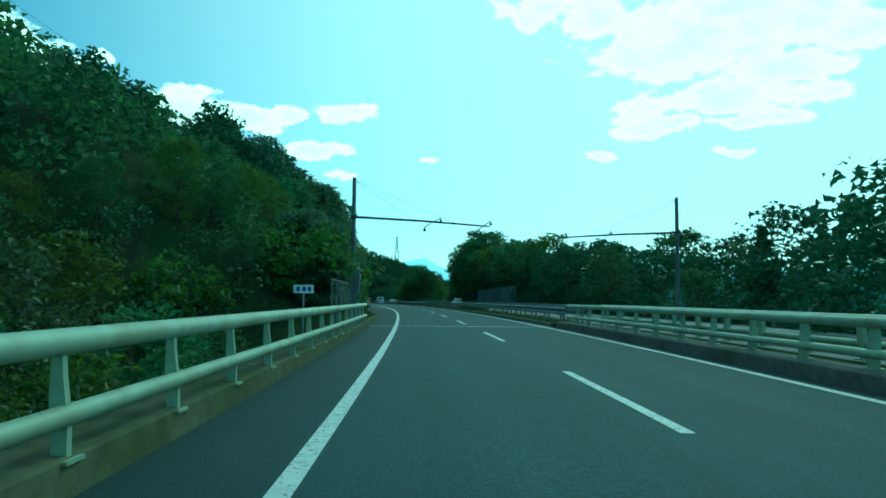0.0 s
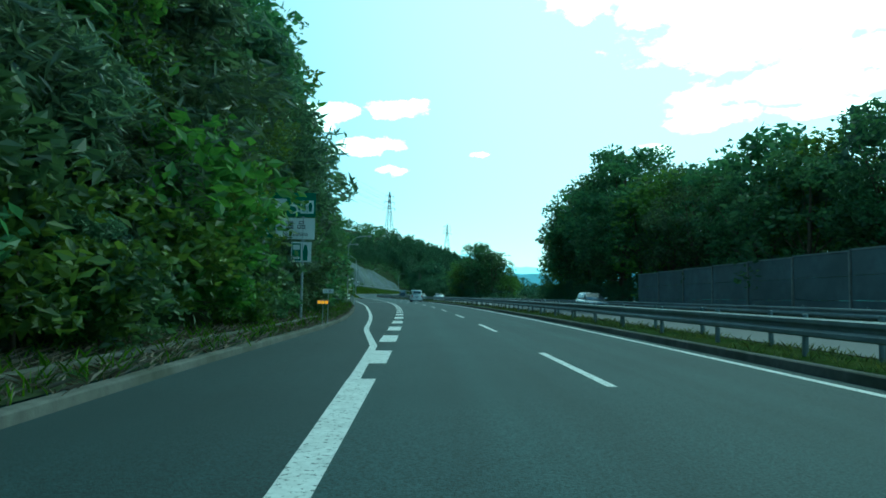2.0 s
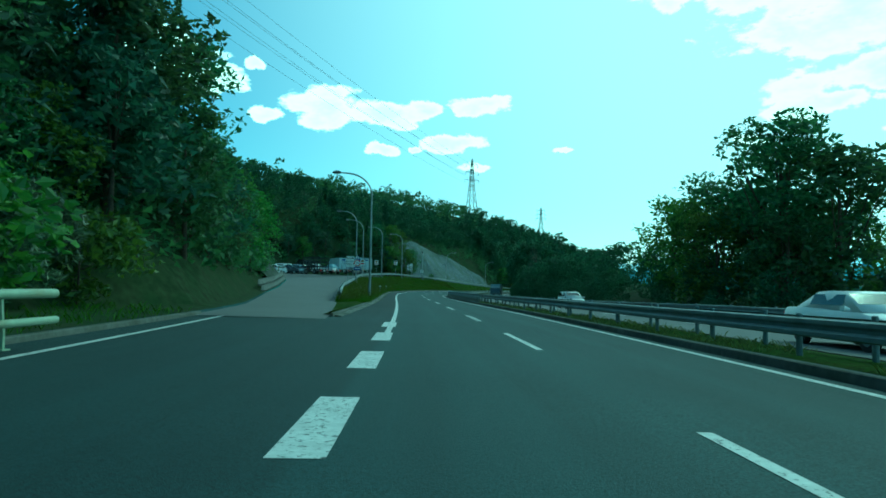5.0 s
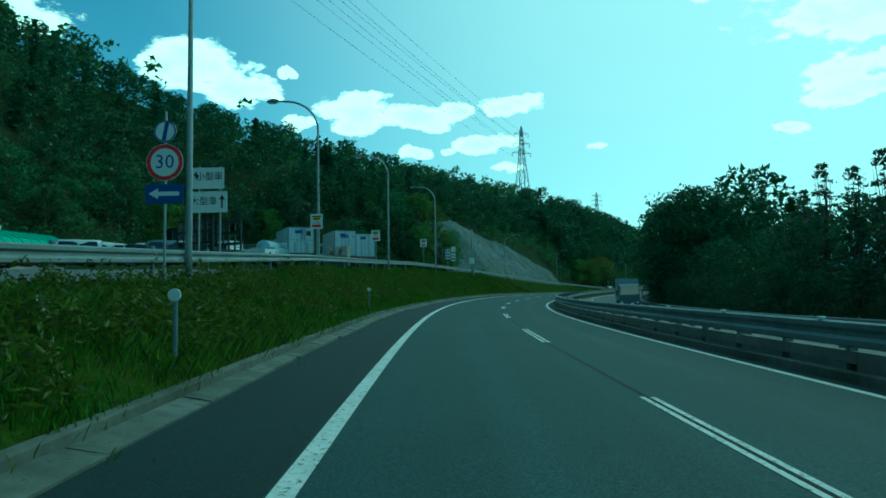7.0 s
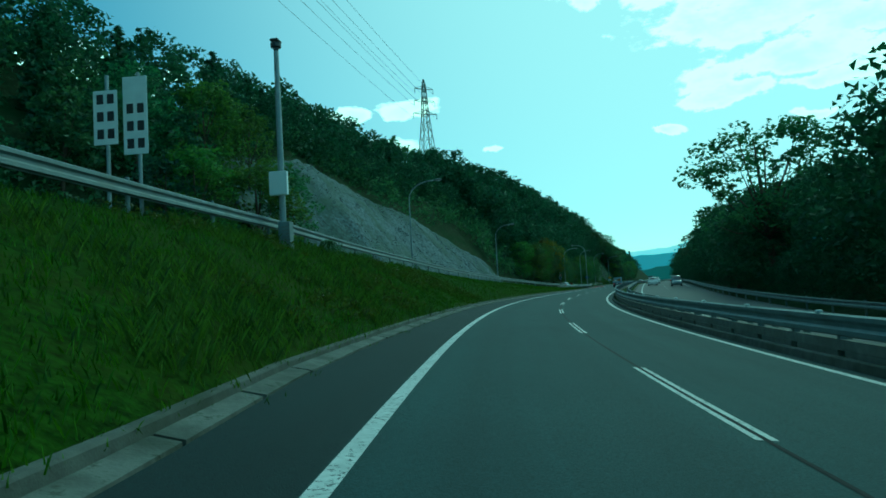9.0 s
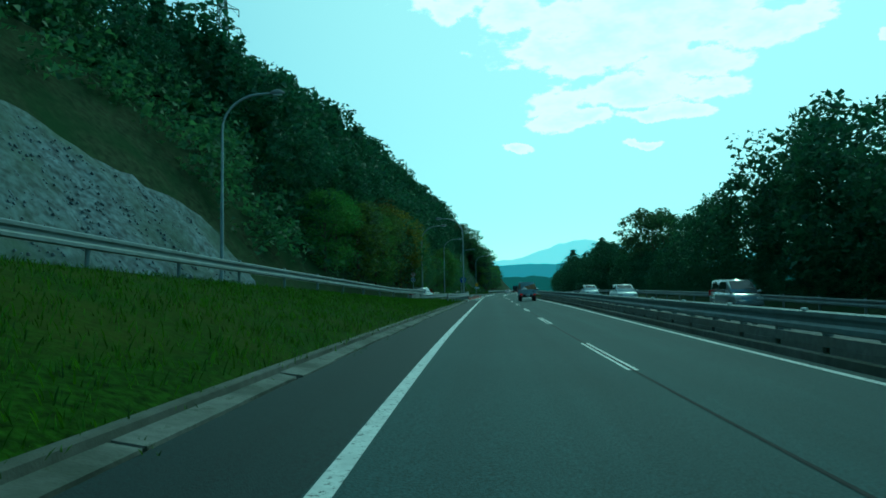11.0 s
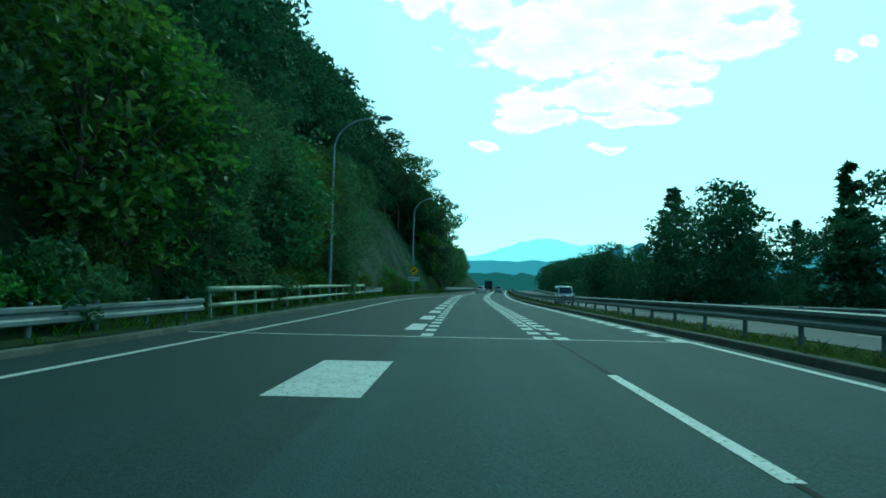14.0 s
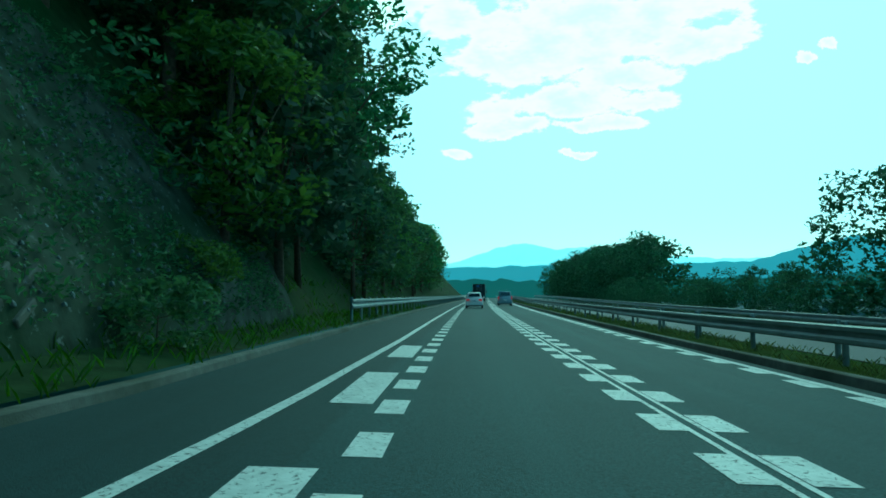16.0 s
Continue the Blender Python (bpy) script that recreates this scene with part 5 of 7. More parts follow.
def blades(name, spots, high, wide, material, label, lean=0.45, seed=3):
    """Tufts of narrow leaves at (s, n, z) spots, as one mass."""
    rng = np.random.RandomState(seed)
    v, f = [], []
    for s, n, z in spots:
        p = rp(s, n, z)
        for _ in range(4):
            q, h, w = rng.uniform(0, 6.28), high * rng.uniform(0.5, 1.3), wide * rng.uniform(0.7, 1.4)
            d = Vector((math.cos(q), math.sin(q), 0))
            side = Vector((-d.y, d.x, 0)) * w
            b = p + Vector((rng.normal() * 0.1, rng.normal() * 0.1, -0.03))
            k = len(v)
            v += [b - side, b + side, b + d * h * lean * 0.4 + Vector((0, 0, h * 0.6)) + side * 0.7, b + d * h * lean + Vector((0, 0, h))]
            f.append((k, k + 1, k + 2, k + 3))
    return tagged(put(name, quad_mesh(name, [tuple(x) for x in v], f, material)), label, "grass", kind="stuff")


rng = np.random.RandomState(5)


def bank_spot(s, u):
    """n and height on the grass bank, u from the gutter (0) to the crest (1)."""
    line = island_line(s)
    n = line[0][0] + (line[-1][0] - line[0][0]) * u
    return n, float(np.interp(-n, [-a for a, _ in line], [b for _, b in line]))


def patch(s, n, size=0.35, seed=0.0):
    return noise.noise(Vector((s * size, n * size, 5.3 + seed)))


spots, tall = [], []
for k in range(46000):
    s = rng.choice([rng.uniform(222, 372), rng.uniform(222, 300), rng.uniform(280, 372), rng.uniform(372, 472)])
    n, z = bank_spot(s, rng.uniform())
    if patch(s, n) > 0.12 and s < 372:
        tall.append((s, n, z))
    else:
        spots.append((s, n, z))
joints = []
for k in range(1500):
    s = rng.uniform(225, 470)
    joints.append((s, inner_left(s) - 0.47 + rng.normal() * 0.06, 0.13))
for k in range(500):
    s = rng.uniform(225, 478)
    joints.append((s, inner_left(s) + rng.choice([0.03, -0.29]), 0.02))
blades("gutter_tufts", joints, 0.06, 0.006, GRASS, "small tufts of grass in the gutter joints", 0.8, 11)
blades("tall_grass", tall, 0.26, 0.006, leaf_mat("tall_grass_blades", (0.07, 0.115, 0.012), each=0.6, shine=0.015), "tall seeding grass in patches on the bank", 0.6, 6)
# leafy weeds in drifts, and a few pale flower heads
centres, blossoms = [], []
for k in range(5200):
    s = rng.choice([rng.uniform(224, 292), rng.uniform(224, 372), rng.uniform(300, 372)])
    n, z = bank_spot(s, rng.uniform(0.04, 0.96))
    if patch(s, n, 0.3, 8.0) < (-0.12 if s < 292 else 0.1):
        continue
    high = rng.uniform(0.12, 0.6 if s < 292 else 0.32)
    centres.append(np.array(rp(s, n, z + high * 0.6)) + in_ball(rng, 22) * np.array([0.2, 0.2, 0.55 * high]))
    if rng.uniform() < 0.05:
        blossoms.append(np.array(rp(s, n, z + high * 1.15)) + rng.normal(size=(7, 3)) * 0.035)
v, f = leaf_cards(np.concatenate(centres), 0.058, rng, 1.8, -0.3, True)
tagged(put("bank_weeds", quad_mesh("bank_weeds", v.tolist(), f.tolist(), WEED)), "drifts of leafy green weeds on the grass bank", "weeds", kind="stuff")
v, f = leaf_cards(np.concatenate(blossoms), 0.04, rng)
tagged(put("weed_flowers", quad_mesh("weed_flowers", v.tolist(), f.tolist(), leaf_mat("pale_petals", (0.5, 0.5, 0.34), each=0.2))), "scattered small pale flower heads among the weeds", "flowers", kind="stuff")
blades("grass", spots, 0.15, 0.009, GRASS, "rough green grass covering the bank", seed=3)
spots = []
for k in range(5200):
    s = rng.choice([rng.uniform(26, 205), rng.uniform(483, 640)])
    n0, _ = foot(s)
    a = kerb_left(s) - 0.3
    n = a + (n0 - 1.0 - a) * rng.uniform() ** 1.2
    spots.append((s, n, surface(s, n)))
blades("roadside_weeds", spots, 0.24, 0.011, GRASS, "tufts of weeds along the hillside foot", 0.7, 4)
spots = []
for k in range(5200):
    s = rng.uniform(30, 150)
    n0, _ = foot(s)
    a = kerb_left(s) - 0.25
    n = a + (n0 - a) * rng.uniform()
    spots.append((s, n, surface(s, n)))
blades("dry_litter", spots, 0.13, 0.012, DRY, "dry stalks and litter lying behind the kerb", 2.4, 8)
spots = [(s, n, 0.15) for s, n in zip(rng.uniform(25, 780, 15000), rng.uniform(7.4, 9.2, 15000)) if not 237 < s < 480 and patch(s, n, 0.5, 3.0) > -0.15]
blades("median_weeds", spots, 0.17, 0.006, leaf_mat("dry_weeds", (0.085, 0.105, 0.03), each=0.5), "patchy weeds in the central reservation", 0.8, 9)

# ---------------------------------------------------------------- cut slopes
def cut_slope(s0, s1, top, label, material=None):
    """A sprayed and netted rock face laid on the hillside."""
    bm = bmesh.new()
    rows = []
    for s in np.linspace(s0, s1, int((s1 - s0) / 0.7)):
        line = []
        limit = top(s)
        for u in np.linspace(0, 1, 22):
            q = limit * u
            n0, z0 = foot(s)
            n = n0 - q
            lump = 0.32 * noise.fractal(Vector((s * 0.6, n * 0.8, 1.7)), 0.8, 2.1, 4) if 0 < u < 1 else 0
            line.append(bm.verts.new(rp(s, n + 0.12, surface(s, n) + 0.35 + lump - (0.6 if u in (0, 1) else 0))))
        rows.append(line)
    for a, b in zip(rows, rows[1:]):
        for i in range(21):
            bm.faces.new((a[i], b[i], b[i + 1], a[i + 1]))
    return structure(link("rock_slope", bm, material or ROCK, smooth=True), label, "rock slope")


cut_slope(379, 436, lambda s: float(np.interp(s, [379, 384, 394, 405, 420, 436], [4, 12, 12.5, 10.5, 8, 3])), "grey sprayed rock slope under wire netting")
cut_slope(250, 278, lambda s: float(np.interp(s, [250, 256, 268, 278], [3, 9, 8, 2])), "netted rock and weeds on the mound beside the slip road", ROCK_MOSSY_SHADED)
cut_slope(548, 603, lambda s: float(np.interp(s, [548, 553, 565, 580, 596, 603], [3, 8.5, 7.5, 6, 4, 1.5])), "mossy rock slope under netting with tufts, shade in its colour", ROCK_MOSSY_SHADED)
# stones caught in the netting
rng = np.random.RandomState(12)
stone = bmesh.new()
bmesh.ops.create_icosphere(stone, subdivisions=1, radius=0.5)
for v in stone.verts:
    v.co *= rng.uniform(0.7, 1.15)
base_v = [tuple(v.co) for v in stone.verts]
base_f = [tuple(x.index for x in f.verts) for f in stone.faces]
stone.free()
v, f = [], []
for k in range(7600):
    s = rng.choice([rng.uniform(381, 434), rng.uniform(550, 600), rng.uniform(553, 592)])
    limit = float(np.interp(s, [380, 385, 394, 420, 436, 550, 553, 575, 596, 603], [3, 11.5, 12, 7.5, 2.5, 2.5, 8, 6.5, 3.5, 1]))
    n0, _ = foot(s)
    n = n0 - limit * rng.uniform(0.03, 0.97)
    p, r, k0 = rp(s, n + 0.12, surface(s, n) + 0.36), rng.uniform(0.07, 0.2) * (0.6 if s > 500 else 1.0), len(v)
    v += [(p.x + a * r, p.y + b * r * rng.uniform(0.8, 1.2), p.z + c * r) for a, b, c in base_v]
    f += [tuple(i + k0 for i in q) for q in base_f]
tagged(put("slope_stones", quad_mesh("slope_stones", v, f, mat("slope_stone", (0.125, 0.14, 0.147), 0.95, spread=0.3, scale=3.0, each=0.4))), "loose pale stones held on the rock slope", "stones", kind="stuff")

# ivy and tufts growing through the netting
rng = np.random.RandomState(29)
centres = []
for k in range(5200):
    s = rng.uniform(549, 602)
    limit = float(np.interp(s, [549, 553, 575, 596, 603], [2.5, 8, 6.8, 3.8, 1]))
    n0, _ = foot(s)
    n = n0 - limit * rng.uniform(0.0, 1.0)
    if patch(s, n, 0.4, 2.0) < -0.2:
        continue
    centres.append(np.array(rp(s, n + 0.14, surface(s, n) + 0.42)) + in_ball(rng, 9) * np.array([0.22, 0.22, 0.14]))
v, f = leaf_cards(np.concatenate(centres), 0.075, rng, 1.4, 0.2, True)
tagged(put("slope_ivy", quad_mesh("slope_ivy", v.tolist(), f.tolist(), LEAF)), "ivy and tufts growing through the slope netting", "ivy", kind="stuff")

# ---------------------------------------------------------------- lamps, poles and signs
def street_lamp(s, n, z, reach, high=10.3, base=0.3, label="tall curved-arm steel street lamp"):
    """A tapered pole that bends over into an arm; reach: how far to the right (+) or left (-) the head hangs."""
    lamp = thing("street_lamp", label, "street lamp", on_road(s, n, z), "street lamps")
    side = 1 if reach > 0 else -1
    r = abs(reach)
    bm = bmesh.new()
    bend = [(side * r * 0.8 * (1 - math.cos(q)), 0, high - 1.8 + 1.8 * math.sin(q)) for q in np.linspace(0, 1.45, 10)]
    tube(bm, [(0, 0, -0.3), (0, 0, 1.0), (0, 0, 4), *bend, (side * r, 0, high + 0.04)], [0.1, 0.1, 0.085, *[0.065] * 10, 0.045], 10)
    part("pole", bm, POLE, lamp, smooth=True)
    bm = bmesh.new()
    a = side * r
    tube(bm, [(a - side * 0.1, 0, high + 0.03), (a + side * 0.1, 0, high + 0.06), (a + side * 0.4, 0, high + 0.07), (a + side * 0.68, 0, high + 0.02)], [0.05, 0.13, 0.15, 0.05], 10)
    part("lamp_head", bm, GALV_DARK, lamp, smooth=True)
    bm = bmesh.new()
    box(bm, a + min(side * 0.08, side * 0.55), a + max(side * 0.08, side * 0.55), -0.1, 0.1, high - 0.1, high - 0.055, bevel=0.015)
    part("glass", bm, LAMP_CLEAR, lamp)
    bm = bmesh.new()
    box(bm, -0.16, 0.16, -0.16, 0.16, -0.05, 0.04, bevel=0.01)
    box(bm, -0.06, 0.06, -0.125, -0.09, 0.5, 0.95, bevel=0.01)
    part("base_plate", bm, POLE, lamp)
    return lamp


for s, n, z, reach in ((160.3, -6.1, -0.9, 2.6), (190.3, -7.5, 0.1, 2.6), (271.2, -6.15, 1.1, -2.3), (291.2, -7.6, 1.75, -2.5), (309.8, -7.25, 2.3, -2.4), (328.6, -6.75, 2.5, -2.4),
                       (232.3, -2.25, 0.15, -2.6), (392.0, -13.0, 1.9, 3.0), (431.0, -12.4, 1.0, 2.6), (475.4, -1.95, -0.4, -2.6),
                       (512.5, -7.15, 0.2, 2.6), (543.9, -6.38, 0.2, 2.6), (577.0, -4.75, 0.3, 2.8)):
    street_lamp(s, n, z, reach)
street_lamp(479.0, -7.3, 0.2, 2.5, 9.3)


def post_sign(name, s, n, z, label, high, turned=0.0, r=0.035, category="road sign", posts=((0, 0),)):
    sign = thing(name, label, category, on_road(s, n, z, turned), "road signs")
    for x, y in posts:
        bm = bmesh.new()
        tube(bm, [(x, y, -0.3), (x, y, high)], r, 8)
        part("post", bm, POLE, sign)
    return sign


def panel(sign, name, x0, x1, z0, z1, material, y=-0.05, thick=0.02, label=""):
    bm = bmesh.new()
    box(bm, x0, x1, y, y + thick, z0, z1, bevel=0.006)
    return part(name, bm, material, sign, label)


def shape(sign, name, points, material, y=-0.056):
    bm = bmesh.new()
    plate(bm, points, y, y + 0.005)
    return part(name, bm, material, sign)


def round_plate(sign, name, r, x, z, material, y=-0.05, thick=0.012):
    bm = bmesh.new()
    disc(bm, r, y, y + thick, x, z)
    return part(name, bm, material, sign)


def ring(sign, name, r0, r1, x, z, material, y):
    bm = bmesh.new()
    qs = np.linspace(0, 2 * math.pi, 32, endpoint=False)
    a, b = [bm.verts.new((x + r0 * math.cos(q), y, z + r0 * math.sin(q))) for q in qs], [bm.verts.new((x + r1 * math.cos(q), y, z + r1 * math.sin(q))) for q in qs]
    for i in range(32):
        bm.faces.new((a[i], a[(i + 1) % 32], b[(i + 1) % 32], b[i]))
    return part(name, bm, material, sign)


# overhead sensor arms at the bridge end
def sensor_mast(s, n, z, high, arm_z, reach, boxed=False):
    mast = thing("sensor_mast", "dark steel mast with a long cantilever arm over the lanes", "mast", on_road(s, n, z), "sensor masts")
    bm = bmesh.new()
    tube(bm, [(0, 0, -0.3), (0, 0, high * 0.5), (0, 0, high)], [0.14, 0.13, 0.11], 12)
    part("pole", bm, WEATHERED, mast)
    if boxed:
        for x, y, z0, z1 in ((-0.3, -0.05, 1.45, 2.6), (0.12, 0.05, 1.35, 2.6)):
            bm = bmesh.new()
            box(bm, x, x + 0.3, y - 0.14, y + 0.14, z0, z1, bevel=0.012)
            cabinet = part("cabinet", bm, GALV, mast, "grey steel cabinet strapped to the pole")
            bm = bmesh.new()
            box(bm, x + 0.03, x + 0.27, y - 0.155, y - 0.142, z0 + 0.04, z1 - 0.04, bevel=0.004)
            door = part("cabinet_door", bm, GALV, cabinet)
            bm = bmesh.new()
            box(bm, x + 0.07, x + 0.1, y - 0.175, y - 0.156, (z0 + z1) / 2 - 0.1, (z0 + z1) / 2 + 0.06)
            part("door_latch", bm, BLACK, cabinet)
        bm = bmesh.new()
        tube(bm, [(0.2, 0, 1.35), (0.16, -0.04, 1.1), (0.1, -0.1, 0.6), (0.1, -0.1, -0.2)], 0.022, 6)
        part("cable_pipe", bm, GALV_DARK, mast)
    bm = bmesh.new()
    tube(bm, [(0, 0, arm_z), (reach * 0.5, 0, arm_z - 0.18), (reach, 0, arm_z - 0.45)], [0.075, 0.06, 0.045], 10)
    tube(bm, [(0, 0, arm_z - 0.1), (0, 0, arm_z + 0.1)], 0.19, 12)
    part("arm", bm, DARK_STEEL, mast)
    for far in (0.45, 0.75):
        bm = bmesh.new()
        tube(bm, [(0, 0, high - 0.15), (reach * far, 0, arm_z - 0.4 * far)], 0.008, 5)
        part("stay_wire", bm, DARK_STEEL, mast)
    for far in (0.58, 0.96):
        x, za = reach * far, arm_z - 0.42 * far
        bm = bmesh.new()
        tube(bm, [(x - 0.55, -0.9, za - 0.42), (x, 0, za + 0.02), (x + 0.5, 0.9, za + 0.36)], 0.026, 6)
        bracket = part("bracket", bm, DARK_STEEL, mast)
        for e in (-1, 1):
            bm = bmesh.new()
            tube(bm, [(x + 0.52 * e, 0.9 * e, za + 0.38 * e - 0.26), (x + 0.52 * e, 0.9 * e, za + 0.38 * e - 0.14), (x + 0.52 * e, 0.9 * e, za + 0.38 * e - 0.13), (x + 0.52 * e, 0.9 * e, za + 0.38 * e)], [0.075, 0.075, 0.03, 0.03], 8)
            part("sensor", bm, DARK_STEEL, bracket)


sensor_mast(33.2, -2.7, 0.2, 8.2, 5.85, 8.1, True)
sensor_mast(35.6, 18.0, 0.1, 7.9, 5.6, -7.9)

# chain-link fences
def chain_fence(s0, s1, n, z, high, label, pitch=0.16, metal=GALV):
    fence = thing("chain_fence", label, "fence", on_road(s0, n, z), "fences")
    back = fence.matrix_basis.inverted()
    s = s0
    while s <= s1 + 0.01:
        bm = bmesh.new()
        tube(bm, [(0, 0, -0.3), (0, 0, high)], 0.03, 8)
        bm.transform(back @ on_road(s, n, z))
        part("post", bm, metal, fence)
        s += 2.0
    bm = sweep(s0, s1, [(n - 0.02, z + high - 0.04), (n + 0.02, z + high - 0.04), (n + 0.02, z + high), (n - 0.02, z + high)], 2.0)
    bm.transform(back)
    part("top_rail", bm, metal, fence)
    v, f = [], []
    count = int((s1 - s0) / pitch)
    for way in (-1, 1):
        for i in range(-int(high / pitch), count + int(high / pitch)):
            a, b = s0 + i * pitch, s0 + i * pitch + way * high
            za, zb = 0.05, high - 0.05
            if min(a, b) < s0 or max(a, b) > s1:
                continue
            p, q, k = rp(a, n, z + za), rp(b, n, z + zb), len(v)
            d = Vector((0, 0, 0.006))
            v += [p - d, q - d, q + d, p + d]
            f.append((k, k + 1, k + 2, k + 3))
    me = quad_mesh("wire_mesh", [tuple(back @ x) for x in v], f, metal)
    put("wire_mesh", me, fence)
    return fence


chain_fence(22.6, 30.6, -2.7, 0.2, 1.85, "tall chain-link fence with steel posts")
chain_fence(30.6, 34.6, -2.75, 0.2, 1.4, "lower chain-link fence with steel posts")
chain_fence(150, 176, -8.2, 0.25, 2.3, "chain-link fence in front of the dark wood", 0.2, DARK_STEEL)

# emergency bay sign: bay symbol above telephone symbol
sg = post_sign("emergency_sign", 42.0, -3.0, 0.25, "green emergency bay sign with telephone symbol on a steel post", 3.9)
panel(sg, "board", -0.31, 0.31, 1.9, 3.85, SIGN_GREEN)
panel(sg, "bay_symbol_ground", -0.25, 0.25, 3.05, 3.75, SIGN_GREEN, -0.062, 0.01)
shape(sg, "bay_symbol", [(-0.06, 3.08), (0.2, 3.08), (0.2, 3.74), (-0.06, 3.74), (-0.08, 3.55), (-0.18, 3.48), (-0.18, 3.3), (-0.08, 3.22)], SIGN_WHITE, -0.07)
for k in range(4):
    panel(sg, "symbol_dash", 0.06, 0.085, 3.12 + 0.16 * k, 3.22 + 0.16 * k, SIGN_GREEN, -0.076, 0.004)
panel(sg, "telephone_ground", -0.26, 0.26, 2.17, 2.73, SIGN_WHITE, -0.064, 0.01)
shape(sg, "telephone_symbol", [(-0.14, 2.64), (-0.07, 2.66), (-0.06, 2.58), (-0.1, 2.55), (-0.07, 2.44), (0.01, 2.35), (0.06, 2.36), (0.1, 2.3), (0.15, 2.25), (0.1, 2.22), (0.0, 2.24), (-0.1, 2.36), (-0.15, 2.5)], BLACK, -0.07)

# rest area advance sign
sg = post_sign("rest_area_sign", 94.9, -4.63, 0.3, "large green rest area sign with white symbols, arrow and name board", 4.0, posts=((-0.72, 0), (0.8, 0)), r=0.055)
panel(sg, "symbol_board", -1.27, 1.27, 3.98, 4.92, SIGN_GREEN)
letters("P", 0.98, sg, SIGN_WHITE, -0.97, -0.06, 4.5)
shape(sg, "cup_symbol", [(-0.62, 4.68), (0.08, 4.68), (0.14, 4.66), (0.13, 4.52), (0.02, 4.44), (-0.05, 4.34), (-0.16, 4.27), (-0.4, 4.27), (-0.52, 4.36)], SIGN_WHITE)
shape(sg, "saucer_symbol", [(-0.7, 4.22), (0.08, 4.22), (0.0, 4.15), (-0.6, 4.15)], SIGN_WHITE)
shape(sg, "facility_symbol", [(0.33, 4.66), (0.39, 4.66), (0.4, 4.46), (0.54, 4.44), (0.6, 4.24), (0.66, 4.22), (0.66, 4.17), (0.56, 4.17), (0.5, 4.36), (0.34, 4.38)], SIGN_WHITE)
ring(sg, "facility_ring", 0.19, 0.145, 0.39, 4.28, SIGN_WHITE, -0.0565)
panel(sg, "facility_panel", 0.68, 1.2, 4.1, 4.62, SIGN_WHITE, -0.06, 0.01)
shape(sg, "facility_mark", [(0.76, 4.18), (0.86, 4.18), (0.9, 4.34), (0.85, 4.54), (0.77, 4.54), (0.72, 4.34)], SIGN_GREEN, -0.066)
shape(sg, "facility_mark", [(1.02, 4.18), (1.12, 4.18), (1.15, 4.4), (1.11, 4.54), (1.03, 4.54), (0.99, 4.4)], SIGN_GREEN, -0.066)
panel(sg, "facility_bar", 0.93, 0.95, 4.13, 4.59, SIGN_GREEN, -0.066, 0.005)
panel(sg, "arrow_board", -1.27, -0.3, 3.12, 3.95, SIGN_GREEN)
shape(sg, "arrow_symbol", [(-1.04, 3.82), (-0.78, 3.76), (-0.86, 3.68), (-0.54, 3.28), (-0.64, 3.2), (-0.94, 3.6), (-1.02, 3.53)], SIGN_WHITE)
panel(sg, "name_board", -0.27, 1.26, 3.08, 3.92, SIGN_WHITE)
letters("温 品", 0.36, sg, BLACK, 0.5, -0.055, 3.62)
letters("Nukushina", 0.235, sg, BLACK, 0.5, -0.055, 3.28)
panel(sg, "machine_board", 0.36, 1.15, 2.18, 2.97, SIGN_WHITE)
panel(sg, "machine_symbol", 0.4, 0.74, 2.23, 2.92, SIGN_GREEN, -0.06, 0.01)
panel(sg, "machine_window", 0.44, 0.7, 2.66, 2.86, SIGN_WHITE, -0.066, 0.005)
panel(sg, "machine_tray", 0.44, 0.7, 2.3, 2.4, SIGN_WHITE, -0.066, 0.005)
shape(sg, "machine_mark", [(0.84, 2.24), (1.0, 2.24), (1.02, 2.6), (0.97, 2.86), (0.88, 2.86), (0.82, 2.6)], SIGN_GREEN, -0.066)

# marker plate and amber reflectors
sg = post_sign("marker_sign", 94.0, -2.66, 0.1, "small white marker plate on a thin post", 1.2, r=0.02)
panel(sg, "plate", -0.2, 0.2, 1.16, 1.32, SIGN_WHITE, -0.04, 0.012)
letters("I- 35", 0.15, sg, BLACK, 0, -0.045, 1.24)
sg = post_sign("warning_reflector", 93.9, -2.84, 0.08, "row of three amber reflectors on a thin post", 0.88, r=0.02, category="reflector")
panel(sg, "backing", -0.23, 0.23, 0.76, 0.92, GALV_DARK, -0.05, 0.03)
for x in (-0.14, 0, 0.14):
    panel(sg, "amber_reflector", x - 0.055, x + 0.055, 0.785, 0.895, BEACON, -0.062, 0.012)
sg = post_sign("marker_sign", 17.6, -3.05, -4.0, "white marker plate on a tall post behind the railing", 5.6, r=0.03)
panel(sg, "plate", -0.34, 0.34, 5.38, 5.66, SIGN_WHITE, -0.04, 0.012)
for x in (-0.24, -0.04, 0.14):
    panel(sg, "writing_bar", x, x + 0.12, 5.45, 5.6, SIGN_BLUE, -0.046, 0.005)
sg = post_sign("white_stake", 71.5, -5.6, 0.25, "thin white stake with a small plate arm", 1.55, r=0.03, category="stake")
panel(sg, "arm", -0.55, 0.0, 1.52, 1.56, SIGN_WHITE, -0.02, 0.02)

# speed limit group at the slip road
sg = post_sign("speed_sign", 268.9, -5.75, 0.9, "thirty limit sign with end plate above and blue arrow board below", 4.3)
round_plate(sg, "speed_disc", 0.45, 0, 3.05, SIGN_WHITE)
ring(sg, "red_ring", 0.44, 0.34, 0, 3.05, SIGN_RED, -0.0525)
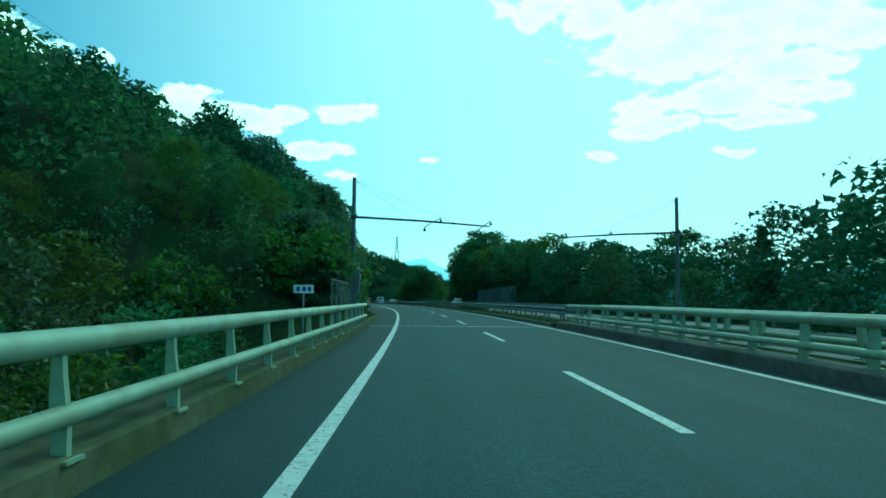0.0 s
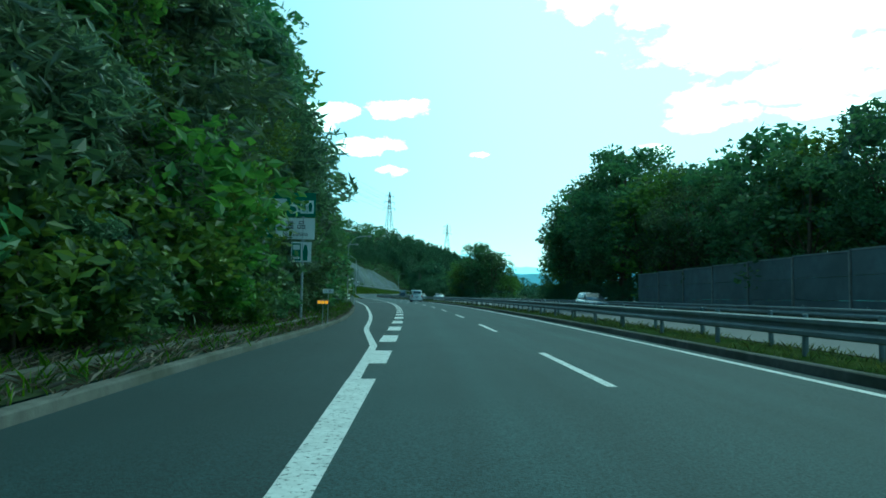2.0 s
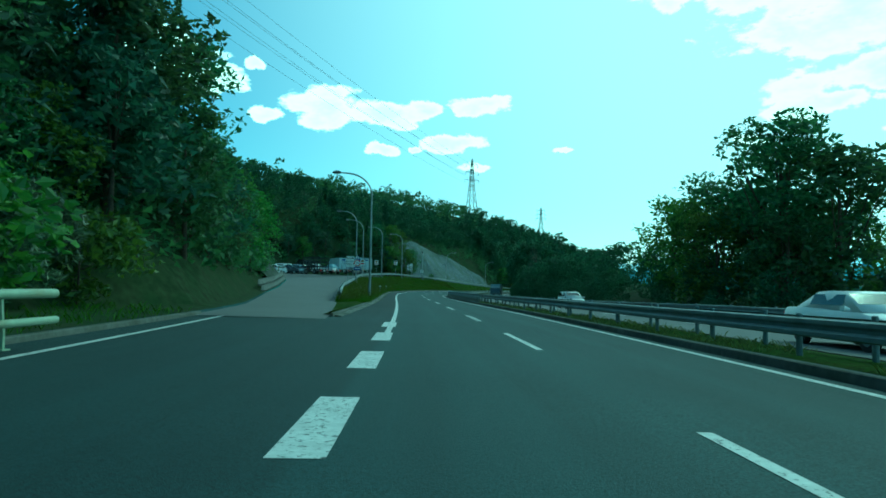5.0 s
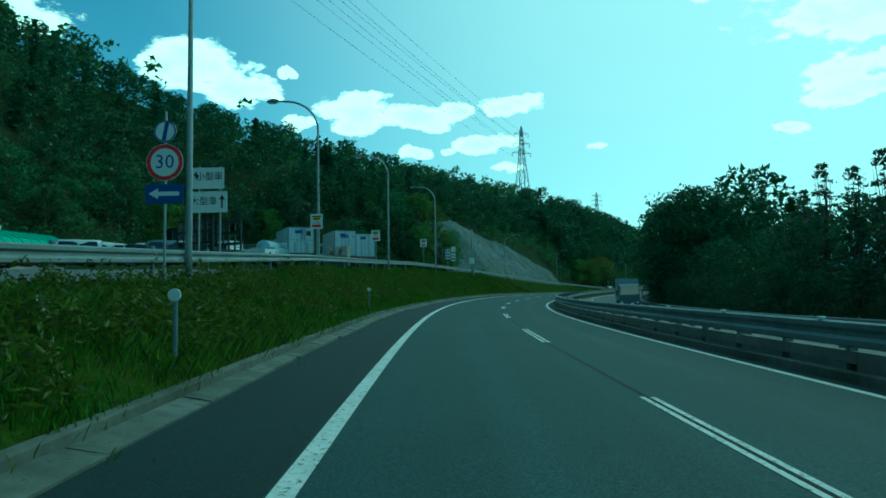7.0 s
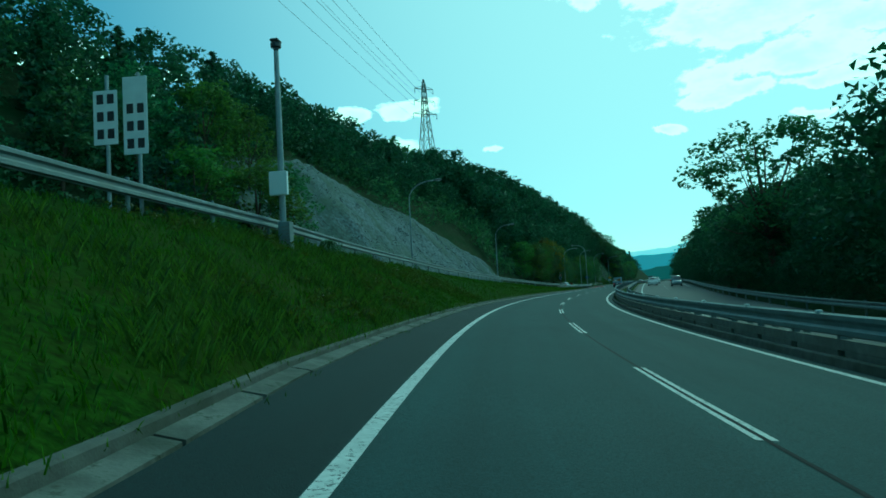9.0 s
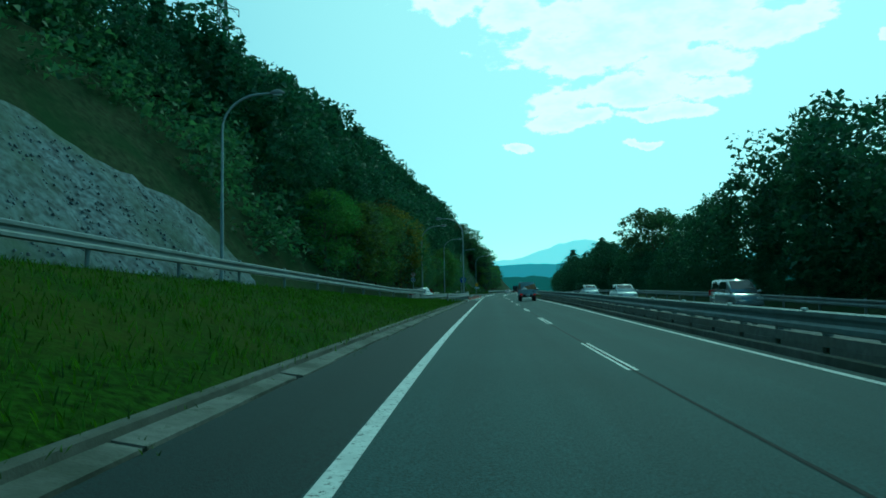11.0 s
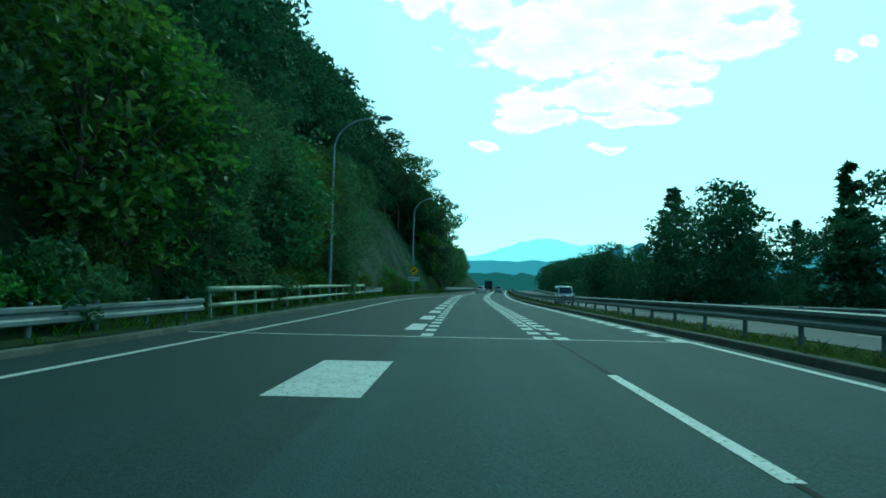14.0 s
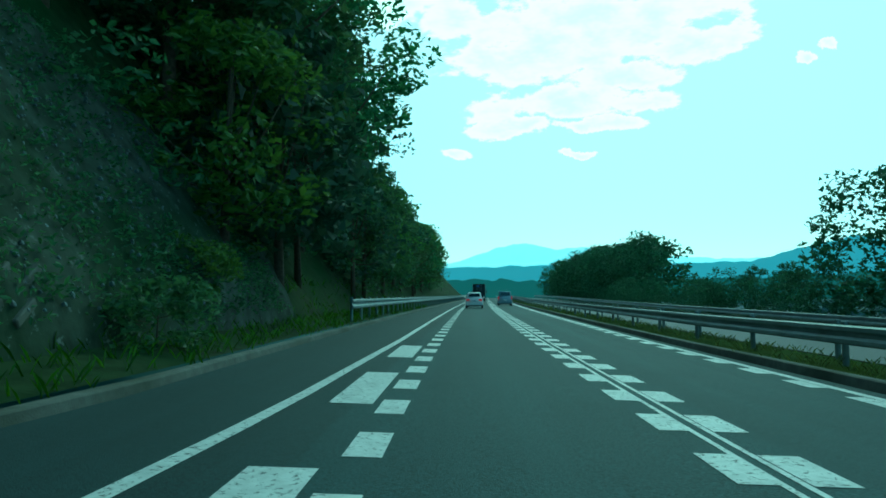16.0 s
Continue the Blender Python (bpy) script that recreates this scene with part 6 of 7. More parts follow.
letters("30", 0.48, sg, SIGN_BLUE, 0, -0.053, 3.05)
round_plate(sg, "end_disc", 0.27, 0, 3.8, SIGN_WHITE)
ring(sg, "blue_ring", 0.265, 0.23, 0, 3.8, SIGN_BLUE, -0.0525)
shape(sg, "diagonal_bar", [(-0.08, 3.58), (0.02, 3.58), (0.1, 4.02), (0.0, 4.02)], SIGN_BLUE)
panel(sg, "arrow_board", -0.46, 0.46, 2.05, 2.52, SIGN_BLUE)
shape(sg, "white_arrow", [(-0.38, 2.29), (-0.15, 2.42), (-0.15, 2.34), (0.36, 2.34), (0.36, 2.24), (-0.15, 2.24), (-0.15, 2.16)], SIGN_WHITE)
sg = post_sign("parking_guide_sign", 275.9, -7.55, 1.1, "two white boards directing small and large vehicles", 4.0, r=0.04, posts=((-0.3, 0), (0.45, 0)))
panel(sg, "board", -0.55, 0.6, 3.2, 3.95, SIGN_WHITE)
letters("小型車", 0.32, sg, BLACK, 0.08, -0.055, 3.62)
shape(sg, "arrow_mark", [(-0.5, 3.7), (-0.38, 3.82), (-0.38, 3.74), (-0.3, 3.66), (-0.38, 3.5), (-0.42, 3.64)], BLACK)
panel(sg, "board", -0.55, 0.72, 2.35, 3.1, SIGN_WHITE)
letters("大型車", 0.32, sg, BLACK, -0.12, -0.055, 2.74)
shape(sg, "arrow_mark", [(0.5, 2.5), (0.56, 2.5), (0.56, 2.82), (0.64, 2.8), (0.53, 2.98), (0.42, 2.8), (0.5, 2.82)], BLACK)

# white rest area boards with pictures
for s, n, high, w, h, lab in ((290.9, -7.6, 2.85, 0.74, 0.9, "white notice board with yellow picture and red panel"), (308.6, -8.1, 2.95, 0.78, 0.95, "white notice board with yellow picture beside the guardrail"),
                              (329.3, -8.4, 3.35, 0.78, 0.95, "white notice board with a small picture on a post")):
    z = ramp_z(s)
    sg = post_sign("notice_board", s, n, z, lab, high, r=0.035)
    panel(sg, "board", -w / 2, w / 2, high - h * 0.5, high + h * 0.5, SIGN_WHITE)
    shape(sg, "picture", [(w * 0.36 * math.cos(q) * (1 if i % 2 else 0.6), high + h * 0.2 + h * 0.22 * math.sin(q) * (1 if i % 2 else 0.6)) for i, q in enumerate(np.linspace(0, 6.28, 16, endpoint=False))], SIGN_YELLOW)
    for k, (x, wide) in enumerate(((-0.4, 0.8), (-0.3, 0.6))):
        panel(sg, "writing_bar", w * x, w * (x + wide), high + h * (0.3 - 0.16 * k), high + h * (0.38 - 0.16 * k), BLACK, -0.062, 0.004)
    panel(sg, "writing_bar", -w * 0.3, w * 0.3, high - h * 0.12, high - h * 0.08, SIGN_BLUE, -0.056, 0.006)
    panel(sg, "writing_bar", -w * 0.36, w * 0.36, high - h * 0.38, high - h * 0.2, SIGN_RED, -0.056, 0.006)
sg = post_sign("lane_board", 342.6, -8.2, 2.45, "pair of white boards with dark panels on two posts", 4.0, r=0.05, posts=((-0.35, 0), (0.5, 0)))
for x0, x1, z0, z1 in ((-0.7, -0.05, 2.2, 3.6), (0.1, 0.75, 1.9, 3.9)):
    panel(sg, "board", x0, x1, z0, z1, SIGN_WHITE)
    for k in range(3):
        panel(sg, "dark_panel", x0 + 0.1, x0 + 0.28, z0 + 0.15 + 0.45 * k, z0 + 0.4 + 0.45 * k, BLACK, -0.056, 0.006)
        panel(sg, "dark_panel", x0 + 0.38, x0 + 0.56, z0 + 0.15 + 0.45 * k, z0 + 0.4 + 0.45 * k, BLACK, -0.056, 0.006)

# traffic camera mast
mast = thing("camera_mast", "steel mast with traffic camera, white box and base cabinet", "mast", on_road(349.3, -6.6, 2.35))
bm = bmesh.new()
tube(bm, [(0, 0, -0.3), (0, 0, 3.5), (0, 0, 7.3)], [0.12, 0.11, 0.09], 12)
part("pole", bm, POLE, mast)
bm = bmesh.new()
tube(bm, [(0, 0, 7.3), (0, 0, 7.42), (0, 0, 7.44), (0, 0, 7.6)], [0.08, 0.1, 0.19, 0.19], 14)
box(bm, -0.16, 0.16, -0.22, 0.2, 7.62, 7.72, bevel=0.03)
part("camera_head", bm, DARK_STEEL, mast)
bm = bmesh.new()
box(bm, -0.36, 0.3, -0.3, -0.12, 2.0, 2.85, bevel=0.02)
part("white_box", bm, WHITE, mast)
bm = bmesh.new()
box(bm, -0.12, 0.3, -0.2, 0.2, -0.4, 1.05, bevel=0.02)
part("cabinet", bm, GALV, mast)
for k in range(7):
    bm = bmesh.new()
    box(bm, 0.0, 0.26, -0.215, -0.2, 0.1 + 0.12 * k, 0.16 + 0.12 * k)
    part("louvre", bm, GALV_DARK, mast)

# sign group and blue disc at the entry nose
sg = post_sign("sign_stack", 477.7, -8.3, 0.2, "four small round traffic signs stacked on one post", 4.9)
for z, m, bar in ((4.6, SIGN_BLUE, SIGN_WHITE), (3.9, SIGN_WHITE, SIGN_BLUE), (3.2, SIGN_WHITE, SIGN_RED), (2.55, SIGN_BLUE, SIGN_WHITE)):
    round_plate(sg, "disc", 0.3, 0, z, m)
    ring(sg, "rim", 0.295, 0.24, 0, z, bar, -0.0525)
    shape(sg, "mark", [(-0.04, z - 0.18), (0.05, z - 0.18), (0.05, z + 0.06), (0.12, z + 0.06), (0.0, z + 0.2), (-0.12, z + 0.06), (-0.04, z + 0.06)], bar)
sg = post_sign("blue_arrow_sign", 476.0, -2.05, 0.05, "round blue sign with a white upward arrow", 2.85, r=0.03)
round_plate(sg, "disc", 0.37, 0, 2.45, SIGN_BLUE)
shape(sg, "white_arrow", [(-0.05, 2.18), (0.05, 2.18), (0.05, 2.5), (0.15, 2.5), (0.0, 2.72), (-0.15, 2.5), (-0.05, 2.5)], SIGN_WHITE)
# animal warning sign with writing under it
sg = post_sign("warning_sign", 576.6, -4.55, 0.25, "yellow diamond warning sign with plain dark shape and white plate", 3.3)
shape(sg, "diamond", [(0, 1.78), (0.6, 2.4), (0, 3.02), (-0.6, 2.4)], BLACK, -0.05)
shape(sg, "diamond_face", [(0, 1.84), (0.54, 2.4), (0, 2.96), (-0.54, 2.4)], SIGN_YELLOW, -0.057)
shape(sg, "dark_shape", [(-0.28, 2.22), (0.06, 2.3), (0.24, 2.52), (0.14, 2.56), (-0.06, 2.46), (-0.22, 2.38)], BLACK, -0.062)
panel(sg, "plate", -0.6, 0.6, 1.3, 1.72, SIGN_WHITE)
letters("動物注意", 0.27, sg, SIGN_BLUE, 0, -0.055, 1.5)

# kilometre stakes in the grass
for s, n, z, h in ((261.2, -2.15, 0.15, 0.85), (278.3, -2.2, 0.1, 0.85)):
    stake = thing("marker_stake", "round-headed reflector stake in the grass", "reflector post", on_road(s, n, z))
    bm = bmesh.new()
    tube(bm, [(0, 0, -0.2), (0, 0, h)], 0.03, 8)
    part("post", bm, GALV, stake)
    bm = bmesh.new()
    disc(bm, 0.075, -0.045, -0.02, 0, h + 0.04, 16)
    part("reflector", bm, SIGN_WHITE, stake)

# rubber delineators on the gore
def delineator(s, n, orange):
    d = thing("delineator", "orange rubber delineator post with dark bands" if orange else "dark rubber delineator post on the hatching", "delineator", on_road(s, n), "delineators")
    body = ORANGE if orange else RED_PAINT
    bm = bmesh.new()
    tube(bm, [(0, 0, 0.0), (0, 0, 0.03), (0, 0, 0.05)], [0.12, 0.12, 0.07], 14)
    part("base", bm, body, d)
    bm = bmesh.new()
    tube(bm, [(0, 0, 0.04), (0, 0, 0.1), (0, 0, 0.42), (0, 0, 0.46)], [0.06, 0.045, 0.042, 0.038], 12)
    part("post", bm, body, d)
    for z in (0.26, 0.36):
        bm = bmesh.new()
        tube(bm, [(0, 0, z), (0, 0, z + 0.05)], 0.046, 12)
        part("band", bm, GALV_DARK, d)


for s, n in ((482.4, -1.63), (485.0, -1.52), (487.6, -1.38), (490.1, -1.28), (492.6, -1.21), (494.84, -1.17), (497.55, -1.1), (500.1, -0.96), (502.6, -0.82), (507.5, -1.05), (507.6, -0.62)):
    delineator(s, n, s < 504)
# rusty panel beside the entry lane
sg = post_sign("warning_board", 491.2, -7.45, 0.15, "rust-red warning board with orange lights on a post", 1.5, r=0.05, category="warning board")
panel(sg, "panel", -0.25, 0.25, 0.15, 1.5, mat("rusty_panel", (0.13, 0.035, 0.02), 0.8, spread=0.3, scale=6.0), -0.08, 0.06)
for z in (0.6, 0.95, 1.3):
    panel(sg, "orange_light", -0.1, 0.1, z - 0.06, z + 0.06, ORANGE, -0.095, 0.014)
for s, n in ((489.8, -7.0), (493.5, -7.0)):
    stake = thing("marker_stake", "round orange reflector on a thin post", "reflector post", on_road(s, n, 0.1))
    part("post", tube(bmesh.new(), [(0, 0, -0.2), (0, 0, 0.95)], 0.03, 8), GALV, stake)
    bm = bmesh.new()
    disc(bm, 0.11, -0.045, -0.02, 0, 1.0, 16)
    part("reflector", bm, ORANGE if s < 490 else SIGN_WHITE, stake)

# reflectors on the median rail
for k in range(60):
    s = 253 + 4 * k
    stud = thing("rail_reflector", "small pale reflector on top of the guardrail", "reflector", on_road(s, 7.55, 0.93), "rail reflectors")
    bm = bmesh.new()
    box(bm, -0.05, 0.05, -0.07, 0.07, 0.0, 0.055, bevel=0.01)
    part("lens", bm, SIGN_WHITE, stud)

# ---------------------------------------------------------------- pylon and wires
def lattice_pylon(p, turned, high, wide):
    tower = thing("pylon", "grey lattice steel electricity pylon on the ridge", "pylon", pose(p.x, p.y, p.z, 0, 0, turned), "pylons")
    levels = [(0, 1.0), (0.22, 0.72), (0.4, 0.52), (0.56, 0.36), (0.68, 0.26), (0.78, 0.2), (0.88, 0.15), (0.96, 0.1), (1.0, 0.02)]
    for sx, sy in ((-1, -1), (1, -1), (1, 1), (-1, 1)):
        bm = bmesh.new()
        tube(bm, [(sx * w * wide / 2, sy * w * wide / 2, z * high) for z, w in levels], 0.16, 5)
        part("leg", bm, GALV_DARK, tower)
    bm = bmesh.new()
    for (za, wa), (zb, wb) in zip(levels, levels[1:]):
        for i in range(4):
            c = [(-1, -1), (1, -1), (1, 1), (-1, 1)]
            (ax, ay), (bx, by) = c[i], c[(i + 1) % 4]
            for (p0, w0, z0), (p1, w1, z1) in ((((ax, ay), wa, za), ((bx, by), wb, zb)), (((bx, by), wa, za), ((ax, ay), wb, zb))):
                tube(bm, [(p0[0] * w0 * wide / 2, p0[1] * w0 * wide / 2, z0 * high), (p1[0] * w1 * wide / 2, p1[1] * w1 * wide / 2, z1 * high)], 0.09, 4)
    part("bracing", bm, GALV_DARK, tower)
    tips = []
    for z, reach in ((0.72, 4.6), (0.82, 4.1), (0.92, 3.6)):
        for side in (-1, 1):
            bm = bmesh.new()
            x = side * reach
            tube(bm, [(0, 0.3, z * high), (x, 0, z * high + 0.2)], 0.1, 4)
            tube(bm, [(0, -0.3, z * high), (x, 0, z * high + 0.2)], 0.1, 4)
            tube(bm, [(0, 0, z * high + 1.4), (x, 0, z * high + 0.25)], 0.08, 4)
            arm = part("cross_arm", bm, GALV_DARK, tower)
            bm = bmesh.new()
            tube(bm, [(x, 0, z * high + 0.2), (x, 0, z * high - 1.6)], 0.12, 6)
            part("insulator", bm, GALV_DARK, arm)
            tips.append(tower.matrix_basis @ Vector((x, 0, z * high - 1.6)))
    return tips


a = lattice_pylon(rp(541.8, -62.3, 32), 30, 46, 9)
b = lattice_pylon(rp(176, -118, 58), 20, 40, 9)
lattice_pylon(rp(760, -95, 40), 20, 38, 8)
for p, q in zip(a, b):
    bm = bmesh.new()
    tube(bm, [p.lerp(q, u) - Vector((0, 0, 26 * u * (1 - u))) for u in np.linspace(0, 1, 24)], 0.05, 4)
    tagged(link("power_line", bm, DARK_STEEL), "thin dark overhead power line between pylons", "power line", "power lines")

# ---------------------------------------------------------------- vehicles
def loft(bm, stations):
    """Joins closed outlines, each a list of points, end to end."""
    rows = [[bm.verts.new(p) for p in line] for line in stations]
    for a, b in zip(rows, rows[1:]):
        for i in range(len(a)):
            j = (i + 1) % len(a)
            bm.faces.new((a[i], a[j], b[j], b[i]))
    bm.faces.new(rows[0][::-1])
    bm.faces.new(rows[-1])
    return bm


def shell(y, w, z0, z1, tuck=0.92):
    """Cross section of a car body at y: sills drawn in, shoulders rounded."""
    m = (z0 + z1) / 2
    return [(-w * 0.9, y, z0), (-w, y, z0 + 0.1), (-w, y, m + 0.08), (-w * tuck, y, z1 - 0.03), (-w * tuck * 0.93, y, z1),
            (w * tuck * 0.93, y, z1), (w * tuck, y, z1 - 0.03), (w, y, m + 0.08), (w, y, z0 + 0.1), (w * 0.9, y, z0)]


def wheels(v, axles, track, r, wide=0.19, hub=None):
    for y in axles:
        for side in (-1, 1):
            w = part("wheel", tube(bmesh.new(), [(side * (track - wide / 2), y, r), (side * (track - wide / 2 + 0.02), y, r), (side * (track + wide / 2 - 0.02), y, r), (side * (track + wide / 2), y, r)], [r * 0.9, r, r, r * 0.9], 20), RUBBER, v)
            part("rim", tube(bmesh.new(), [(side * (track + wide / 2 - 0.05), y, r), (side * (track + wide / 2 + 0.006), y, r)], [r * 0.62, r * 0.55], 14), hub or GALV, w)


def glass_quad(v, name, corners, out, material=None):
    """A pane a little proud of the body: four corners, pushed along out."""
    bm = bmesh.new()
    o = Vector(out)
    c = [Vector(p) for p in corners]
    mid = sum(c, Vector()) / 4
    a = [bm.verts.new(mid + (p - mid) * 0.97 + o * 0.012) for p in c]
    b = [bm.verts.new(p - o * 0.02) for p in c]
    bm.faces.new(a)
    for i in range(4):
        bm.faces.new((b[i], b[(i + 1) % 4], a[(i + 1) % 4], a[i]))
    return part(name, bm, material or GLASS_DARK, v)


def block(v, name, x0, x1, y0, y1, z0, z1, material, bevel=0.015, label=""):
    bm = bmesh.new()
    box(bm, x0, x1, y0, y1, z0, z1, bevel=bevel)
    return part(name, bm, material, v, label)


def rounded(bm, by=0.03):
    """Softens all edges of a lofted body."""
    bmesh.ops.remove_doubles(bm, verts=bm.verts, dist=0.001)
    bmesh.ops.bevel(bm, geom=list(bm.edges), offset=by, segments=2, affect="EDGES", clamp_overlap=True)
    return bm


def car(kind, paint, m, label, lit=False, pale_glass=False, category="car", name="car"):
    """A saloon, hatchback or van; its front points along y."""
    v = thing(name, label, category, m)
    glass = GLASS_LIT if pale_glass else GLASS_DARK
    if kind == "saloon":
        w, body = 0.9, [(-2.3, .82, .35, .85), (-2.22, .88, .25, 1.0), (-1.4, .9, .2, 1.02), (0, .9, .2, .98), (.9, .9, .2, .95), (1.9, .88, .22, .82), (2.25, .8, .3, .68)]
        cab, r, axles = [(-1.75, .74, 1.0), (-.95, .6, 1.44), (.1, .6, 1.46), (1.05, .76, .94)], .32, (-1.38, 1.36)
    elif kind == "hatch":
        w, body = 0.84, [(-1.9, .78, .35, .9), (-1.82, .83, .25, 1.0), (-1.0, .84, .2, 1.0), (.7, .84, .2, .97), (1.6, .82, .22, .86), (1.9, .74, .3, .66)]
        cab, r, axles = [(-1.8, .72, .98), (-1.45, .6, 1.48), (.15, .6, 1.5), (1.1, .74, .94)], .3, (-1.22, 1.2)
    elif kind == "mpv":
        w, body = 0.85, [(-2.15, .8, .35, 1.0), (-2.08, .84, .25, 1.08), (-1.0, .85, .22, 1.08), (.9, .85, .22, 1.02), (1.8, .83, .24, .9), (2.1, .75, .3, .66)]
        cab, r, axles = [(-2.08, .76, 1.05), (-1.95, .66, 1.72), (.5, .66, 1.74), (1.45, .76, .99)], .32, (-1.35, 1.35)
    else:
        w, body = 0.83, [(-2.0, .78, .4, 1.02), (-1.95, .82, .3, 1.06), (-1.0, .83, .26, 1.06), (1.2, .83, .26, 1.06), (1.85, .82, .28, .98), (2.03, .76, .34, .8)]
        cab, r, axles = [(-1.98, .8, 1.04), (-1.9, .7, 1.9), (1.05, .7, 1.9), (1.75, .78, 1.0)], .3, (-1.25, 1.25)
    part("body", rounded(loft(bmesh.new(), [shell(y, hw, z0, z1) for y, hw, z0, z1 in body])), paint, v, smooth=True)
    (yb, wb, zb), (yt, wt, zt), (yf, wf, zf), (yw, ww, zw) = cab
    bm = bmesh.new()
    loft(bm, [[(-wb, yb, zb), (-wb, yb, zb + .02), (wb, yb, zb + .02), (wb, yb, zb)], [(-wb * 1.04, yt, zb), (-wt, yt, zt), (wt, yt, zt), (wb * 1.04, yt, zb)],
              [(-wb * 1.05, (yt + yf) / 2, zb), (-wf * 1.02, (yt + yf) / 2, zt + .03), (wf * 1.02, (yt + yf) / 2, zt + .03), (wb * 1.05, (yt + yf) / 2, zb)],
              [(-ww * 1.04, yf, zw), (-wf, yf, zf), (wf, yf, zf), (ww * 1.04, yf, zw)], [(-ww, yw, zw), (-ww, yw, zw + .02), (ww, yw, zw + .02), (ww, yw, zw)]])
    part("roof", rounded(bm, 0.02), paint, v, smooth=True)
    lo, hi = 0.14, 0.9

    def mix(a, b, t):
        return a + (b - a) * t
    glass_quad(v, "rear_window", [(s * mix(wb, wt, t) * .86, mix(yb, yt, t), mix(zb, zt, t)) for s, t in ((-1, .18 if kind != "van" else .28), (1, .18 if kind != "van" else .28), (1, .88), (-1, .88))], (0, -1, 0.3), glass)
    glass_quad(v, "windscreen", [(s * mix(ww, wf, t) * .9, mix(yw, yf, t), mix(zw, zf, t)) for s, t in ((1, lo), (-1, lo), (-1, hi), (1, hi))], (0, 1, 0.5), glass)
    for side in (-1, 1):
        for a, b in ((.04, .48), (.52, .97)):
            ya, yb2 = mix(yt, yf, a) if kind in ("van", "mpv") else mix(yt - .25, yf + .3, a), mix(yt, yf + .25, b)
            glass_quad(v, "side_window", [(side * mix(wb * 1.045, wt, .2), ya, mix(zb, zt, .2)), (side * mix(wb * 1.045, wt, .2), yb2, mix(zb, zt, .2)),
                                          (side * mix(wb * 1.04, wt, .86), mix(ya, yb2, .9) if b > .9 else yb2, mix(zb, zt, .86)), (side * mix(wb * 1.04, wt, .86), mix(ya, yb2, .08), mix(zb, zt, .86))], (side, 0, .15), glass)
        ze = body[1][3]
        if kind in ("van", "mpv"):
            block(v, "tail_light", side * w * .92 - .07, side * w * .92 + .07, body[0][0] - .02, body[0][0] + .06, .78, 1.12, LAMP_ON if lit else LAMP_RED)
        else:
            block(v, "tail_light", side * w * .72 - .16, side * w * .72 + .16, body[0][0] - .02, body[0][0] + .08, ze - .28, ze - .12, LAMP_ON if lit else LAMP_RED)
        block(v, "headlight", side * w * .7 - .17, side * w * .7 + .17, body[-1][0] - .1, body[-1][0] + .015, .6, .74, LAMP_CLEAR)
        mirror = part("door_mirror", tube(bmesh.new(), [(side * w * .97, yw - .35, zw + .06), (side * (w + .16), yw - .32, zw + .1)], [.05, .08], 8), paint, v)
    block(v, "rear_bumper", -w * .96, w * .96, body[0][0] - .07, body[0][0] + .12, .3, .52, paint if kind != "van" else WHITE, .03)
    block(v, "front_bumper", -w * .92, w * .92, body[-1][0] - .12, body[-1][0] + .06, .28, .48, paint, .03)
    plate_ob = block(v, "number_plate", -.17, .17, body[0][0] - .085, body[0][0] - .06, .62 if kind != "van" else .66, .79 if kind != "van" else .83, SIGN_WHITE, .004)
    zc = .705 if kind != "van" else .745
    block(plate_ob, "plate_bar", -.12, .12, body[0][0] - .0895, body[0][0] - .0855, zc - .035, zc + .03, SIGN_BLUE, 0)
    if kind == "van":
        block(v, "tailgate_handle", -.3, .3, body[0][0] - .035, body[0][0] + .02, .86, .92, GALV_DARK, .01)
        part("rear_wiper", tube(bmesh.new(), [(.0, -2.02, 1.2), (.12, -1.99, 1.42)], .012, 5), BLACK, v)
        block(v, "badge", -.05, .05, -2.0, -1.97, 1.08, 1.14, GALV, .01)
    part("underbody", loft(bmesh.new(), [[(-w * .85, y, .2), (-w * .85, y, .42), (w * .85, y, .42), (w * .85, y, .2)] for y in (body[0][0] + .1, body[-1][0] - .15)]), BLACK, v)
    wheels(v, axles, w - .1, r)
    return v


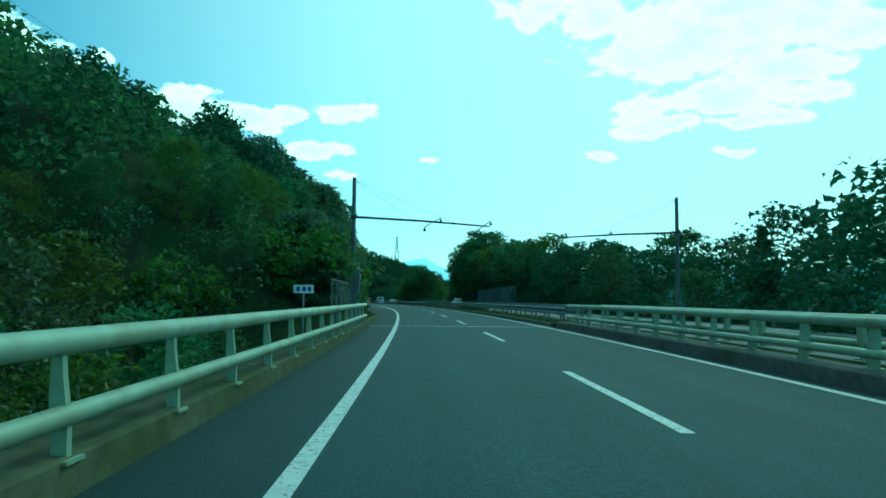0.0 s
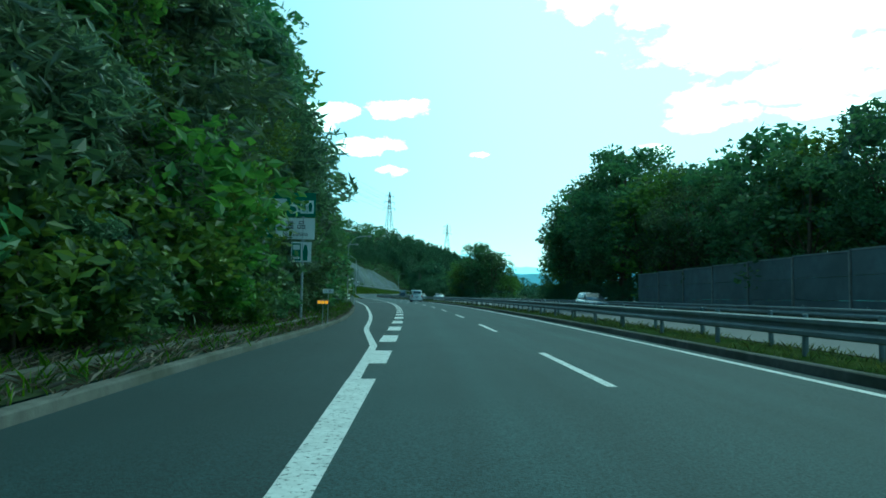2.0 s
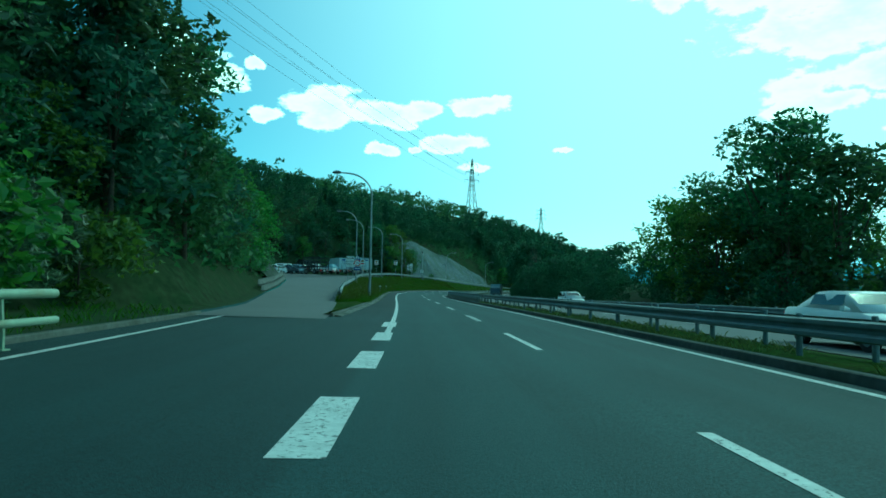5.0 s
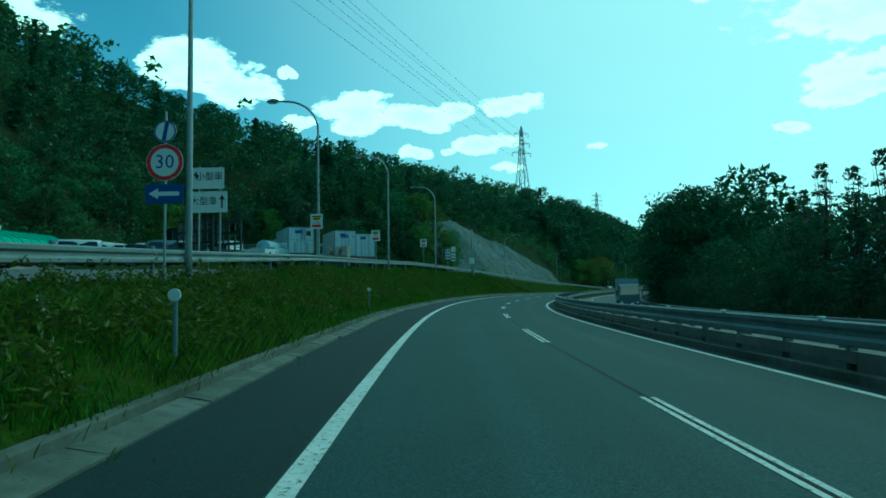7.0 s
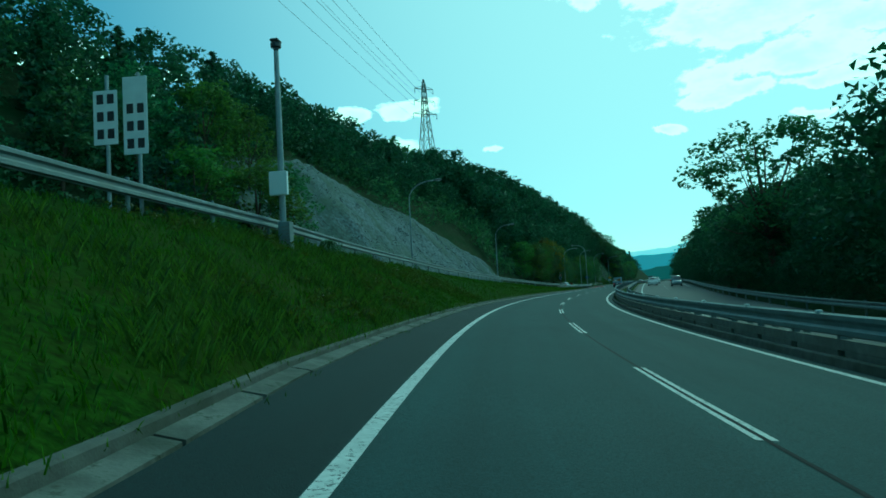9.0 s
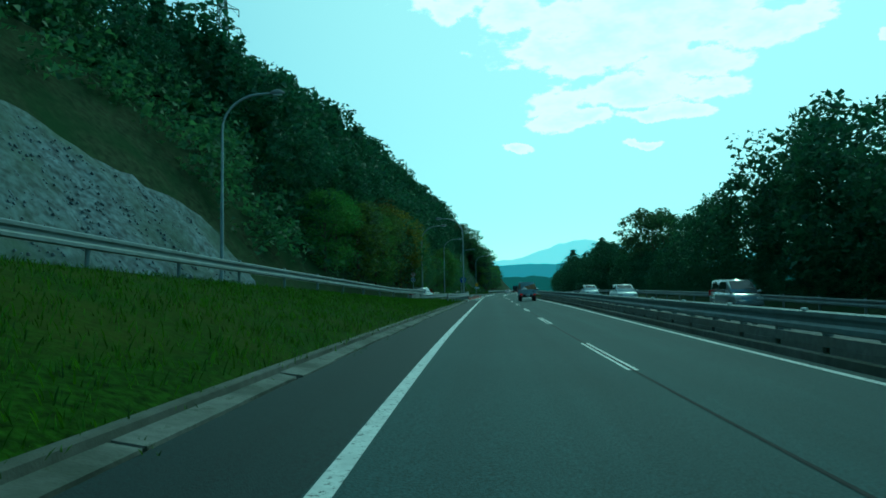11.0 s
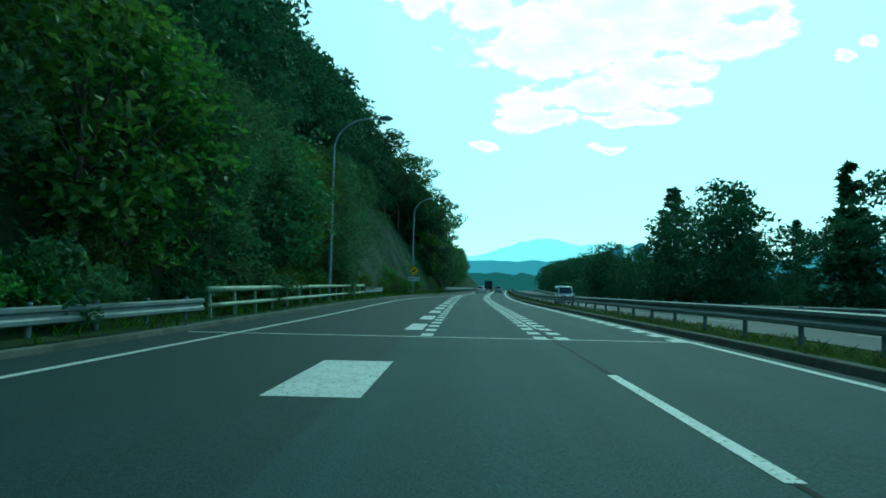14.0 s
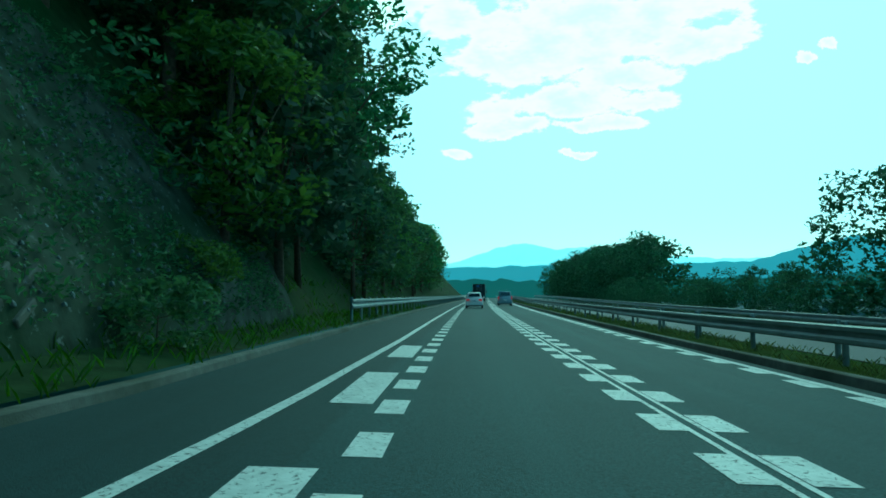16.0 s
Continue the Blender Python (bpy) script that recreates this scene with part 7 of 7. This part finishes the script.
def cab_truck(m, label, cab_paint, kind, name="truck", body_paint=None, length=6.0, high=2.6):
    """A cab-over lorry with a dropside bed, a box or a tall slatted body."""
    t = thing(name, label, "truck", m)
    wide = 0.85 if kind == "dropside" else 1.12
    front = length / 2
    back = -length / 2
    cab0 = front - (1.45 if kind == "dropside" else 1.8)
    top = 1.98 if kind == "dropside" else 2.7
    bm = bmesh.new()
    loft(bm, [[(-wide * .95, cab0, .6), (-wide * .93, cab0, top), (wide * .93, cab0, top), (wide * .95, cab0, .6)],
              [(-wide, front - .55, .5), (-wide * .92, front - .55, top), (wide * .92, front - .55, top), (wide, front - .55, .5)],
              [(-wide, front - .12, .45), (-wide * .93, front - .3, top - .12), (wide * .93, front - .3, top - .12), (wide, front - .12, .45)],
              [(-wide * .97, front, .5), (-wide * .95, front - .02, top * .56), (wide * .95, front - .02, top * .56), (wide * .97, front, .5)]])
    cab = part("cab", bm, cab_paint, t)
    glass_quad(cab, "windscreen", [(wide * .88, front - .02, top * .58), (-wide * .88, front - .02, top * .58), (-wide * .85, front - .27, top - .18), (wide * .85, front - .27, top - .18)], (0, 1, .2))
    for side in (-1, 1):
        glass_quad(cab, "side_window", [(side * wide * .985, front - 1.2, top * .6), (side * wide * .985, front - .3, top * .56), (side * wide * .945, front - .45, top - .2), (side * wide * .945, front - 1.2, top - .2)], (side, 0, 0))
        part("door_mirror", tube(bmesh.new(), [(side * wide, front - .2, top * .75), (side * (wide + .22), front - .05, top * .75), (side * (wide + .22), front - .05, top * .55)], [.02, .07, .07], 7), BLACK, cab)
        block(cab, "headlight", side * wide * .75 - .14, side * wide * .75 + .14, front - .05, front + .03, .62, .8, LAMP_CLEAR)
        block(t, "tail_light", side * wide * .78 - .1, side * wide * .78 + .1, back - .02, back + .06, .62, .76, LAMP_ON, .01)
    glass_quad(cab, "rear_window", [(-wide * .6, cab0, top * .66), (wide * .6, cab0, top * .66), (wide * .6, cab0, top - .2), (-wide * .6, cab0, top - .2)], (0, -1, 0))
    block(t, "chassis", -.4, .4, back + .2, front - .3, .45, .68, BLACK, .02)
    block(t, "rear_bumper", -wide * .9, wide * .9, back + .05, back + .15, .4, .52, DARK_STEEL, .02)
    pl = block(t, "number_plate", -.2, .2, back - .03, back - .005, .5, .72, SIGN_WHITE, .004)
    block(pl, "plate_bar", -.14, .14, back - .035, back - .0305, .57, .65, SIGN_GREEN, 0)
    r = .34 if kind == "dropside" else .45
    wheels(t, (back + (1.05 if kind == "dropside" else 1.5), front - .75), wide - .13, r, .24)
    deck = .78 if kind == "dropside" else .95
    if kind == "dropside":
        block(t, "bed_floor", -wide, wide, back, cab0 - .06, deck - .1, deck, body_paint, .01)
        for side in (-1, 1):
            gate = block(t, "side_gate", side * wide - .025, side * wide + .025, back + .03, cab0 - .08, deck, deck + .42, body_paint, .012)
            for k in range(6):
                y = back + .25 + k * (cab0 - back - .5) / 5
                block(gate, "gate_rib", side * (wide + .035) - .012, side * (wide + .035) + .012, y - .03, y + .03, deck + .06, deck + .36, body_paint, .004)
        gate = block(t, "tail_gate", -wide, wide, back - .03, back + .02, deck, deck + .42, body_paint, .012)
        for z in (deck + .08, deck + .34):
            block(gate, "gate_rib", -wide * .95, wide * .95, back - .05, back - .03, z - .025, z + .025, body_paint, .006)
        for x0, x1 in ((.5, .72), (.5, .66)):
            block(gate, "marking_bar", x0, x1, back - .056, back - .0505, deck + (.24 if x1 > .7 else .14), deck + (.28 if x1 > .7 else .2), BLACK, 0)
        for x in (-.55, -.1, .35, .6):
            block(gate, "hinge", x - .04, x + .04, back - .055, back - .02, deck - .06, deck + .02, DARK_STEEL, .005)
        block(t, "head_board", -wide, wide, cab0 - .08, cab0 - .03, deck, deck + 1.05, body_paint, .015)
        rack = part("side_rack", tube(bmesh.new(), [(-wide, back + .25, deck + .42), (-wide, back + .25, deck + .78), (-wide, cab0 - .15, deck + .78)], .02, 6), GALV, t)
        for k in range(5):
            y = back + .5 + .5 * k
            part("rack_bar", tube(bmesh.new(), [(-wide, y, deck + .42), (-wide, y, deck + .78)], .014, 5), GALV, rack)
        part("rack_bar", tube(bmesh.new(), [(-wide, back + .25, deck + .6), (-wide, cab0 - .15, deck + .6)], .014, 5), GALV, rack)
    elif kind == "box":
        block(t, "cargo_box", -wide * 1.02, wide * 1.02, back, cab0 - .15, deck, deck + high, body_paint, .03)
        for x in (-.35, 0, .35):
            block(t, "door_bar", x - .02, x + .02, back - .035, back - .005, deck + .1, deck + high - .1, GALV, .005)
        for side in (-1, 1):
            block(t, "side_rail", side * wide * 1.02 - .02, side * wide * 1.02 + .02, back + .1, cab0 - .25, deck + .05, deck + .14, GALV, .005)
            block(t, "corner_post", side * wide * 1.0 - .05, side * wide * 1.0 + .05, back - .02, back + .06, deck, deck + high, GALV, .01)
        block(t, "door_mark", -.55, .1, back - .012, back - .004, deck + high * .76, deck + high * .88, SIGN_BLUE, 0)
    else:
        block(t, "bed_floor", -wide, wide, back, cab0 - .1, deck - .12, deck, body_paint, .01)
        for side in (-1, 1):
            for k in range(7):
                y = back + .05 + k * (cab0 - back - .3) / 6
                block(t, "stake", side * wide - .05, side * wide + .05, y - .06, y + .06, deck, deck + high, body_paint, .01)
            for z in (.4, 1.2, 2.0):
                block(t, "slat", side * wide - .03, side * wide + .03, back, cab0 - .2, deck + z, deck + z + .18, body_paint, .01)
    return t


car("van", WHITE, on_road(172.5, 4.75, 0), "white delivery van driving in the outer lane", name="van", category="van")
# dropside lorry with its load
TRUCK = on_road(466.8, 5.05, 0, -0.5)
cab_truck(TRUCK, "pale blue dropside lorry loaded with cardboard", TRUCK_BLUE, "dropside", body_paint=TRUCK_BLUE, length=4.7)
def load(name, label, category, points, x0, x1, material, thick=None):
    ob = thing(name, label, category, TRUCK @ pose(0, 0, 0.785))
    bm = bmesh.new()
    plate(bm, points, 0, x1 - x0)
    bmesh.ops.transform(bm, matrix=Matrix.Translation((0, x0, 0)), verts=bm.verts)
    part("sheet", bm, material, ob)
    return ob


load("cardboard_panel", "tall brown cardboard sheet standing on the lorry bed", "cardboard", [(0.15, 0), (0.8, 0), (0.76, 1.0), (0.2, 0.86)], -2.1, -1.7, CARDBOARD)
load("cardboard_panel", "brown cardboard sheet leaning on the lorry bed", "cardboard", [(-0.3, 0), (0.2, 0), (0.2, 0.82), (-0.25, 0.72)], -1.2, -0.9, CARDBOARD)
load("cardboard_panel", "long brown cardboard sheet along the lorry side", "cardboard", [(-0.79, 0), (-0.72, 0), (-0.7, 1.0), (-0.77, 1.0)], -1.6, 0.55, CARDBOARD)
load("blue_crate", "pale blue crate behind the lorry cab", "crate", [(-0.3, 0), (0.3, 0), (0.3, 1.1), (-0.3, 1.1)], 0.15, 0.7, TRUCK_BLUE)
ob = thing("white_sheet", "crumpled white sheet bundled on the lorry bed", "sheet", TRUCK @ pose(-0.3, -1.9, 0.785))
bm = bmesh.new()
bmesh.ops.create_icosphere(bm, subdivisions=3, radius=0.42)
for v in bm.verts:
    v.co = Vector((v.co.x * 0.9, v.co.y * 0.7, max(0, v.co.z + 0.3) * 0.85 + 0.12 * noise.noise(v.co * 5)))
part("fold", bm, CLOTH, ob, smooth=False)

# traffic
car("saloon", DARK_SILVER, on_road(468.3, -6.2, ramp_z(468) + 0.03, -7), "dark silver saloon car on the entry slip road")
car("hatch", WHITE, on_road(645, 1.4, 0), "white hatchback driving ahead", lit=True)
car("mpv", BLUE_GREY, on_road(662, 5.0, 0), "grey-blue people carrier driving ahead", lit=True)
cab_truck(on_road(700, 1.6, 0), "dark lorry far ahead in the inner lane", DARK_PAINT, "box", body_paint=DARK_PAINT, length=7.5, high=2.2)
cab_truck(on_road(330.5, 15.4, 0, 180), "grey box lorry on the opposite carriageway", DARK_SILVER, "box", body_paint=BLUE_GREY, length=8.0, high=2.4)
car("hatch", WHITE, on_road(475.2, 12.9, 0, 180), "white hatchback on the opposite carriageway")
car("van", WHITE, on_road(577.5, 11.6, 0, 180), "white van on the opposite carriageway", name="van", category="van")
car("saloon", WHITE, on_road(196, 12.3, 0, 180), "white saloon on the opposite carriageway")
car("hatch", WHITE, on_road(236, 15.6, 0, 180), "white hatchback on the opposite carriageway")
car("mpv", SILVER, on_road(438, 15.6, 0, 180), "silver people carrier on the opposite carriageway")
car("hatch", WHITE, on_road(452, 12.0, 0, 180), "white hatchback on the opposite carriageway")
car("hatch", SILVER, on_road(120, 15.4, 0, 180), "silver hatchback on the opposite carriageway")

# ---------------------------------------------------------------- rest area
for k, (kind, paint, word) in enumerate((("saloon", DARK_PAINT, "dark saloon"), ("hatch", SILVER, "silver hatchback"), ("saloon", SILVER, "silver saloon"), ("mpv", WHITE, "white people carrier"), ("hatch", WHITE, "white hatchback"),
                                         ("saloon", DARK_PAINT, "dark estate car"), ("mpv", SILVER, "silver people carrier"))):
    s, n = 291.6 + 0.95 * k, -30.4 + 1.52 * k
    car(kind, paint, on_road(s, n, ramp_z(s) + 0.04, 118), word + " parked at the rest area")
    if k < 5:
        s, n = 298.5 + 1.3 * k, -36.5 + 2.6 * k
        car(("mpv", "hatch", "saloon", "mpv", "van")[k], (WHITE, RED_PAINT, SILVER, WHITE, WHITE)[k], on_road(s, n, ramp_z(s) + 0.04, 118), ("white people carrier", "dark red hatchback", "silver saloon", "white estate car", "white van")[k] + " in the far row of the rest area")
cab_truck(on_road(303.4, -17.6, ramp_z(303) + 0.04, 75), "white dropside lorry parked at the rest area", WHITE, "dropside", body_paint=WHITE, length=5)
cab_truck(on_road(297.6, -18.2, ramp_z(297) + 0.04, 58), "dark lorry with a tall slatted body parked at the rest area", DARK_PAINT, "slatted", body_paint=DARK_STEEL, length=6.4, high=2.2)


def box_lorry(s, n, high, label, marks):
    """A white box lorry seen from its doors; marks: x0, x1, z0, z1 and paint of plain shapes on the doors."""
    t = cab_truck(on_road(s + 3.2, n - 2.1, ramp_z(s) + 0.04, 32), label, WHITE, "box", body_paint=BOX_WHITE, length=8.0, high=high)
    for x0, x1, z0, z1, paint in marks:
        block(t, "door_mark", x0, x1, -4.016, -4.004, 0.95 + high * z0, 0.95 + high * z1, paint, 0)
    for z in (0.97, 0.9 + high):
        block(t, "door_frame", -1.1, 1.1, -4.03, -4.0, z, z + 0.06, GALV, .005)
    return t


BOX_WHITE = mat("box_body_white", (0.5, 0.56, 0.6), 0.5, spread=0.08, scale=3.0, second=(0.4, 0.43, 0.44), second_scale=0.7, second_amount=0.4)
box_lorry(307.3, -14.5, 2.3, "white box lorry with upper and lower doors and blue stripes", [(-0.05, 0.0, 0.55, 0.95, SIGN_BLUE), (0.08, 0.13, 0.55, 0.95, SIGN_BLUE), (0.21, 0.26, 0.55, 0.95, SIGN_BLUE), (0.45, 0.85, 0.68, 0.86, DARK_PAINT), (-1.1, 1.1, 0.5, 0.515, GALV_DARK), (-0.6, -0.5, 0.06, 0.44, GALV), (0.5, 0.6, 0.06, 0.44, GALV)])
box_lorry(317.4, -13.9, 2.62, "white box lorry with a dark slanted mark on its doors", [(-0.45, -0.25, 0.7, 0.82, SIGN_BLUE), (-0.2, 0.02, 0.7, 0.82, SIGN_BLUE), (0.06, 0.3, 0.72, 0.82, SIGN_BLUE), (0.7, 0.9, 0.74, 0.8, GALV_DARK)])
box_lorry(322.6, -13.5, 2.6, "plain white box lorry with closed panel doors", [(-0.5, -0.46, 0.06, 0.94, GALV_DARK), (0.46, 0.5, 0.06, 0.94, GALV_DARK)])
# small tank lorry
tank = thing("tank_lorry", "small pale tank lorry parked at the rest area", "truck", on_road(306.2, -16.5, ramp_z(306) + 0.04))
block(tank, "chassis", -.8, .8, -2.4, 2.6, .55, .85, BLACK, .02)
part("tank", tube(bmesh.new(), [(0, -2.3, 1.35), (0, -2.2, 1.35), (0, .9, 1.35), (0, 1.0, 1.35)], [.45, .62, .62, .45], 20), TRUCK_BLUE, tank, smooth=False)
block(tank, "side_box", -1.05, -.5, -2.3, .9, .85, 1.35, TRUCK_BLUE, .02)
block(tank, "side_box", .5, 1.05, -2.3, .9, .85, 1.35, TRUCK_BLUE, .02)
block(tank, "cab", -.95, .95, 1.15, 2.6, .5, 1.95, WHITE, .08)
block(tank, "manhole", -.25, .25, -.9, -.4, 1.9, 2.05, GALV, .03)
wheels(tank, (-1.5, 1.9), .8, .38, .24)
# stacked pallets between the lorries
pallets = thing("pallet_stack", "stack of pale wooden pallets", "pallets", on_road(312.0, -12.6, ramp_z(312) + 0.04))
PALLET = mat("pallet_wood", (0.34, 0.32, 0.27), 0.85, spread=0.2, scale=5.0, each=0.2)
for k in range(9):
    z = 0.4 + 0.155 * k
    for y in (-0.5, -0.25, 0, 0.25, 0.5):
        block(pallets, "board", -.95, .95, y - .055, y + .055, z + .11, z + .132, PALLET, 0)
    for x in (-.88, 0, .88):
        block(pallets, "bearer", x - .05, x + .05, -.55, .55, z, z + .108, PALLET, 0)
block(pallets, "stand", -.95, .95, -.55, .55, 0.0, 0.395, DARK_STEEL, .01)
# building with a green roof
hall = thing("rest_area_building", "low cream building with a curved green metal roof", "building", on_road(303, -42.5, ramp_z(303) - 0.6))
block(hall, "wall", -4, 4, -8, 7, 0, 2.6, WALL_CREAM, .02)
bm = bmesh.new()
loft(bm, [[(x, y, z) for x, z in ((-5, 2.5), (-4.2, 3.3), (-2, 4.1), (0, 4.35), (2, 4.1), (4.2, 3.3), (5, 2.5), (0, 2.45))] for y in (-9, 8)])
roof = part("roof", bm, ROOF_GREEN, hall)
for k in range(16):
    y = -8.8 + 1.1 * k
    part("roof_seam", tube(bmesh.new(), [(4.95, y, 2.56), (4.2, y, 3.34), (2, y, 4.14), (0, y, 4.39), (-2, y, 4.14)], .03, 5), ROOF_GREEN, roof)
block(hall, "roof_vent", -0.8, 0.8, -1, 3, 4.3, 4.7, WHITE, .05)
for k in range(5):
    y = -7 + 2.7 * k
    glass_quad(hall, "window", [(4.0, y, 0.9), (4.0, y + 1.8, 0.9), (4.0, y + 1.8, 2.1), (4.0, y, 2.1)], (1, 0, 0))
    glass_quad(hall, "window", [(4.0 - 0.9 - 1.2 * k + 0.6, -8, 0.9), (4.0 - 1.2 * k + 0.6, -8, 0.9), (4.0 - 1.2 * k + 0.6, -8, 2.1), (4.0 - 0.9 - 1.2 * k + 0.6, -8, 2.1)], (0, -1, 0)) if k else None
# open shelter
shed = thing("shelter", "open shelter with a shallow pale roof on posts", "shelter", on_road(311, -35.5, ramp_z(311) - 0.15))
bm = bmesh.new()
loft(bm, [[(x, y, z) for x, z in ((-1.6, 2.35), (-1.4, 2.6), (0, 2.75), (1.4, 2.6), (1.6, 2.35))] for y in (-5, 5)])
part("roof", bm, mat("pale_roof", (0.4, 0.42, 0.38), 0.6, spread=0.1), shed)
for y in (-4.5, -1.5, 1.5, 4.5):
    for x in (-1.2, 1.2):
        part("post", tube(bmesh.new(), [(x, y, -0.1), (x, y, 2.45)], .05, 8), GALV_DARK, shed)
# low walls of slanted concrete blocks at the foot of the slopes
def block_wall(s0, count, gap, place, label, size=1.0, material=None):
    wall = structure(new("retaining_wall"), label, "wall")
    for row in range(2):
        for k in range(count):
            s = s0 + gap * k + 0.45 * (row % 2)
            n, z = place(s, row)
            bm = bmesh.new()
            box(bm, -.14 * size, .14 * size, -.44 * size, .44 * size, -.11 * size, .11 * size, bevel=.03 * size)
            bm.transform(on_road(s, n, z, 8) @ pose(0, 0, 0, 32, 0, 0))
            part("block", bm, material or CONCRETE, wall)


block_wall(236, 44, 0.95, lambda s, row: (ramp_far(s) - 0.5 - 0.35 * row, ramp_z(s) + 0.35 + 0.5 * row), "low retaining wall of slanted concrete blocks")
block_wall(564, 46, 0.6, lambda s, row: (foot(s)[0] - 0.1 - 0.26 * row, surface(s, foot(s)[0] - 0.1 - 0.26 * row) + 0.4 + 0.05 * row), "mossy slanted concrete blocks under the netted slope", 0.62, KERB)
# steel equipment hut and thin pole beyond the exit lane
hut = thing("equipment_hut", "small grey equipment hut beside the exit lane", "hut", on_road(166, -8.0, 0.2))
block(hut, "body", -.9, .9, -1.6, 1.6, 0, 1.5, GALV, .03)
bm = bmesh.new()
loft(bm, [[(-1.05, y, 1.5), (-1.05, y, 1.58), (0, y, 1.85), (1.05, y, 1.58), (1.05, y, 1.5)] for y in (-1.75, 1.75)])
part("roof", bm, GALV_DARK, hut)

# ---------------------------------------------------------------- distance
def ridge(name, far, table, rgb, glow, label, low=-30, seed=1, grain=0.12):
    """A plain far silhouette of hills, haze put into its colour and glow: azimuth and elevation pairs, far metres away.
    """
    bm = bmesh.new()
    azs = np.arange(table[0][0], table[-1][0], 0.25)
    top = np.interp(azs, [a for a, _ in table], [e for _, e in table])
    rows = []
    for a, e in zip(azs, top):
        e += grain * noise.fractal(Vector((a * 0.9, seed * 7.1, 0)), 1.0, 2.0, 4)
        x, y = far * math.sin(radians(a)), 300 + PER * far * math.cos(radians(a))
        h = far * math.tan(radians(e))
        rows.append([bm.verts.new((x, y, low)), bm.verts.new((x, y, h)), bm.verts.new((x * 1.06, (y - 300) * 1.06 + 300, low))])
    for a, b in zip(rows, rows[1:]):
        bm.faces.new((a[0], b[0], b[1], a[1]))
        bm.faces.new((a[1], b[1], b[2], a[2]))
    # air haze painted in: even bluish tone with emission of the same colour
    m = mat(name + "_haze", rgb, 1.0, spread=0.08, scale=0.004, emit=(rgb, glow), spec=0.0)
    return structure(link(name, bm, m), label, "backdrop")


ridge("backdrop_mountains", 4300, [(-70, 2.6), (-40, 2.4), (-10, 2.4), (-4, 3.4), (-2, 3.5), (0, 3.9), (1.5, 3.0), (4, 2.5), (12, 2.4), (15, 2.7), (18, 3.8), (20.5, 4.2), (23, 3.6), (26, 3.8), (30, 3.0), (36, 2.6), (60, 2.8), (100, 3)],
      (0.5, 0.68, 0.78), 1.0, "mountains on the horizon, haze painted in as pale blue")
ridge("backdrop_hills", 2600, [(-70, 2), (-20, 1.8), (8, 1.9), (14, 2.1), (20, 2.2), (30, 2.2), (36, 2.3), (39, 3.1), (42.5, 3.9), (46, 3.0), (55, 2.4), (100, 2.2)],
      (0.17, 0.31, 0.4), 0.7, "blue-green hills beyond the valley, haze in their colour", seed=2)
ridge("backdrop_land", 1500, [(-70, 0.8), (5, 0.7), (12, 1.0), (20, 0.9), (28, 1.0), (40, 1.2), (100, 1.0)], (0.08, 0.15, 0.15), 0.45, "wooded valley land with thin haze in its colour", seed=3, grain=0.25)
for x, y, top, w in ((970, 2361, 136, 31), (886, 2342, 122, 24), (925, 2365, 74, 24), (1003, 2330, 88, 13)):
    tower = thing("tower_block", "distant grey high-rise tower, haze in its colour and glow", "tower block", pose(x, y, -18, 0, 0, 20), "tower blocks")
    # haze over the towers is painted: bluish base with a slight glow
    hz = mat("tower_haze", (0.1, 0.17, 0.22), 0.9, spread=0.1, scale=0.1, emit=((0.1, 0.2, 0.28), 0.35))
    block(tower, "shaft", -w / 2, w / 2, -w / 2, w / 2, 0, top + 18, hz, .3)
    block(tower, "roof_house", -w / 4, w / 4, -w / 4, w / 4, top + 17.8, top + 23, hz, .3)
rng = np.random.RandomState(44)
v, f = [], []
for k in range(420):
    a, dist = radians(rng.uniform(8, 60)), rng.uniform(420, 1400)
    x, y, w, d, h = dist * math.sin(a), 150 + dist * math.cos(a), rng.uniform(5, 12), rng.uniform(5, 12), rng.uniform(4, 9)
    z, k0 = -18, len(v)
    v += [(x - w, y - d, z), (x + w, y - d, z), (x + w, y + d, z), (x - w, y + d, z), (x - w, y - d, z + h), (x + w, y - d, z + h), (x + w, y + d, z + h), (x - w, y + d, z + h), (x, y - d, z + h * 1.35), (x, y + d, z + h * 1.35)]
    f += [tuple(i + k0 for i in q) for q in ((0, 1, 5, 4), (1, 2, 6, 5), (2, 3, 7, 6), (3, 0, 4, 7), (4, 5, 8), (6, 7, 9), (5, 6, 9, 8), (7, 4, 8, 9))]
tagged(put("far_town", quad_mesh("far_town", v, f, mat("far_houses", (0.12, 0.16, 0.18), 0.9, spread=0.2, scale=0.05, each=0.5))), "distant low houses of a town in the valley", "town", kind="stuff")
